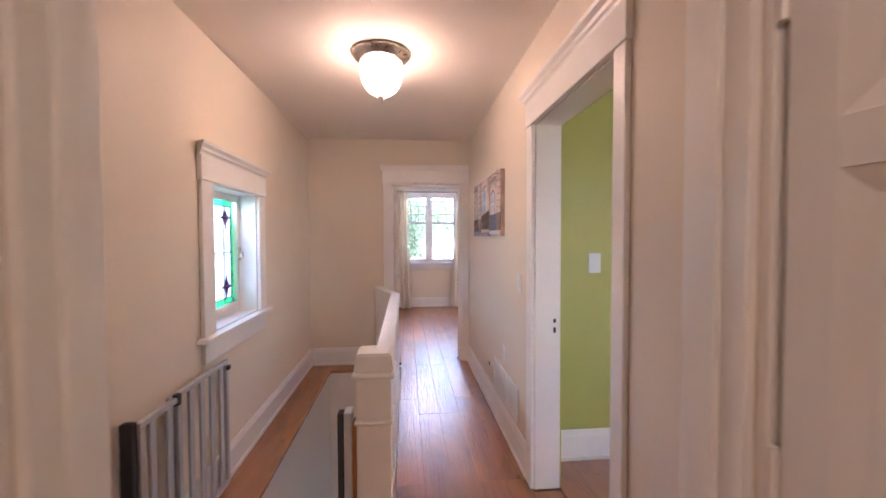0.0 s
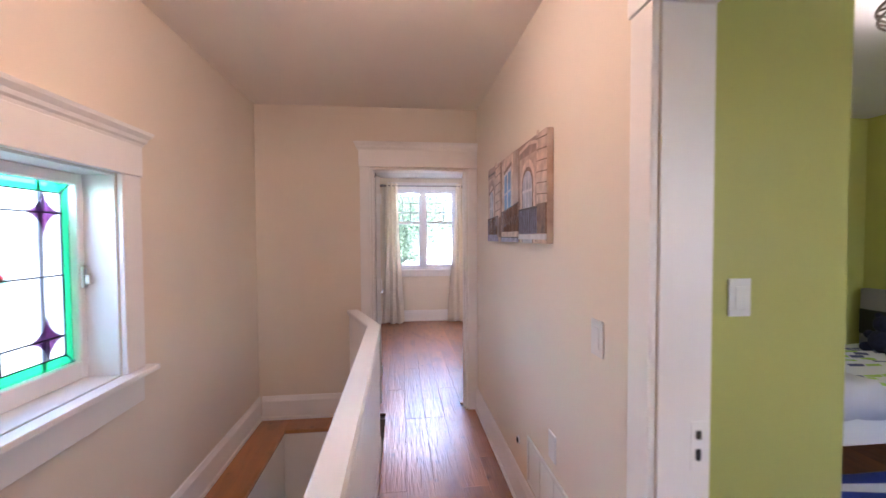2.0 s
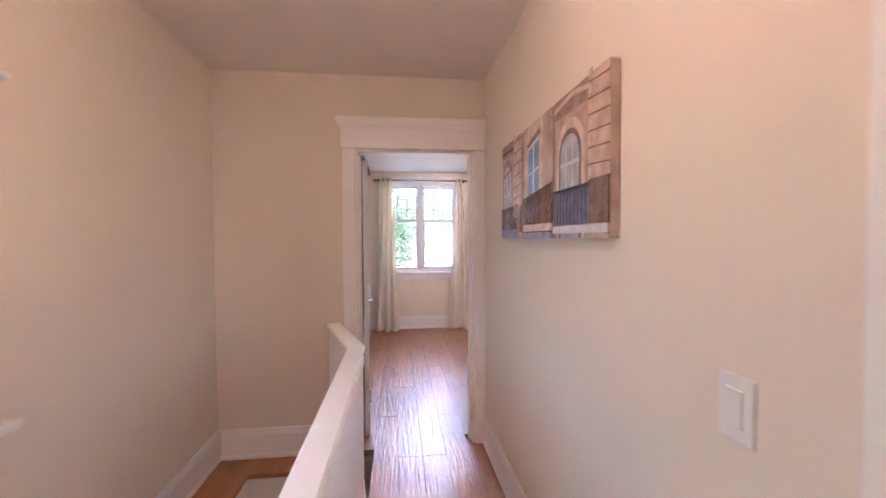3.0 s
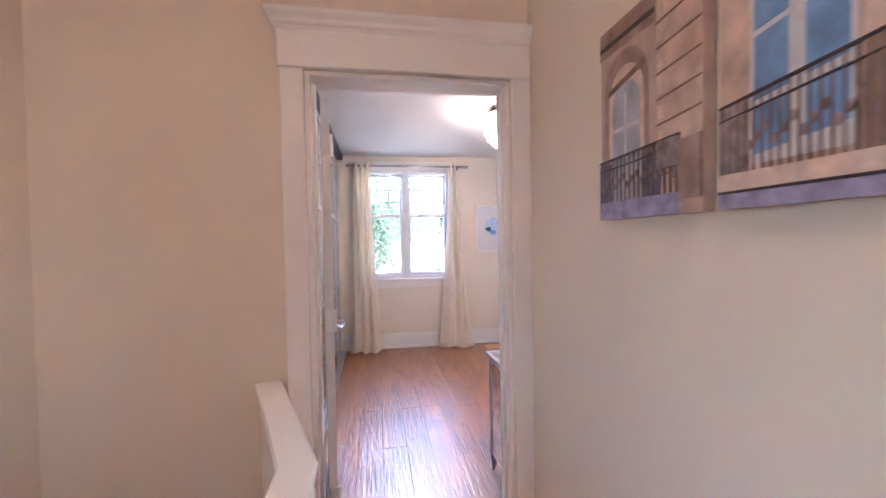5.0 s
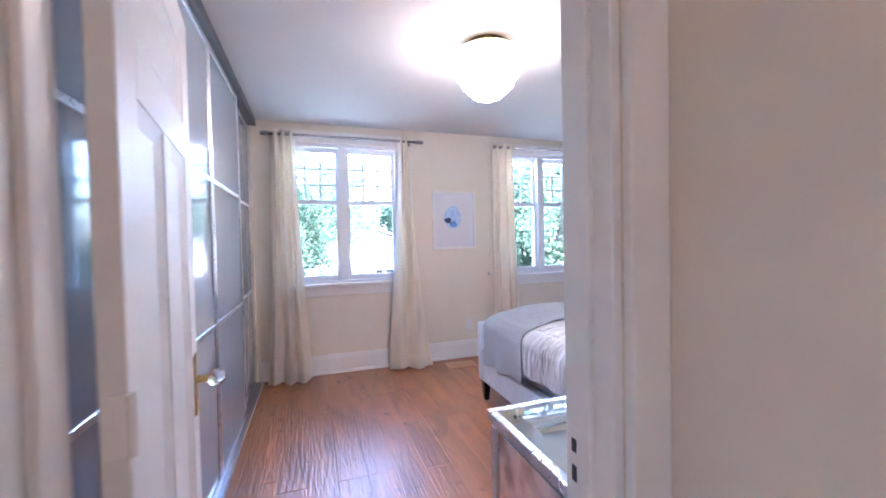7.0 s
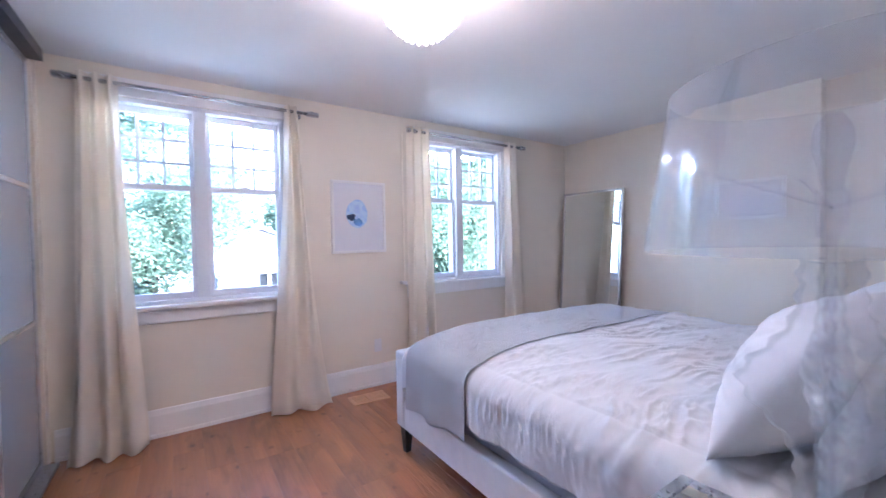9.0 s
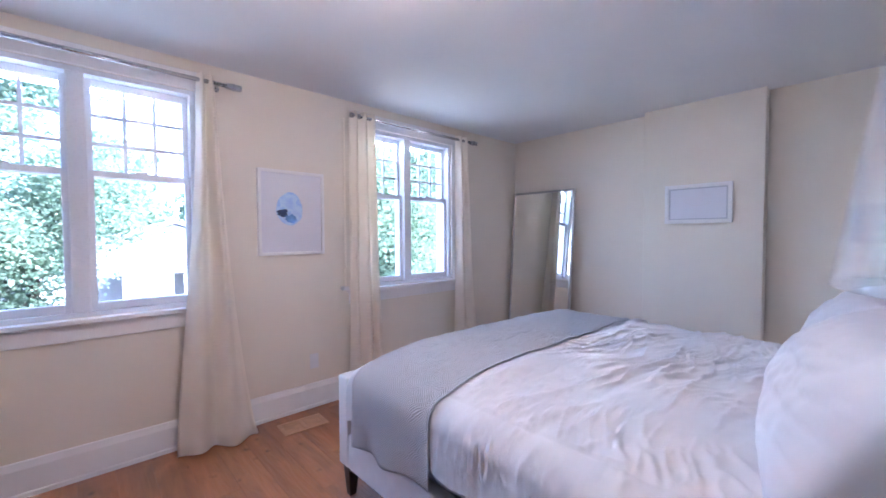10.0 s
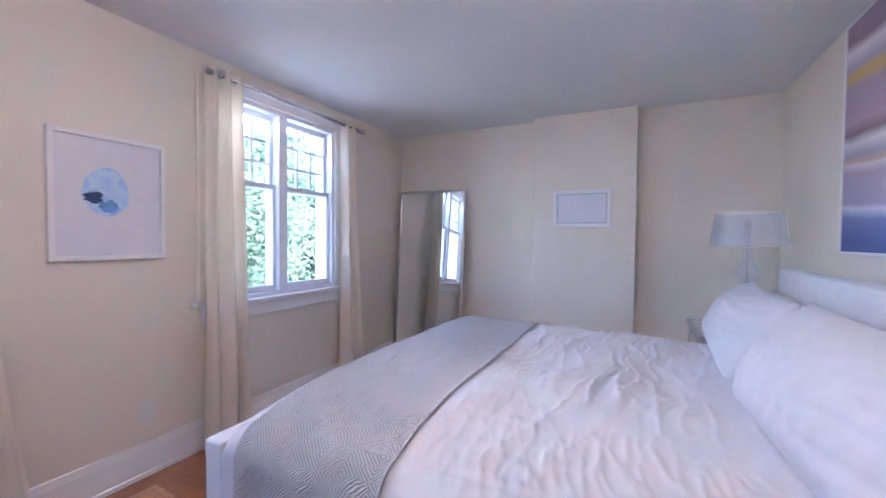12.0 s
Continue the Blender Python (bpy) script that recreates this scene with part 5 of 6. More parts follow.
def cap_run(pts, z):
    """The rail cap swept along a plan line with mitred corners."""
    bm, rings = bmesh.new(), []
    for i, p in enumerate(pts):
        d0 = (Vector(pts[i]) - Vector(pts[i - 1])).normalized() if i else None
        d1 = (Vector(pts[i + 1]) - Vector(pts[i])).normalized() if i + 1 < len(pts) else None
        d = ((d0 or d1) + (d1 or d0)).normalized()
        k = 1 / max(0.4, d.dot(d0 or d1))
        nrm = Vector((d.y, -d.x)) * k
        rings.append([bm.verts.new((p[0] + nrm.x * o, p[1] + nrm.y * o, z + h)) for o, h in CAP])
    n = len(CAP)
    for a, b in zip(rings, rings[1:]):
        for i in range(n):
            bm.faces.new((a[i], a[(i + 1) % n], b[(i + 1) % n], b[i]))
    bm.faces.new(rings[0][::-1])
    bm.faces.new(rings[-1])
    return bm


part("cap", cap_run([(-0.099, 1.74), (-0.101, 4.05), (-0.312, 4.638)], GZ), "trim", guard)
ang = math.atan2(4.63 - 4.05, -0.312 + 0.101)
gm = Matrix.Translation((-0.101, 4.05, 0)) @ Matrix.Rotation(ang, 4, "Z")
part("return_wall", boxes((-0.01, 0.605, -0.03, 0.03, 0.001, GZ - 0.045), turn=gm), "trim", guard)

newel = thing("newel_post", (-0.105, 1.66, 0), "square white newel post with stepped cap at the stair head", "post")
nx, ny = -0.108, 1.665
part("shaft", boxes((nx - 0.062, nx + 0.062, ny - 0.062, ny + 0.062, 0.001, 0.917), bev=0.005, seg=2), "trim", newel)
part("bead", boxes((nx - 0.068, nx + 0.068, ny - 0.068, ny + 0.068, 0.752, 0.770), bev=0.006, seg=2), "trim", newel)
part("collar", boxes((nx - 0.076, nx + 0.076, ny - 0.076, ny + 0.076, 0.918, 0.940), bev=0.010, seg=3), "trim", newel)
bm = boxes((nx - 0.070, nx + 0.070, ny - 0.070, ny + 0.070, 0.9405, 1.005))
for v in bm.verts:
    if v.co.z > 0.97:
        v.co.x, v.co.y = nx + (v.co.x - nx) * 0.86, ny + (v.co.y - ny) * 0.86
bmesh.ops.bevel(bm, geom=bm.edges[:], offset=0.006, segments=2, affect="EDGES")
part("cap", bm, "trim", newel)
lat = thing("gate_latch", (-0.18, 1.70, 0.0), "dark grey gate latch post fixed to the newel", "latch")
part("strike_bar", boxes((-0.235, -0.215, 1.60, 1.64, 0.06, 0.80), bev=0.003), "rubber", lat)
part("mount", boxes((-0.213, -0.185, 1.60, 1.66, 0.06, 0.80), bev=0.003), "gate", lat)
# added upright strip, standing in for the orange step edges seen below
part("wood_block", boxes((-0.184, -0.171, 1.60, 1.66, 0.0, 0.76), bev=0.002), "ledge", lat)

# stairs going down beyond the guard
for k in range(11):
    st = tagged(mesh_object("stair_tread", boxes((-0.813, -0.201, 1.62 + k * 0.255, 1.90 + k * 0.255, -0.215 - k * 0.19, -0.19 - k * 0.19), bev=0.006), "ledge"), "orange oak stair tread", "stair", "stair flight", "structure")
    mesh = tagged(mesh_object("stair_riser", boxes((-0.813, -0.201, 1.62 + k * 0.255, 1.635 + k * 0.255, -0.19 - k * 0.19, -0.002 - k * 0.19)), "trim"), "white stair riser", "stair", "stair flight", "structure")
# shell added out of view, so that stray daylight does not flood the stairwell
structure("unseen_lower_walls", boxes((-1.42, -1.275, -2.2, 8.39, -2.9, -0.21), (4.602, 4.75, -2.2, 8.39, -2.9, -0.21), (-1.274, 4.6, -2.2, -2.05, -2.9, -0.21)), "hall_wall", "unseen cream walls added below to keep stray daylight off the stairwell", "wall")
# opening made up to let some daylight reach the stairwell from below
structure("unseen_daylight_wall", pierced("y", 8.24, 8.388, -1.274, 4.6, -2.9, -0.302, [(-1.1, 3.6, -2.6, -0.5)]), "hall_wall", "unseen cream lower wall with a wide opening added to light the stairwell", "wall")
structure("unseen_lower_ceiling", boxes((-0.158, 4.6, -2.04, 8.23, -0.30, -0.21), (-1.27, -0.158, -2.04, 1.61, -0.30, -0.21), (-1.27, -0.158, 4.61, 8.23, -0.30, -0.21)), "hall_ceiling", "unseen cream ceiling added to close the storey below", "ceiling")
# kept pale to bounce that daylight upwards
structure("stair_bounce_slab", boxes((-1.2, 4.5, -2.0, 8.3, -3.05, -2.9)), "carcass", "pale slab added below to bounce light up the stairwell", "floor")

# ---- folding gate ----
gate = thing("stair_gate", (-1.0, 2.14, 0.0), "folded grey metal stair gate standing against the wall", "gate")


def gate_leaf(x, a, b, bars):
    lf = part("leaf", boxes((x, x + 0.022, a, b, 0.705, 0.73), (x, x + 0.022, a, b, 0.02, 0.045), (x, x + 0.022, a, a + 0.025, 0.045, 0.705), (x, x + 0.022, b - 0.025, b, 0.045, 0.705), bev=0.003), "gate", gate)
    for i in range(bars):
        y = a + 0.025 + (b - a - 0.05) * (i + 0.5) / bars
        part("bar", boxes((x + 0.004, x + 0.018, y - 0.019, y + 0.019, 0.045, 0.705), bev=0.003), "gate", lf)


gate_leaf(-1.022, 1.98, 2.53, 5)
gate_leaf(-0.998, 1.75, 2.02, 2)
part("hinge_post", boxes((-1.03, -0.985, 1.715, 1.748, 0.02, 0.74), bev=0.004), "rubber", gate)
part("knuckle", boxes((-0.998, -0.972, 1.985, 2.015, 0.69, 0.742), bev=0.004), "rubber", gate)
part("latch_tip", boxes((-1.0, -0.985, 2.495, 2.525, 0.675, 0.70), bev=0.003), "rubber", gate)

# ---- hall ceiling light ----
hl = thing("hall_ceiling_light", (-0.13, 2.59, HALL_Z), "flush ceiling light with nickel ring and ribbed glass bell, lit", "ceiling light")
c0 = (-0.13, 2.59, HALL_Z)
part("canopy", lathe([(0.001, 0), (0.165, 0), (0.172, -0.010), (0.165, -0.022), (0.145, -0.03), (0.14, -0.045), (0.12, -0.055), (0.001, -0.055)], 56, c0), "nickel", hl, "brushed nickel ring", smooth=True)
rows = [(0.122, -0.05), (0.124, -0.09), (0.120, -0.14), (0.105, -0.19), (0.078, -0.225), (0.04, -0.248), (0.004, -0.256)]
bm = lathe(rows, 96, c0)
for v in bm.verts:
    a = math.atan2(v.co.y - c0[1], v.co.x - c0[0])
    r = 1 + 0.018 * math.cos(24 * a)
    v.co.x, v.co.y = c0[0] + (v.co.x - c0[0]) * r, c0[1] + (v.co.y - c0[1]) * r
bell = part("glass_bell", bm, "ribbed", hl, "clear ribbed glass bell", smooth=True)
# one glowing body stands in for the bulbs inside the clear bell
part("lit_core", lathe([(0.001, -0.052), (0.085, -0.056), (0.094, -0.10), (0.088, -0.15), (0.066, -0.185), (0.03, -0.20), (0.001, -0.203)], 40, c0), "lit_cluster", bell, "glowing core in place of the bulb cluster, warm white", smooth=True)
for i in range(3):
    a = 2.094 * i + 0.9
    bm = bmesh.new()
    rod(bm, (c0[0] + 0.012 * math.cos(a), c0[1] + 0.012 * math.sin(a), HALL_Z - 0.252), (c0[0] + 0.045 * math.cos(a), c0[1] + 0.045 * math.sin(a), HALL_Z - 0.205), 0.003, 8)
    part("prong", bm, "nickel", bell)
part("finial", lathe([(0.02, -0.252), (0.022, -0.262), (0.010, -0.268), (0.013, -0.278), (0.008, -0.290), (0.001, -0.293)], 20, c0), "nickel", hl, smooth=True)
for i in range(3):
    a = 2.1 * i + 0.5
    bm = bmesh.new()
    rod(bm, (c0[0] + 0.11 * math.cos(a), c0[1] + 0.11 * math.sin(a), HALL_Z - 0.065), (c0[0] + 0.15 * math.cos(a), c0[1] + 0.15 * math.sin(a), HALL_Z - 0.065), 0.005, 8)
    part("screw", bm, "nickel", hl)

# no lamp is known here: an unseen dome added to brighten the first doorway
rl = thing("first_room_fill_light", (0.1, -0.55, HALL_Z), "unseen glowing dome added to brighten the first doorway and hall", "ceiling light")
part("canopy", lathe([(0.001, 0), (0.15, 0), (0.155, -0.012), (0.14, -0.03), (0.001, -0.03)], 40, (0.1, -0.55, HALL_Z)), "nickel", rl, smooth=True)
part("glowing_dome", lathe([(0.138, -0.03), (0.135, -0.07), (0.11, -0.11), (0.06, -0.135), (0.002, -0.142)], 40, (0.1, -0.55, HALL_Z)), "fill_glow", rl, smooth=True)

# ---- canvases in the hall ----


def facade_art():
    """Photographs of an old stone facade: hewn courses, an arched window, a dark balcony band."""
    m, n, l, b = nodes("facade_print")
    tc = n.new("ShaderNodeTexCoord")
    nz = n.new("ShaderNodeTexNoise")
    nz.inputs["Scale"].default_value, nz.inputs["Detail"].default_value = 14, 6
    l.new(tc.outputs["Object"], nz.inputs[0])
    ramp = n.new("ShaderNodeValToRGB")
    c = ((0.36, 0.25, 0.20), (0.60, 0.46, 0.38))
    ramp.color_ramp.elements[0].color, ramp.color_ramp.elements[1].color = (*c[0], 1), (*c[1], 1)
    ramp.color_ramp.elements[0].position, ramp.color_ramp.elements[1].position = 0.3, 0.7
    l.new(nz.outputs[0], ramp.inputs[0])
    l.new(ramp.outputs[0], b.inputs["Base Color"])
    b.inputs["Roughness"].default_value = 0.45
    return m


M["p_stone"] = facade_art()
M["p_light"] = plain("print_pale_stone", (0.66, 0.51, 0.42), 0.45, vary=0.25, scale=22, bumps=0.02)
M["p_dark"] = plain("print_dark", (0.045, 0.035, 0.04), 0.45, vary=0.5, scale=25, bumps=0.02)
M["p_glass"] = plain("print_window_blue", (0.17, 0.31, 0.54), 0.45, vary=0.3, scale=14, bumps=0.02)
M["p_pier"] = plain("print_pink_stone", (0.58, 0.43, 0.345), 0.45, vary=0.3, scale=16, bumps=0.02)
M["p_brown"] = plain("print_brown_shadow", (0.33, 0.225, 0.185), 0.45, vary=0.35, scale=18, bumps=0.02)
M["p_umber"] = plain("print_umber", (0.20, 0.12, 0.085), 0.45, vary=0.45, scale=24, bumps=0.02)
M["p_haze"] = plain("print_pale_glass", (0.40, 0.42, 0.48), 0.45, vary=0.3, scale=12, bumps=0.02)
M["p_iron"] = plain("print_iron_grey", (0.27, 0.21, 0.21), 0.45, vary=0.5, scale=40, bumps=0.02)
M["p_navy"] = plain("print_slate_navy", (0.125, 0.125, 0.19), 0.45, vary=0.35, scale=26, bumps=0.02)
M["p_rail"] = plain("print_balcony_violet", (0.30, 0.28, 0.42), 0.45, vary=0.4, scale=30, bumps=0.02)
M["p_white"] = plain("print_window_white", (0.62, 0.60, 0.62), 0.45, vary=0.1, scale=30, bumps=0.02)


def canvas_print(y0, y1, kind, label):
    z0, z1, xf = 1.424, 1.906, 0.684
    top = thing("canvas_print", (HALL_R, (y0 + y1) / 2, z0), label, "picture", "facade canvases")
    part("canvas", boxes((xf, HALL_R - 0.001, y0, y1, z0, z1), bev=0.003), "p_stone", top)
    w, lift = y1 - y0, []

    def patch(pts, mat, layer):
        x = xf - 0.0006 * layer - 0.00006 * len(lift)
        lift.append(mat)
        bm = bmesh.new()
        a = [bm.verts.new((x, y1 - u * w, z0 + v * (z1 - z0))) for u, v in pts]
        k = [bm.verts.new((xf + 0.0005, y1 - u * w, z0 + v * (z1 - z0))) for u, v in pts]
        bm.faces.new(a)
        for i in range(len(pts)):
            bm.faces.new((a[i], a[(i + 1) % len(pts)], k[(i + 1) % len(pts)], k[i]))
        part("printed_shape", bm, mat, top)

    def rect(u0, u1, v0, v1, mat, layer):
        patch([(u0, v0), (u1, v0), (u1, v1), (u0, v1)], mat, layer)

    def arch(u0, u1, v0, v1, mat, layer):
        um, r = (u0 + u1) / 2, (u1 - u0) / 2
        pts = [(u0, v0), (u1, v0)] + [(um + r * math.cos(a), v1 - r * 0.8 + r * 0.8 * math.sin(a)) for a in [math.pi * i / 12 for i in range(13)]]
        patch(pts, mat, layer)
    def courses(u0, u1, n, skew, step=0.0):
        """A pier of hewn blocks with dark joints between them."""
        rect(u0, u1, 0.0, 1.0, "p_pier", 1)
        for c in range(n):
            v = (c + 0.5) / n
            patch([(u0, v), (u1 - step, v + skew), (u1 - step, v + skew + 0.009), (u0, v + 0.009)], "p_umber", 2)
            patch([(u0 + 0.012, v + 0.03), (u0 + 0.06, v + 0.03), (u0 + 0.06, v + 0.8 / n), (u0 + 0.012, v + 0.8 / n)], "p_light", 2)

    def balcony(u0, u1, v0, v1, rise, bars):
        """Ironwork: a dark top rail, a second rail under it, bars and small scrolls."""
        for dv, th in ((0.0, 0.011), (-0.045, 0.006)):
            patch([(u0, v1 + dv), (u1, v1 + dv + rise), (u1, v1 + dv + rise + th), (u0, v1 + dv + th)], "p_dark", 6)
        for c in range(bars):
            u = u0 + (u1 - u0) * (c + 0.5) / bars
            top = v1 + rise * (c + 0.5) / bars
            rect(u, u + 0.004, v0, top, "p_umber", 5)
            um, vm = u + 0.5 * (u1 - u0) / bars, v0 + (top - v0) * (0.35 + 0.1 * (c % 3))
            patch([(um + 0.012 * math.cos(q * math.pi / 5), vm + 0.018 * math.sin(q * math.pi / 5)) for q in range(10)], "p_iron", 5)

    if kind == 0:
        rect(0.0, 1.0, 0.86, 1.0, "p_brown", 1)
        rect(0.0, 0.62, 0.90, 0.925, "p_dark", 2)
        arch(0.06, 0.56, 0.0, 0.84, "p_brown", 2)
        arch(0.12, 0.52, 0.0, 0.76, "p_light", 3)
        arch(0.17, 0.48, 0.04, 0.68, "p_haze", 4)
        patch([(0.12, 0.64), (0.52, 0.70), (0.52, 0.73), (0.12, 0.67)], "p_umber", 5)
        rect(0.315, 0.335, 0.10, 0.62, "p_white", 5)
        rect(0.17, 0.48, 0.44, 0.46, "p_white", 5)
        courses(0.64, 1.0, 9, 0.02)
        rect(0.0, 0.15, 0.0, 0.29, "p_navy", 4)
        rect(0.50, 0.68, 0.08, 0.29, "p_navy", 4)
        rect(0.0, 0.84, 0.0, 0.09, "p_rail", 5)
        balcony(0.0, 0.84, 0.09, 0.30, 0.02, 17)
        rect(0.84, 1.0, 0.06, 0.30, "p_brown", 5)
        rect(0.66, 0.84, 0.20, 0.32, "p_iron", 5)
    elif kind == 1:
        rect(0.0, 0.16, 0.0, 1.0, "p_pier", 1)
        rect(0.16, 0.22, 0.10, 1.0, "p_light", 1)
        patch([(0.16, 0.80), (0.62, 0.87), (0.62, 0.91), (0.16, 0.84)], "p_umber", 3)
        patch([(0.16, 0.86), (0.62, 0.93), (0.62, 1.0), (0.16, 1.0)], "p_light", 2)
        patch([(0.17, 0.14), (0.60, 0.14), (0.60, 0.87), (0.17, 0.80)], "p_white", 2)
        for u0, u1 in ((0.19, 0.35), (0.42, 0.58)):
            for v0, v1 in ((0.17, 0.32), (0.345, 0.55), (0.57, 0.78)):
                patch([(u0, v0 + 0.1 * (u0 - 0.2)), (u1, v0 + 0.1 * (u1 - 0.2)), (u1, v1 + 0.1 * (u1 - 0.2)), (u0, v1 + 0.1 * (u0 - 0.2))], "p_glass", 3)
        rect(0.62, 0.70, 0.10, 1.0, "p_light", 1)
        rect(0.70, 1.0, 0.40, 1.0, "p_stone", 1)
        rect(0.62, 1.0, 0.12, 0.40, "p_brown", 4)
        rect(0.82, 1.0, 0.12, 0.26, "p_umber", 5)
        rect(0.0, 0.16, 0.10, 0.36, "p_iron", 4)
        rect(0.0, 1.0, 0.055, 0.12, "p_light", 4)
        balcony(0.0, 1.0, 0.12, 0.35, 0.07, 24)
        rect(0.0, 1.0, 0.0, 0.05, "p_rail", 5)
        rect(0.0, 1.0, 0.05, 0.06, "p_dark", 6)
    else:
        rect(0.0, 0.70, 0.86, 1.0, "p_brown", 1)
        patch([(0.0, 0.95), (0.40, 0.99), (0.70, 0.95), (0.70, 0.92), (0.40, 0.955), (0.0, 0.915)], "p_light", 2)
        arch(0.06, 0.62, 0.0, 0.82, "p_light", 2)
        arch(0.12, 0.56, 0.0, 0.75, "p_umber", 3)
        arch(0.155, 0.53, 0.0, 0.71, "p_haze", 4)
        for u in (0.27, 0.40):
            rect(u, u + 0.016, 0.30, 0.66, "p_white", 5)
        rect(0.155, 0.53, 0.50, 0.525, "p_white", 5)
        courses(0.68, 1.0, 10, -0.02)
        rect(0.0, 0.72, 0.09, 0.335, "p_navy", 5)
        rect(0.0, 0.72, 0.325, 0.345, "p_dark", 6)
        for c in range(10):
            rect(0.03 + c * 0.07, 0.036 + c * 0.07, 0.10, 0.325, "p_dark", 6)
        rect(0.72, 1.0, 0.09, 0.36, "p_umber", 5)
        rect(0.0, 1.0, 0.035, 0.085, "p_white", 6)
    return top


canvas_print(3.745, 4.072, 0, "canvas print of a bluish stone facade window")
canvas_print(3.378, 3.706, 1, "canvas print of an arched window with balcony")
canvas_print(2.985, 3.360, 2, "canvas print of a round-headed window and hewn stone pier")

# ---- hall fittings ----
vent = thing("return_air_grille", (HALL_R, 2.96, 0.22), "white return air grille above the baseboard", "vent")
part("frame", boxes((HALL_R - 0.010, HALL_R - 0.001, 2.62, 2.635, 0.215, 0.452), (HALL_R - 0.010, HALL_R - 0.001, 3.29, 3.305, 0.215, 0.452), (HALL_R - 0.010, HALL_R - 0.001, 2.635, 3.29, 0.215, 0.230), (HALL_R - 0.010, HALL_R - 0.001, 2.635, 3.29, 0.437, 0.452),
                    *[(HALL_R - 0.009, HALL_R - 0.001, 2.635 + k * 0.16375 - 0.006, 2.635 + k * 0.16375 + 0.006, 0.23, 0.437) for k in (1, 2, 3)], bev=0.002), "plastic", vent)
for k in range(4):
    for q in range(14):
        ya, z = 2.643 + k * 0.16375, 0.236 + q * 0.0145
        part("louvre", boxes((HALL_R - 0.007, HALL_R - 0.0015, ya, ya + 0.148, z, z + 0.009)), "plastic", vent)


def wall_plate(name, axis, plane, a, z, out, w, h, label, toggle=True):
    top = thing(name, (plane, a, z) if axis == "x" else (a, plane, z), label, "switch")

    def b4(u0, u1, d0, d1, w0, w1):
        p, q = sorted((plane + out * d0, plane + out * d1))
        return (p, q, u0, u1, w0, w1) if axis == "x" else (u0, u1, p, q, w0, w1)
    part("plate", boxes(b4(a - w / 2, a + w / 2, 0.0005, 0.007, z - h / 2, z + h / 2), bev=0.002), "plastic", top)
    if toggle:
        part("rocker", boxes(b4(a - w * 0.24, a + w * 0.24, 0.0072, 0.011, z - h * 0.3, z + h * 0.3), bev=0.002), "plastic", top)
    return top


wall_plate("light_switch", "x", HALL_R, 2.61, 1.125, -1, 0.075, 0.118, "white rocker light switch on the cream wall")
wall_plate("blank_plate", "x", HALL_R, 2.985, 0.565, -1, 0.075, 0.118, "white blank cover plate above the grille", False)
wall_plate("light_switch", "y", 2.59, 1.19, 1.25, -1, 0.08, 0.125, "white rocker light switch on the lime wall")
jack = thing("cable_jack", (HALL_R, 3.466, 0.345), "small dark oval cable jack in the hall wall", "jack")
bm = lathe([(0.001, 0.006), (0.014, 0.006), (0.022, 0.003), (0.024, 0.0)], 20)
bmesh.ops.transform(bm, matrix=Matrix.Translation((HALL_R - 0.0005, 3.466, 0.345)) @ Matrix.Rotation(-math.pi / 2, 4, "Y"), verts=bm.verts[:])
part("collar", bm, "plastic", jack, smooth=True)
part("port", boxes((HALL_R - 0.012, HALL_R - 0.006, 3.455, 3.477, 0.330, 0.358), bev=0.002), "rubber", jack)
strike = thing("strike_plate", (0.80, 2.28, 0.92), "white painted strike plate with two dark slots on the door jamb", "strike plate")
part("plate", boxes((0.805, 0.845, 2.3120, 2.3138, 0.86, 0.985)), "trim", strike)
for za, zb in ((0.885, 0.915), (0.94, 0.962)):
    part("slot", boxes((0.818, 0.832, 2.3105, 2.3120, za, zb)), "black", strike)
strike2 = thing("strike_plate", (0.585, 4.73, 0.92), "painted strike plate on the bedroom door jamb", "strike plate")
part("plate", boxes((0.6155, 0.6168, 4.725, 4.76, 0.83, 0.95)), "trim", strike2)
for za, zb in ((0.85, 0.88), (0.905, 0.93)):
    part("slot", boxes((0.614, 0.6155, 4.736, 4.749, za, zb)), "black", strike2)

# ---- child's room ----
KB = thing("child_bed", (3.35, 3.95, 0), "white child's bed with chunky side rail and grey striped headboard", "bed")
part("side_rail", boxes((2.42, 4.14, 3.40, 3.44, 0.215, 0.40), bev=0.008), "trim", KB)
part("far_rail", boxes((2.42, 4.14, 4.42, 4.46, 0.215, 0.40), bev=0.008), "trim", KB)
part("footboard", boxes((2.38, 2.42, 3.40, 4.46, 0.215, 0.40), bev=0.008), "trim", KB)
part("guard_rail", boxes((2.45, 3.36, 4.46, 4.49, 0.215, 0.70), bev=0.02), "trim", KB)
for cx in (2.38, 4.07):
    for cy in (3.40, 4.40):
        part("leg", boxes((cx, cx + 0.07, cy, cy + 0.07, 0.001, 0.214), bev=0.006), "trim", KB)
part("headboard", boxes((4.15, 4.24, 3.38, 4.48, 0.10, 0.98), bev=0.012), plain("grey_bed_fabric", (0.26, 0.25, 0.25), 0.9, bumps=0.3, fine=300), KB, "grey fabric headboard")
part("headboard_band", boxes((4.138, 4.149, 3.39, 4.47, 0.58, 0.80), bev=0.004), "black", KB, "black band across the headboard")
km = thing("child_mattress", (3.3, 3.93, 0.3), "mattress under a patterned cover", "mattress")
part("ticking", boxes((2.43, 4.13, 3.45, 4.41, 0.25, 0.46), bev=0.03, seg=3), "linen", km)


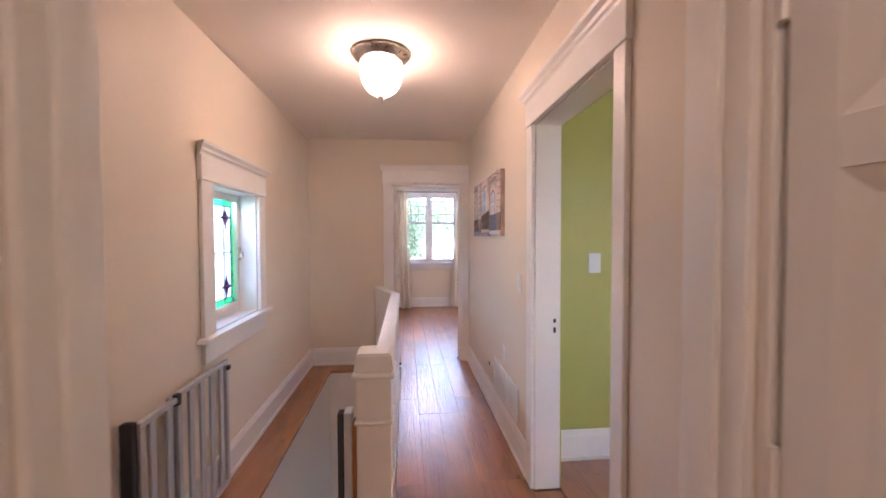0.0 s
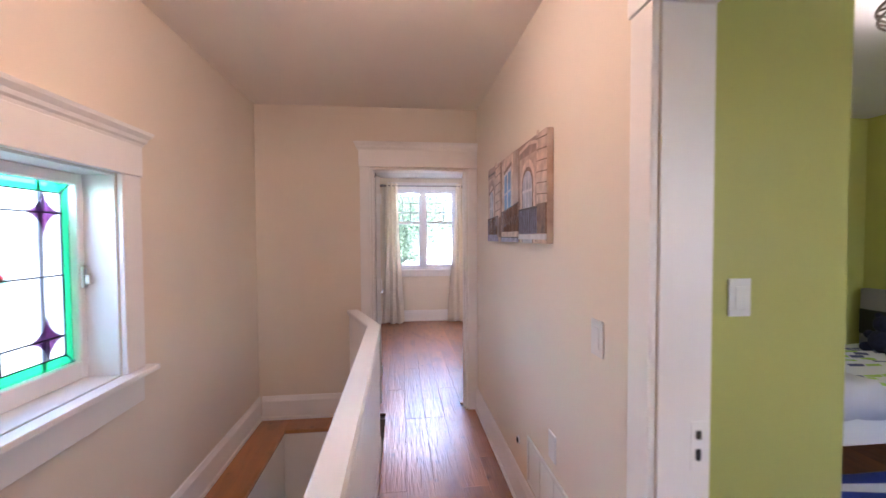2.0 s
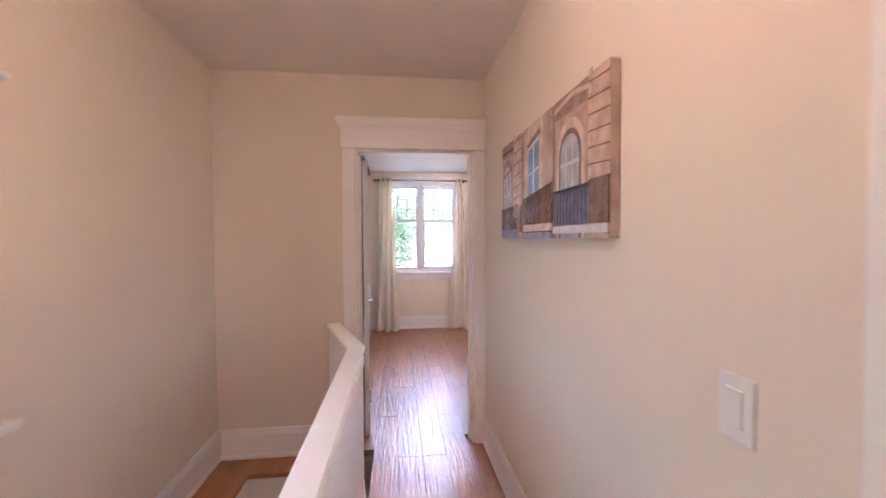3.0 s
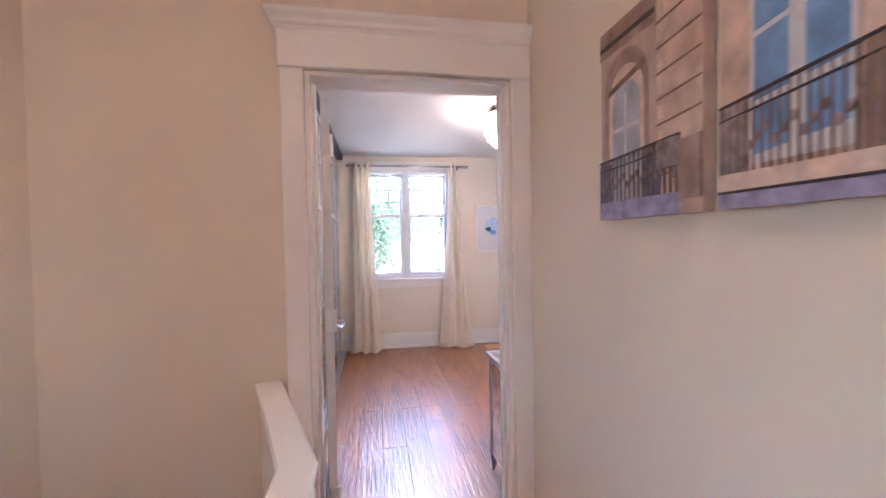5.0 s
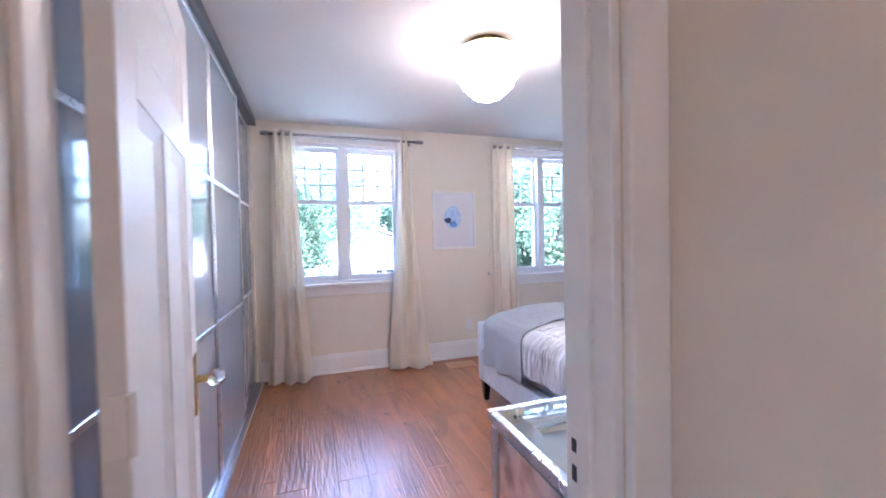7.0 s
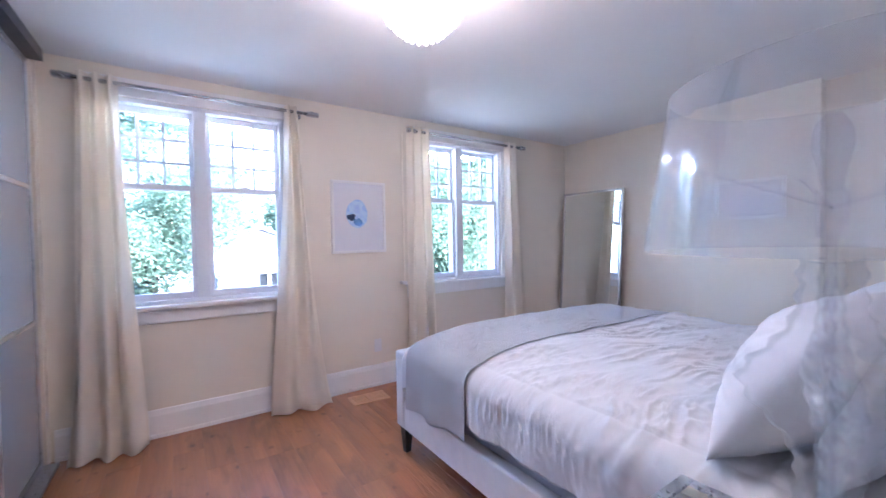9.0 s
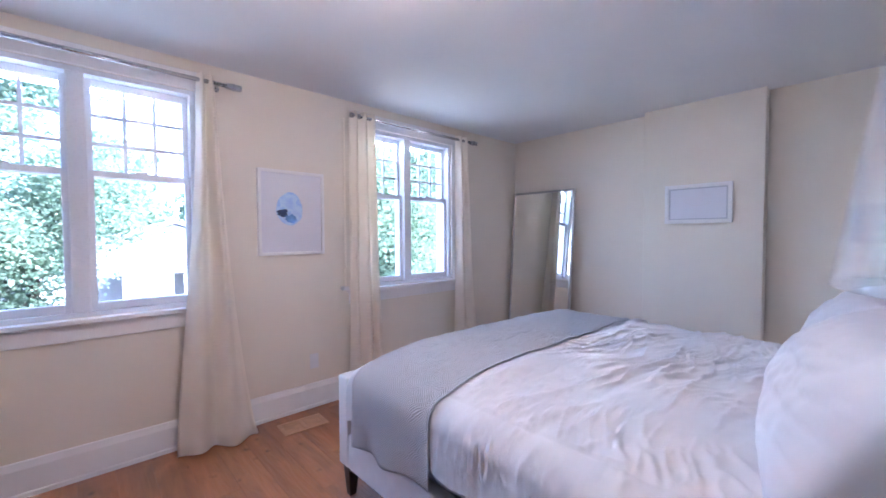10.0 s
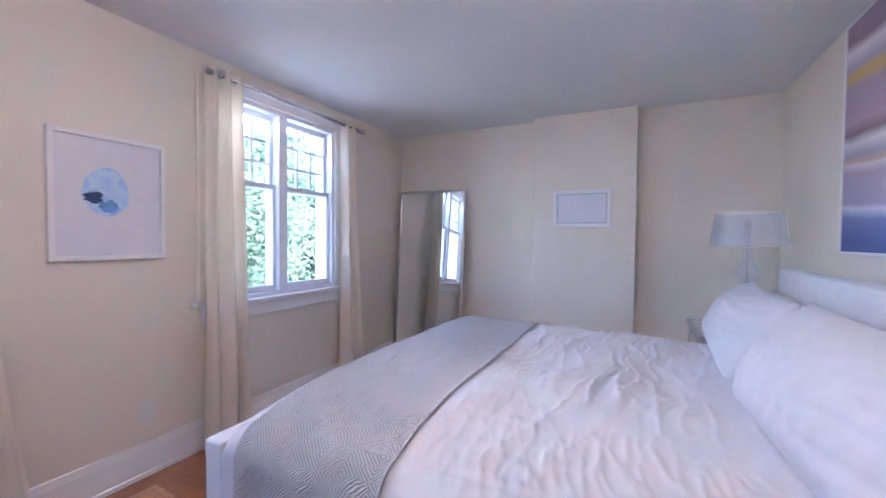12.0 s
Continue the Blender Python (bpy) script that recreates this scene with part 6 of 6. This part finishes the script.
def quilt_material():
    """White cotton with scattered navy and lime lozenges."""
    m, n, l, b = nodes("lozenge_cotton")
    tc = n.new("ShaderNodeTexCoord")
    mp = n.new("ShaderNodeMapping")
    mp.inputs["Rotation"].default_value, mp.inputs["Scale"].default_value = (0, 0, 0.35), (5.2, 9.5, 1)
    l.new(tc.outputs["Object"], mp.inputs[0])
    br = n.new("ShaderNodeTexBrick")
    br.inputs["Color1"].default_value, br.inputs["Color2"].default_value, br.inputs["Mortar"].default_value = (0, 0, 0, 1), (1, 1, 1, 1), (0.5, 0.5, 0.5, 1)
    br.inputs["Scale"].default_value, br.inputs["Mortar Size"].default_value = 1.0, 0.03
    br.inputs["Brick Width"].default_value, br.inputs["Row Height"].default_value = 0.6, 0.5
    l.new(mp.outputs[0], br.inputs[0])
    ramp = n.new("ShaderNodeValToRGB")
    ramp.color_ramp.interpolation = "CONSTANT"
    ramp.color_ramp.elements[0].color = (0.10, 0.11, 0.26, 1)
    ramp.color_ramp.elements[1].position, ramp.color_ramp.elements[1].color = 0.82, (0.40, 0.60, 0.14, 1)
    e = ramp.color_ramp.elements.new(0.22)
    e.color = (0.78, 0.79, 0.84, 1)
    l.new(br.outputs[0], ramp.inputs[0])
    l.new(ramp.outputs[0], b.inputs["Base Color"])
    b.inputs["Roughness"].default_value = 0.85
    return m


def soft_slab(x0, x1, y0, y1, z0, z1, seed, n=36, amp=0.012):
    """A cover lying on a mattress, with hanging rumpled edges."""
    bm = bmesh.new()
    g = []
    for j in range(n + 1):
        row = []
        for i in range(n + 1):
            u, v = i / n, j / n
            x, y = x0 + (x1 - x0) * u, y0 + (y1 - y0) * v
            e = min(u * (x1 - x0), (1 - u) * (x1 - x0), v * (y1 - y0), (1 - v) * (y1 - y0))
            z = z0 + (z1 - z0) * min(1.0, (e / 0.07)) ** 0.5
            z += amp * noise.noise(Vector((x * 5, y * 5, seed))) + amp * 0.8 * (1 - abs(noise.noise(Vector((x * 3, y * 8, seed))))) ** 5
            row.append(bm.verts.new((x, y, z)))
        g.append(row)
    for j in range(n):
        for i in range(n):
            bm.faces.new((g[j][i], g[j][i + 1], g[j + 1][i + 1], g[j + 1][i]))
    return bm


M["quilt"] = quilt_material()
M["kid_grey"] = plain("dove_grey_fleece", (0.62, 0.60, 0.64), 0.9, vary=0.05, bumps=0.3, fine=200)
q = tagged(mesh_object("child_quilt", soft_slab(2.50, 4.12, 3.425, 4.43, 0.395, 0.52, 1.0), "quilt", True), "white cotton quilt with navy and lime lozenges", "quilt")
sol = q.modifiers.new("thickness", "SOLIDIFY")
sol.thickness = 0.02
q = tagged(mesh_object("child_blanket", soft_slab(2.42, 3.02, 3.385, 4.44, 0.37, 0.555, 5.0, amp=0.022), "kid_grey", True), "dove grey blanket spread across the bed foot", "blanket")
sol = q.modifiers.new("thickness", "SOLIDIFY")
sol.thickness = 0.015
M["plush_navy"] = plain("navy_plush", (0.015, 0.018, 0.05), 0.95, vary=0.3, scale=40, bumps=0.6, fine=120, dist=0.006)
M["plush_green"] = plain("lime_plush", (0.20, 0.42, 0.04), 0.95, vary=0.3, scale=40, bumps=0.6, fine=120, dist=0.006)
M["cream_plush"] = plain("cream_plush", (0.70, 0.68, 0.50), 0.95, vary=0.1, bumps=0.5, fine=120, dist=0.005)


def plush(x, y, z, s, mat, label, band=None):
    bm = bmesh.new()
    for dx, dy, dz, r in ((0, 0, 0.10, 0.095), (0, 0, 0.235, 0.07), (-0.05, -0.085, 0.04, 0.042), (-0.05, 0.085, 0.04, 0.042), (-0.02, -0.09, 0.14, 0.034), (-0.02, 0.09, 0.14, 0.034), (0, -0.045, 0.30, 0.024), (0, 0.045, 0.30, 0.024)):
        bmesh.ops.create_icosphere(bm, subdivisions=3, radius=r * s, matrix=Matrix.Translation((x + dx * s, y + dy * s, z + dz * s)))
    tagged(mesh_object("plush_toy", bm, mat, True), label, "toy", "plush toys")


plush(3.86, 4.08, 0.51, 1.0, "plush_navy", "navy plush toy sitting on the child's bed")
plush(3.80, 3.80, 0.51, 0.75, "plush_green", "lime green plush toy sitting on the child's bed")
pillow_k = pillow(4.06, 3.80, 0.55, 0.30, 0.36, 0.10, 100, -90, 9, "cream cushion propped on the child's headboard")

for nm, (bx, bz, bw2, bh2) in {"letter_b": (3.62, 1.28, 0.26, 0.60)}.items():
    fc = bpy.data.curves.new("letter_b", "FONT")
    fc.body, fc.extrude, fc.bevel_depth, fc.size = "B", 0.010, 0.002, 0.55
    tmp = bpy.data.objects.new("letter_shape", fc)
    scene.collection.objects.link(tmp)
    bpy.context.view_layer.update()
    me = bpy.data.meshes.new_from_object(tmp.evaluated_get(bpy.context.evaluated_depsgraph_get()))
    bpy.data.objects.remove(tmp)
    co = np.array([v.co[:] for v in me.vertices])
    lo, hi = co.min(0), co.max(0)
    for v in me.vertices:
        v.co = Vector((bx + (v.co.x - lo[0]) / (hi[0] - lo[0]) * bw2, GREEN_Y - 0.002 - (v.co.z - lo[2]), bz + (v.co.y - lo[1]) / (hi[1] - lo[1]) * bh2))
    me.materials.clear()
    me.materials.append(M["black"])
    tagged(new("wall_letter", me), "black wooden letter B on the lime wall", "letter")
kp, _ = framed("child_picture", "x", GREEN_X, 3.45, 4.14, 1.33, 1.98, -1, "white framed picture of a blue splash above the child's bed")
bm = bmesh.new()
for dx, dz, r in ((3.86, 1.74, 0.08), (3.76, 1.70, 0.10), (3.95, 1.76, 0.045), (3.66, 1.62, 0.07)):
    bmesh.ops.create_circle(bm, cap_ends=True, segments=24, radius=r, matrix=Matrix.Translation((GREEN_X - 0.016 - 0.0004 * r * 10, dx, dz)) @ Matrix.Rotation(math.pi / 2, 4, "Y"))
part("blue_splash", bm, "skyblue", kp, "bright blue painted splash")

rug = thing("rug", (2.95, 2.65, 0), "navy and white striped chevron rug on the plank floor", "rug")
M["rug_white"] = plain("white_rug_pile", (0.74, 0.75, 0.82), 0.95, vary=0.06, bumps=0.6, fine=220, dist=0.004)
M["rug_navy"] = plain("navy_rug_pile", (0.035, 0.06, 0.33), 0.95, vary=0.15, bumps=0.6, fine=220, dist=0.004)
part("base", boxes((1.85, 4.0, 1.85, 3.46, 0.0005, 0.012), bev=0.003), "rug_white", rug)
for k in range(9):
    c = 1.93 + k * 0.20
    for s0, s1, sl in ((1.85, 2.92, -0.18), (2.92, 4.0, 0.18)):
        bm = bmesh.new()
        vs = []
        for x, off in ((s0, 0), (s1, sl)) if sl < 0 else ((s0, -sl), (s1, 0)):
            for w in (0.0, 0.10):
                vs.append((x, min(3.458, max(1.852, c + off + w))))
        if abs(vs[0][1] - vs[1][1]) < 0.01 and abs(vs[2][1] - vs[3][1]) < 0.01:
            bm.free()
            continue
        a = [bm.verts.new((vs[i][0], vs[i][1], 0.0155)) for i in (0, 2, 3, 1)]
        bb = [bm.verts.new((vs[i][0], vs[i][1], 0.0115)) for i in (0, 2, 3, 1)]
        bm.faces.new(a)
        for i in range(4):
            bm.faces.new((a[i], a[(i + 1) % 4], bb[(i + 1) % 4], bb[i]))
        part("stripe", bm, "rug_navy", rug, "navy stripe")

cl = thing("child_ceiling_light", (2.35, 2.75, HALL_Z), "caged bronze ceiling light with bare bulbs, lit", "ceiling light")
ccx, ccy = 2.35, 2.75
part("canopy", lathe([(0.001, 0), (0.09, 0), (0.095, -0.02), (0.001, -0.025)], 32, (ccx, ccy, HALL_Z)), "bronze", cl, smooth=True)
rnd = random.Random(4)
for r, z in ((0.27, -0.07), (0.265, -0.11), (0.20, -0.19)):
    bm = bmesh.new()
    for i in range(40):
        a, b = 2 * math.pi * i / 40, 2 * math.pi * (i + 1) / 40
        rod(bm, (ccx + r * math.cos(a), ccy + r * math.sin(a), HALL_Z + z), (ccx + r * math.cos(b), ccy + r * math.sin(b), HALL_Z + z), 0.006, 6)
    part("hoop", bm, "bronze", cl)
for i in range(16):
    a = 2 * math.pi * i / 16
    b = a + rnd.choice((-0.75, 0.75)) + rnd.uniform(-0.2, 0.2)
    bm = bmesh.new()
    p, q2 = (ccx + 0.27 * math.cos(a), ccy + 0.27 * math.sin(a), HALL_Z - 0.09), (ccx + 0.16 * math.cos(b), ccy + 0.16 * math.sin(b), HALL_Z - 0.205)
    rod(bm, p, q2, 0.005, 6)
    part("strut", bm, "bronze", cl)
for i in range(4):
    a = math.pi / 4 + i * math.pi / 2
    bm = bmesh.new()
    rod(bm, (ccx, ccy, HALL_Z - 0.03), (ccx + 0.27 * math.cos(a), ccy + 0.27 * math.sin(a), HALL_Z - 0.07), 0.006, 6)
    part("arm", bm, "bronze", cl)
for i in range(3):
    a = 0.6 + 2.094 * i
    bm = bmesh.new()
    bmesh.ops.create_uvsphere(bm, u_segments=16, v_segments=10, radius=0.035, matrix=Matrix.Translation((ccx + 0.10 * math.cos(a), ccy + 0.10 * math.sin(a), HALL_Z - 0.11)))
    part("bulb", bm, "lit_bulb", cl, "glowing warm bulb", smooth=True)

# ---- outdoors ----
M["lawn"] = plain("lawn", (0.165, 0.18, 0.15), 0.9, vary=0.35, scale=0.6, bumps=0.4, fine=14, dist=0.04)
structure("ground", boxes((-400, 400, -400, 400, GROUND - 1, GROUND)), "lawn", "green lawn around the house", "ground")
M["asphalt"] = plain("asphalt", (0.06, 0.06, 0.06), 0.85, vary=0.15, bumps=0.3, fine=40, dist=0.01)
structure("road", boxes((-60, 60, 21, 27, GROUND, GROUND + 0.02)), "asphalt", "grey street in front of the house", "road")


def leaf_material(name, a, b2):
    m, n, l, b = nodes(name)
    g = n.new("ShaderNodeNewGeometry")
    ramp = n.new("ShaderNodeValToRGB")
    ramp.color_ramp.elements[0].color, ramp.color_ramp.elements[1].color = (*a, 1), (*b2, 1)
    l.new(g.outputs["Random Per Island"], ramp.inputs[0])
    l.new(ramp.outputs[0], b.inputs["Base Color"])
    b.inputs["Roughness"].default_value = 0.85
    tr = n.new("ShaderNodeBsdfTranslucent")
    l.new(ramp.outputs[0], tr.inputs[0])
    mix = n.new("ShaderNodeMixShader")
    mix.inputs[0].default_value = 0.58
    l.new(b.outputs[0], mix.inputs[1])
    l.new(tr.outputs[0], mix.inputs[2])
    l.new(mix.outputs[0], n["Material Output"].inputs[0])
    return m


M["leaf"] = leaf_material("maple_leaf", (0.085, 0.135, 0.09), (0.17, 0.235, 0.16))
M["bark"] = plain("bark", (0.10, 0.075, 0.055), 0.9, vary=0.35, scale=5, bumps=0.8, fine=18, dist=0.03)


def tree(x, y, h, r, seed, count, label, low=0.3, leaf=0.16):
    """A tapered trunk with limbs and a crown of many leaves in uneven clumps."""
    rnd = random.Random(seed)
    t = thing("tree", (x, y, GROUND), label, "tree", "street trees")
    bm = bmesh.new()
    tips = []

    def limb(p, d, length, rad, depth):
        e = p + d * length
        q = d.to_track_quat("Z", "Y").to_matrix().to_4x4()
        bmesh.ops.create_cone(bm, cap_ends=False, segments=8, radius1=rad, radius2=rad * 0.68, depth=length, matrix=Matrix.Translation((p + e) / 2) @ q)
        if depth == 0:
            tips.append(e)
            return
        for _ in range(3):
            nd = (d + Vector((rnd.uniform(-0.8, 0.8), rnd.uniform(-0.8, 0.8), rnd.uniform(-0.15, 0.5)))).normalized()
            limb(e, nd, length * rnd.uniform(0.6, 0.85), rad * 0.6, depth - 1)
        tips.append(e)
    limb(Vector((x, y, GROUND)), Vector((0, 0, 1)), h * low, 0.03 * h, 3)
    part("trunk", bm, "bark", t)
    verts, faces = [], []
    centre = Vector((x, y, GROUND + h * 0.62))
    clumps = []
    for p in tips:
        d = p - centre
        clumps.append(centre + Vector((d.x, d.y, d.z * 1.1)) * min(1.0, r / max(0.1, d.length)))
    for _ in range(30):
        v = Vector((rnd.gauss(0, 1), rnd.gauss(0, 1), rnd.gauss(0, 1))).normalized()
        clumps.append(centre + Vector((v.x * r, v.y * r, v.z * h * 0.40)) * rnd.uniform(0.45, 1.0))
    for i in range(count):
        c = rnd.choice(clumps)
        p = c + Vector((rnd.gauss(0, 0.42), rnd.gauss(0, 0.42), rnd.gauss(0, 0.34))) * r * 0.33
        a, bb = Vector((rnd.gauss(0, 1), rnd.gauss(0, 1), rnd.gauss(0, 0.6))).normalized(), Vector((rnd.gauss(0, 1), rnd.gauss(0, 1), rnd.gauss(0, 1))).normalized()
        s = leaf * rnd.uniform(0.6, 1.3)
        k = len(verts)
        side = a.cross(bb).normalized() * s * 0.42
        verts += [p, p + a * s * 0.45 + side, p + a * s, p + a * s * 0.45 - side]
        faces.append((k, k + 1, k + 2, k + 3))
    me = bpy.data.meshes.new("crown")
    me.from_pydata([tuple(v) for v in verts], [], faces)
    me.materials.append(M["leaf"])
    cr = new("crown", me)
    cr.parent, cr.matrix_parent_inverse = t, Matrix.Translation((-x, -y, -GROUND))
    cr["label"] = "uneven crown of green leaves"
    return t


tree(-0.9, 17.0, 9.0, 2.5, 1, 95000, "leafy green maple near the first window", low=0.22, leaf=0.082)
tree(7.8, 16.5, 9.5, 3.4, 2, 105000, "leafy green maple near the second window", low=0.20, leaf=0.105)
tree(12.5, 19.0, 9.0, 3.6, 3, 44000, "leafy green street tree", low=0.22, leaf=0.22)
tree(2.5, 46.0, 12.0, 5.0, 5, 9000, "tall green tree behind the neighbouring house", low=0.25, leaf=0.4)
tree(-8.0, 44.0, 13.0, 5.5, 6, 9000, "tall green tree across the street", low=0.25, leaf=0.4)
tree(11.0, 48.0, 13.0, 5.5, 7, 9000, "tall green tree across the street", low=0.25, leaf=0.4)
tree(-9.0, 4.5, 8.0, 3.0, 9, 5000, "green garden tree beside the hall window", low=0.3, leaf=0.2)

M["siding"] = plain("white_siding", (0.60, 0.60, 0.60), 0.6, vary=0.05, bumps=0.1)
M["shingle"] = plain("grey_shingle", (0.12, 0.12, 0.13), 0.85, vary=0.2, scale=3, bumps=0.5, fine=10, dist=0.02)
M["brick"] = plain("red_brick", (0.30, 0.11, 0.08), 0.8, vary=0.3, scale=4, bumps=0.4, fine=20, dist=0.02)
house = thing("neighbour_house", (4.5, 34, GROUND), "white gabled bungalow with grey roof across the street", "house")
hx0, hx1, hy0, hy1, ez, rz2 = -1.0, 9.5, 30.5, 38.0, 0.15, 2.0
part("wall", boxes((hx0, hx1, hy0, hy1, GROUND, ez)), "siding", house)
part("brick_base", boxes((hx0 - 0.03, hx1 + 0.03, hy0 - 0.04, hy0, GROUND, GROUND + 1.1)), "brick", house)
bm = bmesh.new()
xm2 = (hx0 + hx1) / 2
gf = [bm.verts.new(p) for p in ((hx0, hy0 - 0.02, ez), (hx1, hy0 - 0.02, ez), (xm2, hy0 - 0.02, rz2))]
gb = [bm.verts.new(p) for p in ((hx0, hy0 + 0.1, ez), (hx1, hy0 + 0.1, ez), (xm2, hy0 + 0.1, rz2))]
bm.faces.new(gf)
bm.faces.new(gb[::-1])
for i in range(3):
    bm.faces.new((gf[i], gf[(i + 1) % 3], gb[(i + 1) % 3], gb[i]))
part("gable", bm, "siding", house)
bm = bmesh.new()
for sg, xe in ((-1, hx0 - 0.5), (1, hx1 + 0.5)):
    dz = (rz2 - ez) / (xm2 - hx0) * 0.5
    pts = [(xe, hy0 - 0.5, ez - dz), (xm2, hy0 - 0.5, rz2 + 0.05), (xm2, hy1 + 0.5, rz2 + 0.05), (xe, hy1 + 0.5, ez - dz)]
    a = [bm.verts.new(p) for p in pts]
    b3 = [bm.verts.new((p[0], p[1], p[2] + 0.16)) for p in pts]
    bm.faces.new(a)
    bm.faces.new(b3[::-1])
    for i in range(4):
        bm.faces.new((a[i], a[(i + 1) % 4], b3[(i + 1) % 4], b3[i]))
part("roof", bm, "shingle", house)
for wx in (0.6, 4.2, 7.6):
    w = part("window", boxes((wx - 0.08, wx + 1.58, hy0 - 0.06, hy0 - 0.005, -1.95, -0.55), bev=0.01), "vinyl", house)
    part("glass", boxes((wx, wx + 1.5, hy0 - 0.08, hy0 - 0.061, -1.87, -0.63)), "track", w)
part("porch_roof", boxes((1.8, 9.4, hy0 - 2.2, hy0 - 0.03, -0.45, -0.25), bev=0.02), "shingle", house)
for px in (2.0, 4.4, 6.8, 9.2):
    part("porch_post", boxes((px - 0.08, px + 0.08, hy0 - 2.1, hy0 - 1.94, GROUND, -0.451), bev=0.01), "siding", house)

# ---- plank floors ----
plank_mesh = {}


def plank(parent, x, y, w, length):
    key = (round(w, 3), round(length, 2))
    if key not in plank_mesh:
        bm = boxes((-w / 2 + 0.0002, w / 2 - 0.0002, 0.0002, key[1] - 0.0002, -0.013, 0.0))
        for v in bm.verts:
            if v.co.z > -0.005:
                v.co.z = 0.0
        top_edges = [e for e in bm.edges if all(v.co.z > -0.005 for v in e.verts)]
        bmesh.ops.bevel(bm, geom=top_edges, offset=0.0012, segments=1, affect="EDGES")
        me = bpy.data.meshes.new("plank")
        bm.to_mesh(me)
        bm.free()
        me.materials.append(M["plank"])
        plank_mesh[key] = me
    ob = new("plank", plank_mesh[key])
    ob.location = (x, y, 0)
    ob.parent = parent


def lay(parent, x0, x1, y0, y1, seed, w=0.16):
    rnd = random.Random(seed)
    x = x0
    while x < x1 - 0.01:
        ww = min(w, x1 - x)
        y = y0 - rnd.choice((0.0, 0.3, 0.6, 0.9))
        while y < y1 - 0.01:
            length = rnd.choice((1.2, 1.5, 1.8))
            a, b = max(y, y0), min(y + length, y1)
            if b - a > 0.02:
                plank(parent, x + ww / 2, a, ww, b - a)
            y += length
        x += ww


lay(floor_bed, -0.055, 0.585, 0.92, WIN_Y, 1)
lay(floor_hall, 0.585, 0.71, 0.92, DOOR_Y + 0.06, 6)
lay(floor_hall, 0.71, 0.86, 1.49, 2.30, 7)
lay(floor_hall, -1.2, 1.3, -2.0, 0.79, 2)
lay(floor_hall, -0.5, 0.55, 0.79, 0.92, 9)
lay(floor_hall, -1.03, -0.055, 0.92, 1.60, 5)
lay(floor_bed, -0.455, -0.055, BED_Y - 0.13, WIN_Y, 3)
lay(floor_bed, 0.585, EAST_X, BED_Y, WIN_Y, 8)
lay(floor_child, 0.87, GREEN_X, -0.6, GREEN_Y, 4)
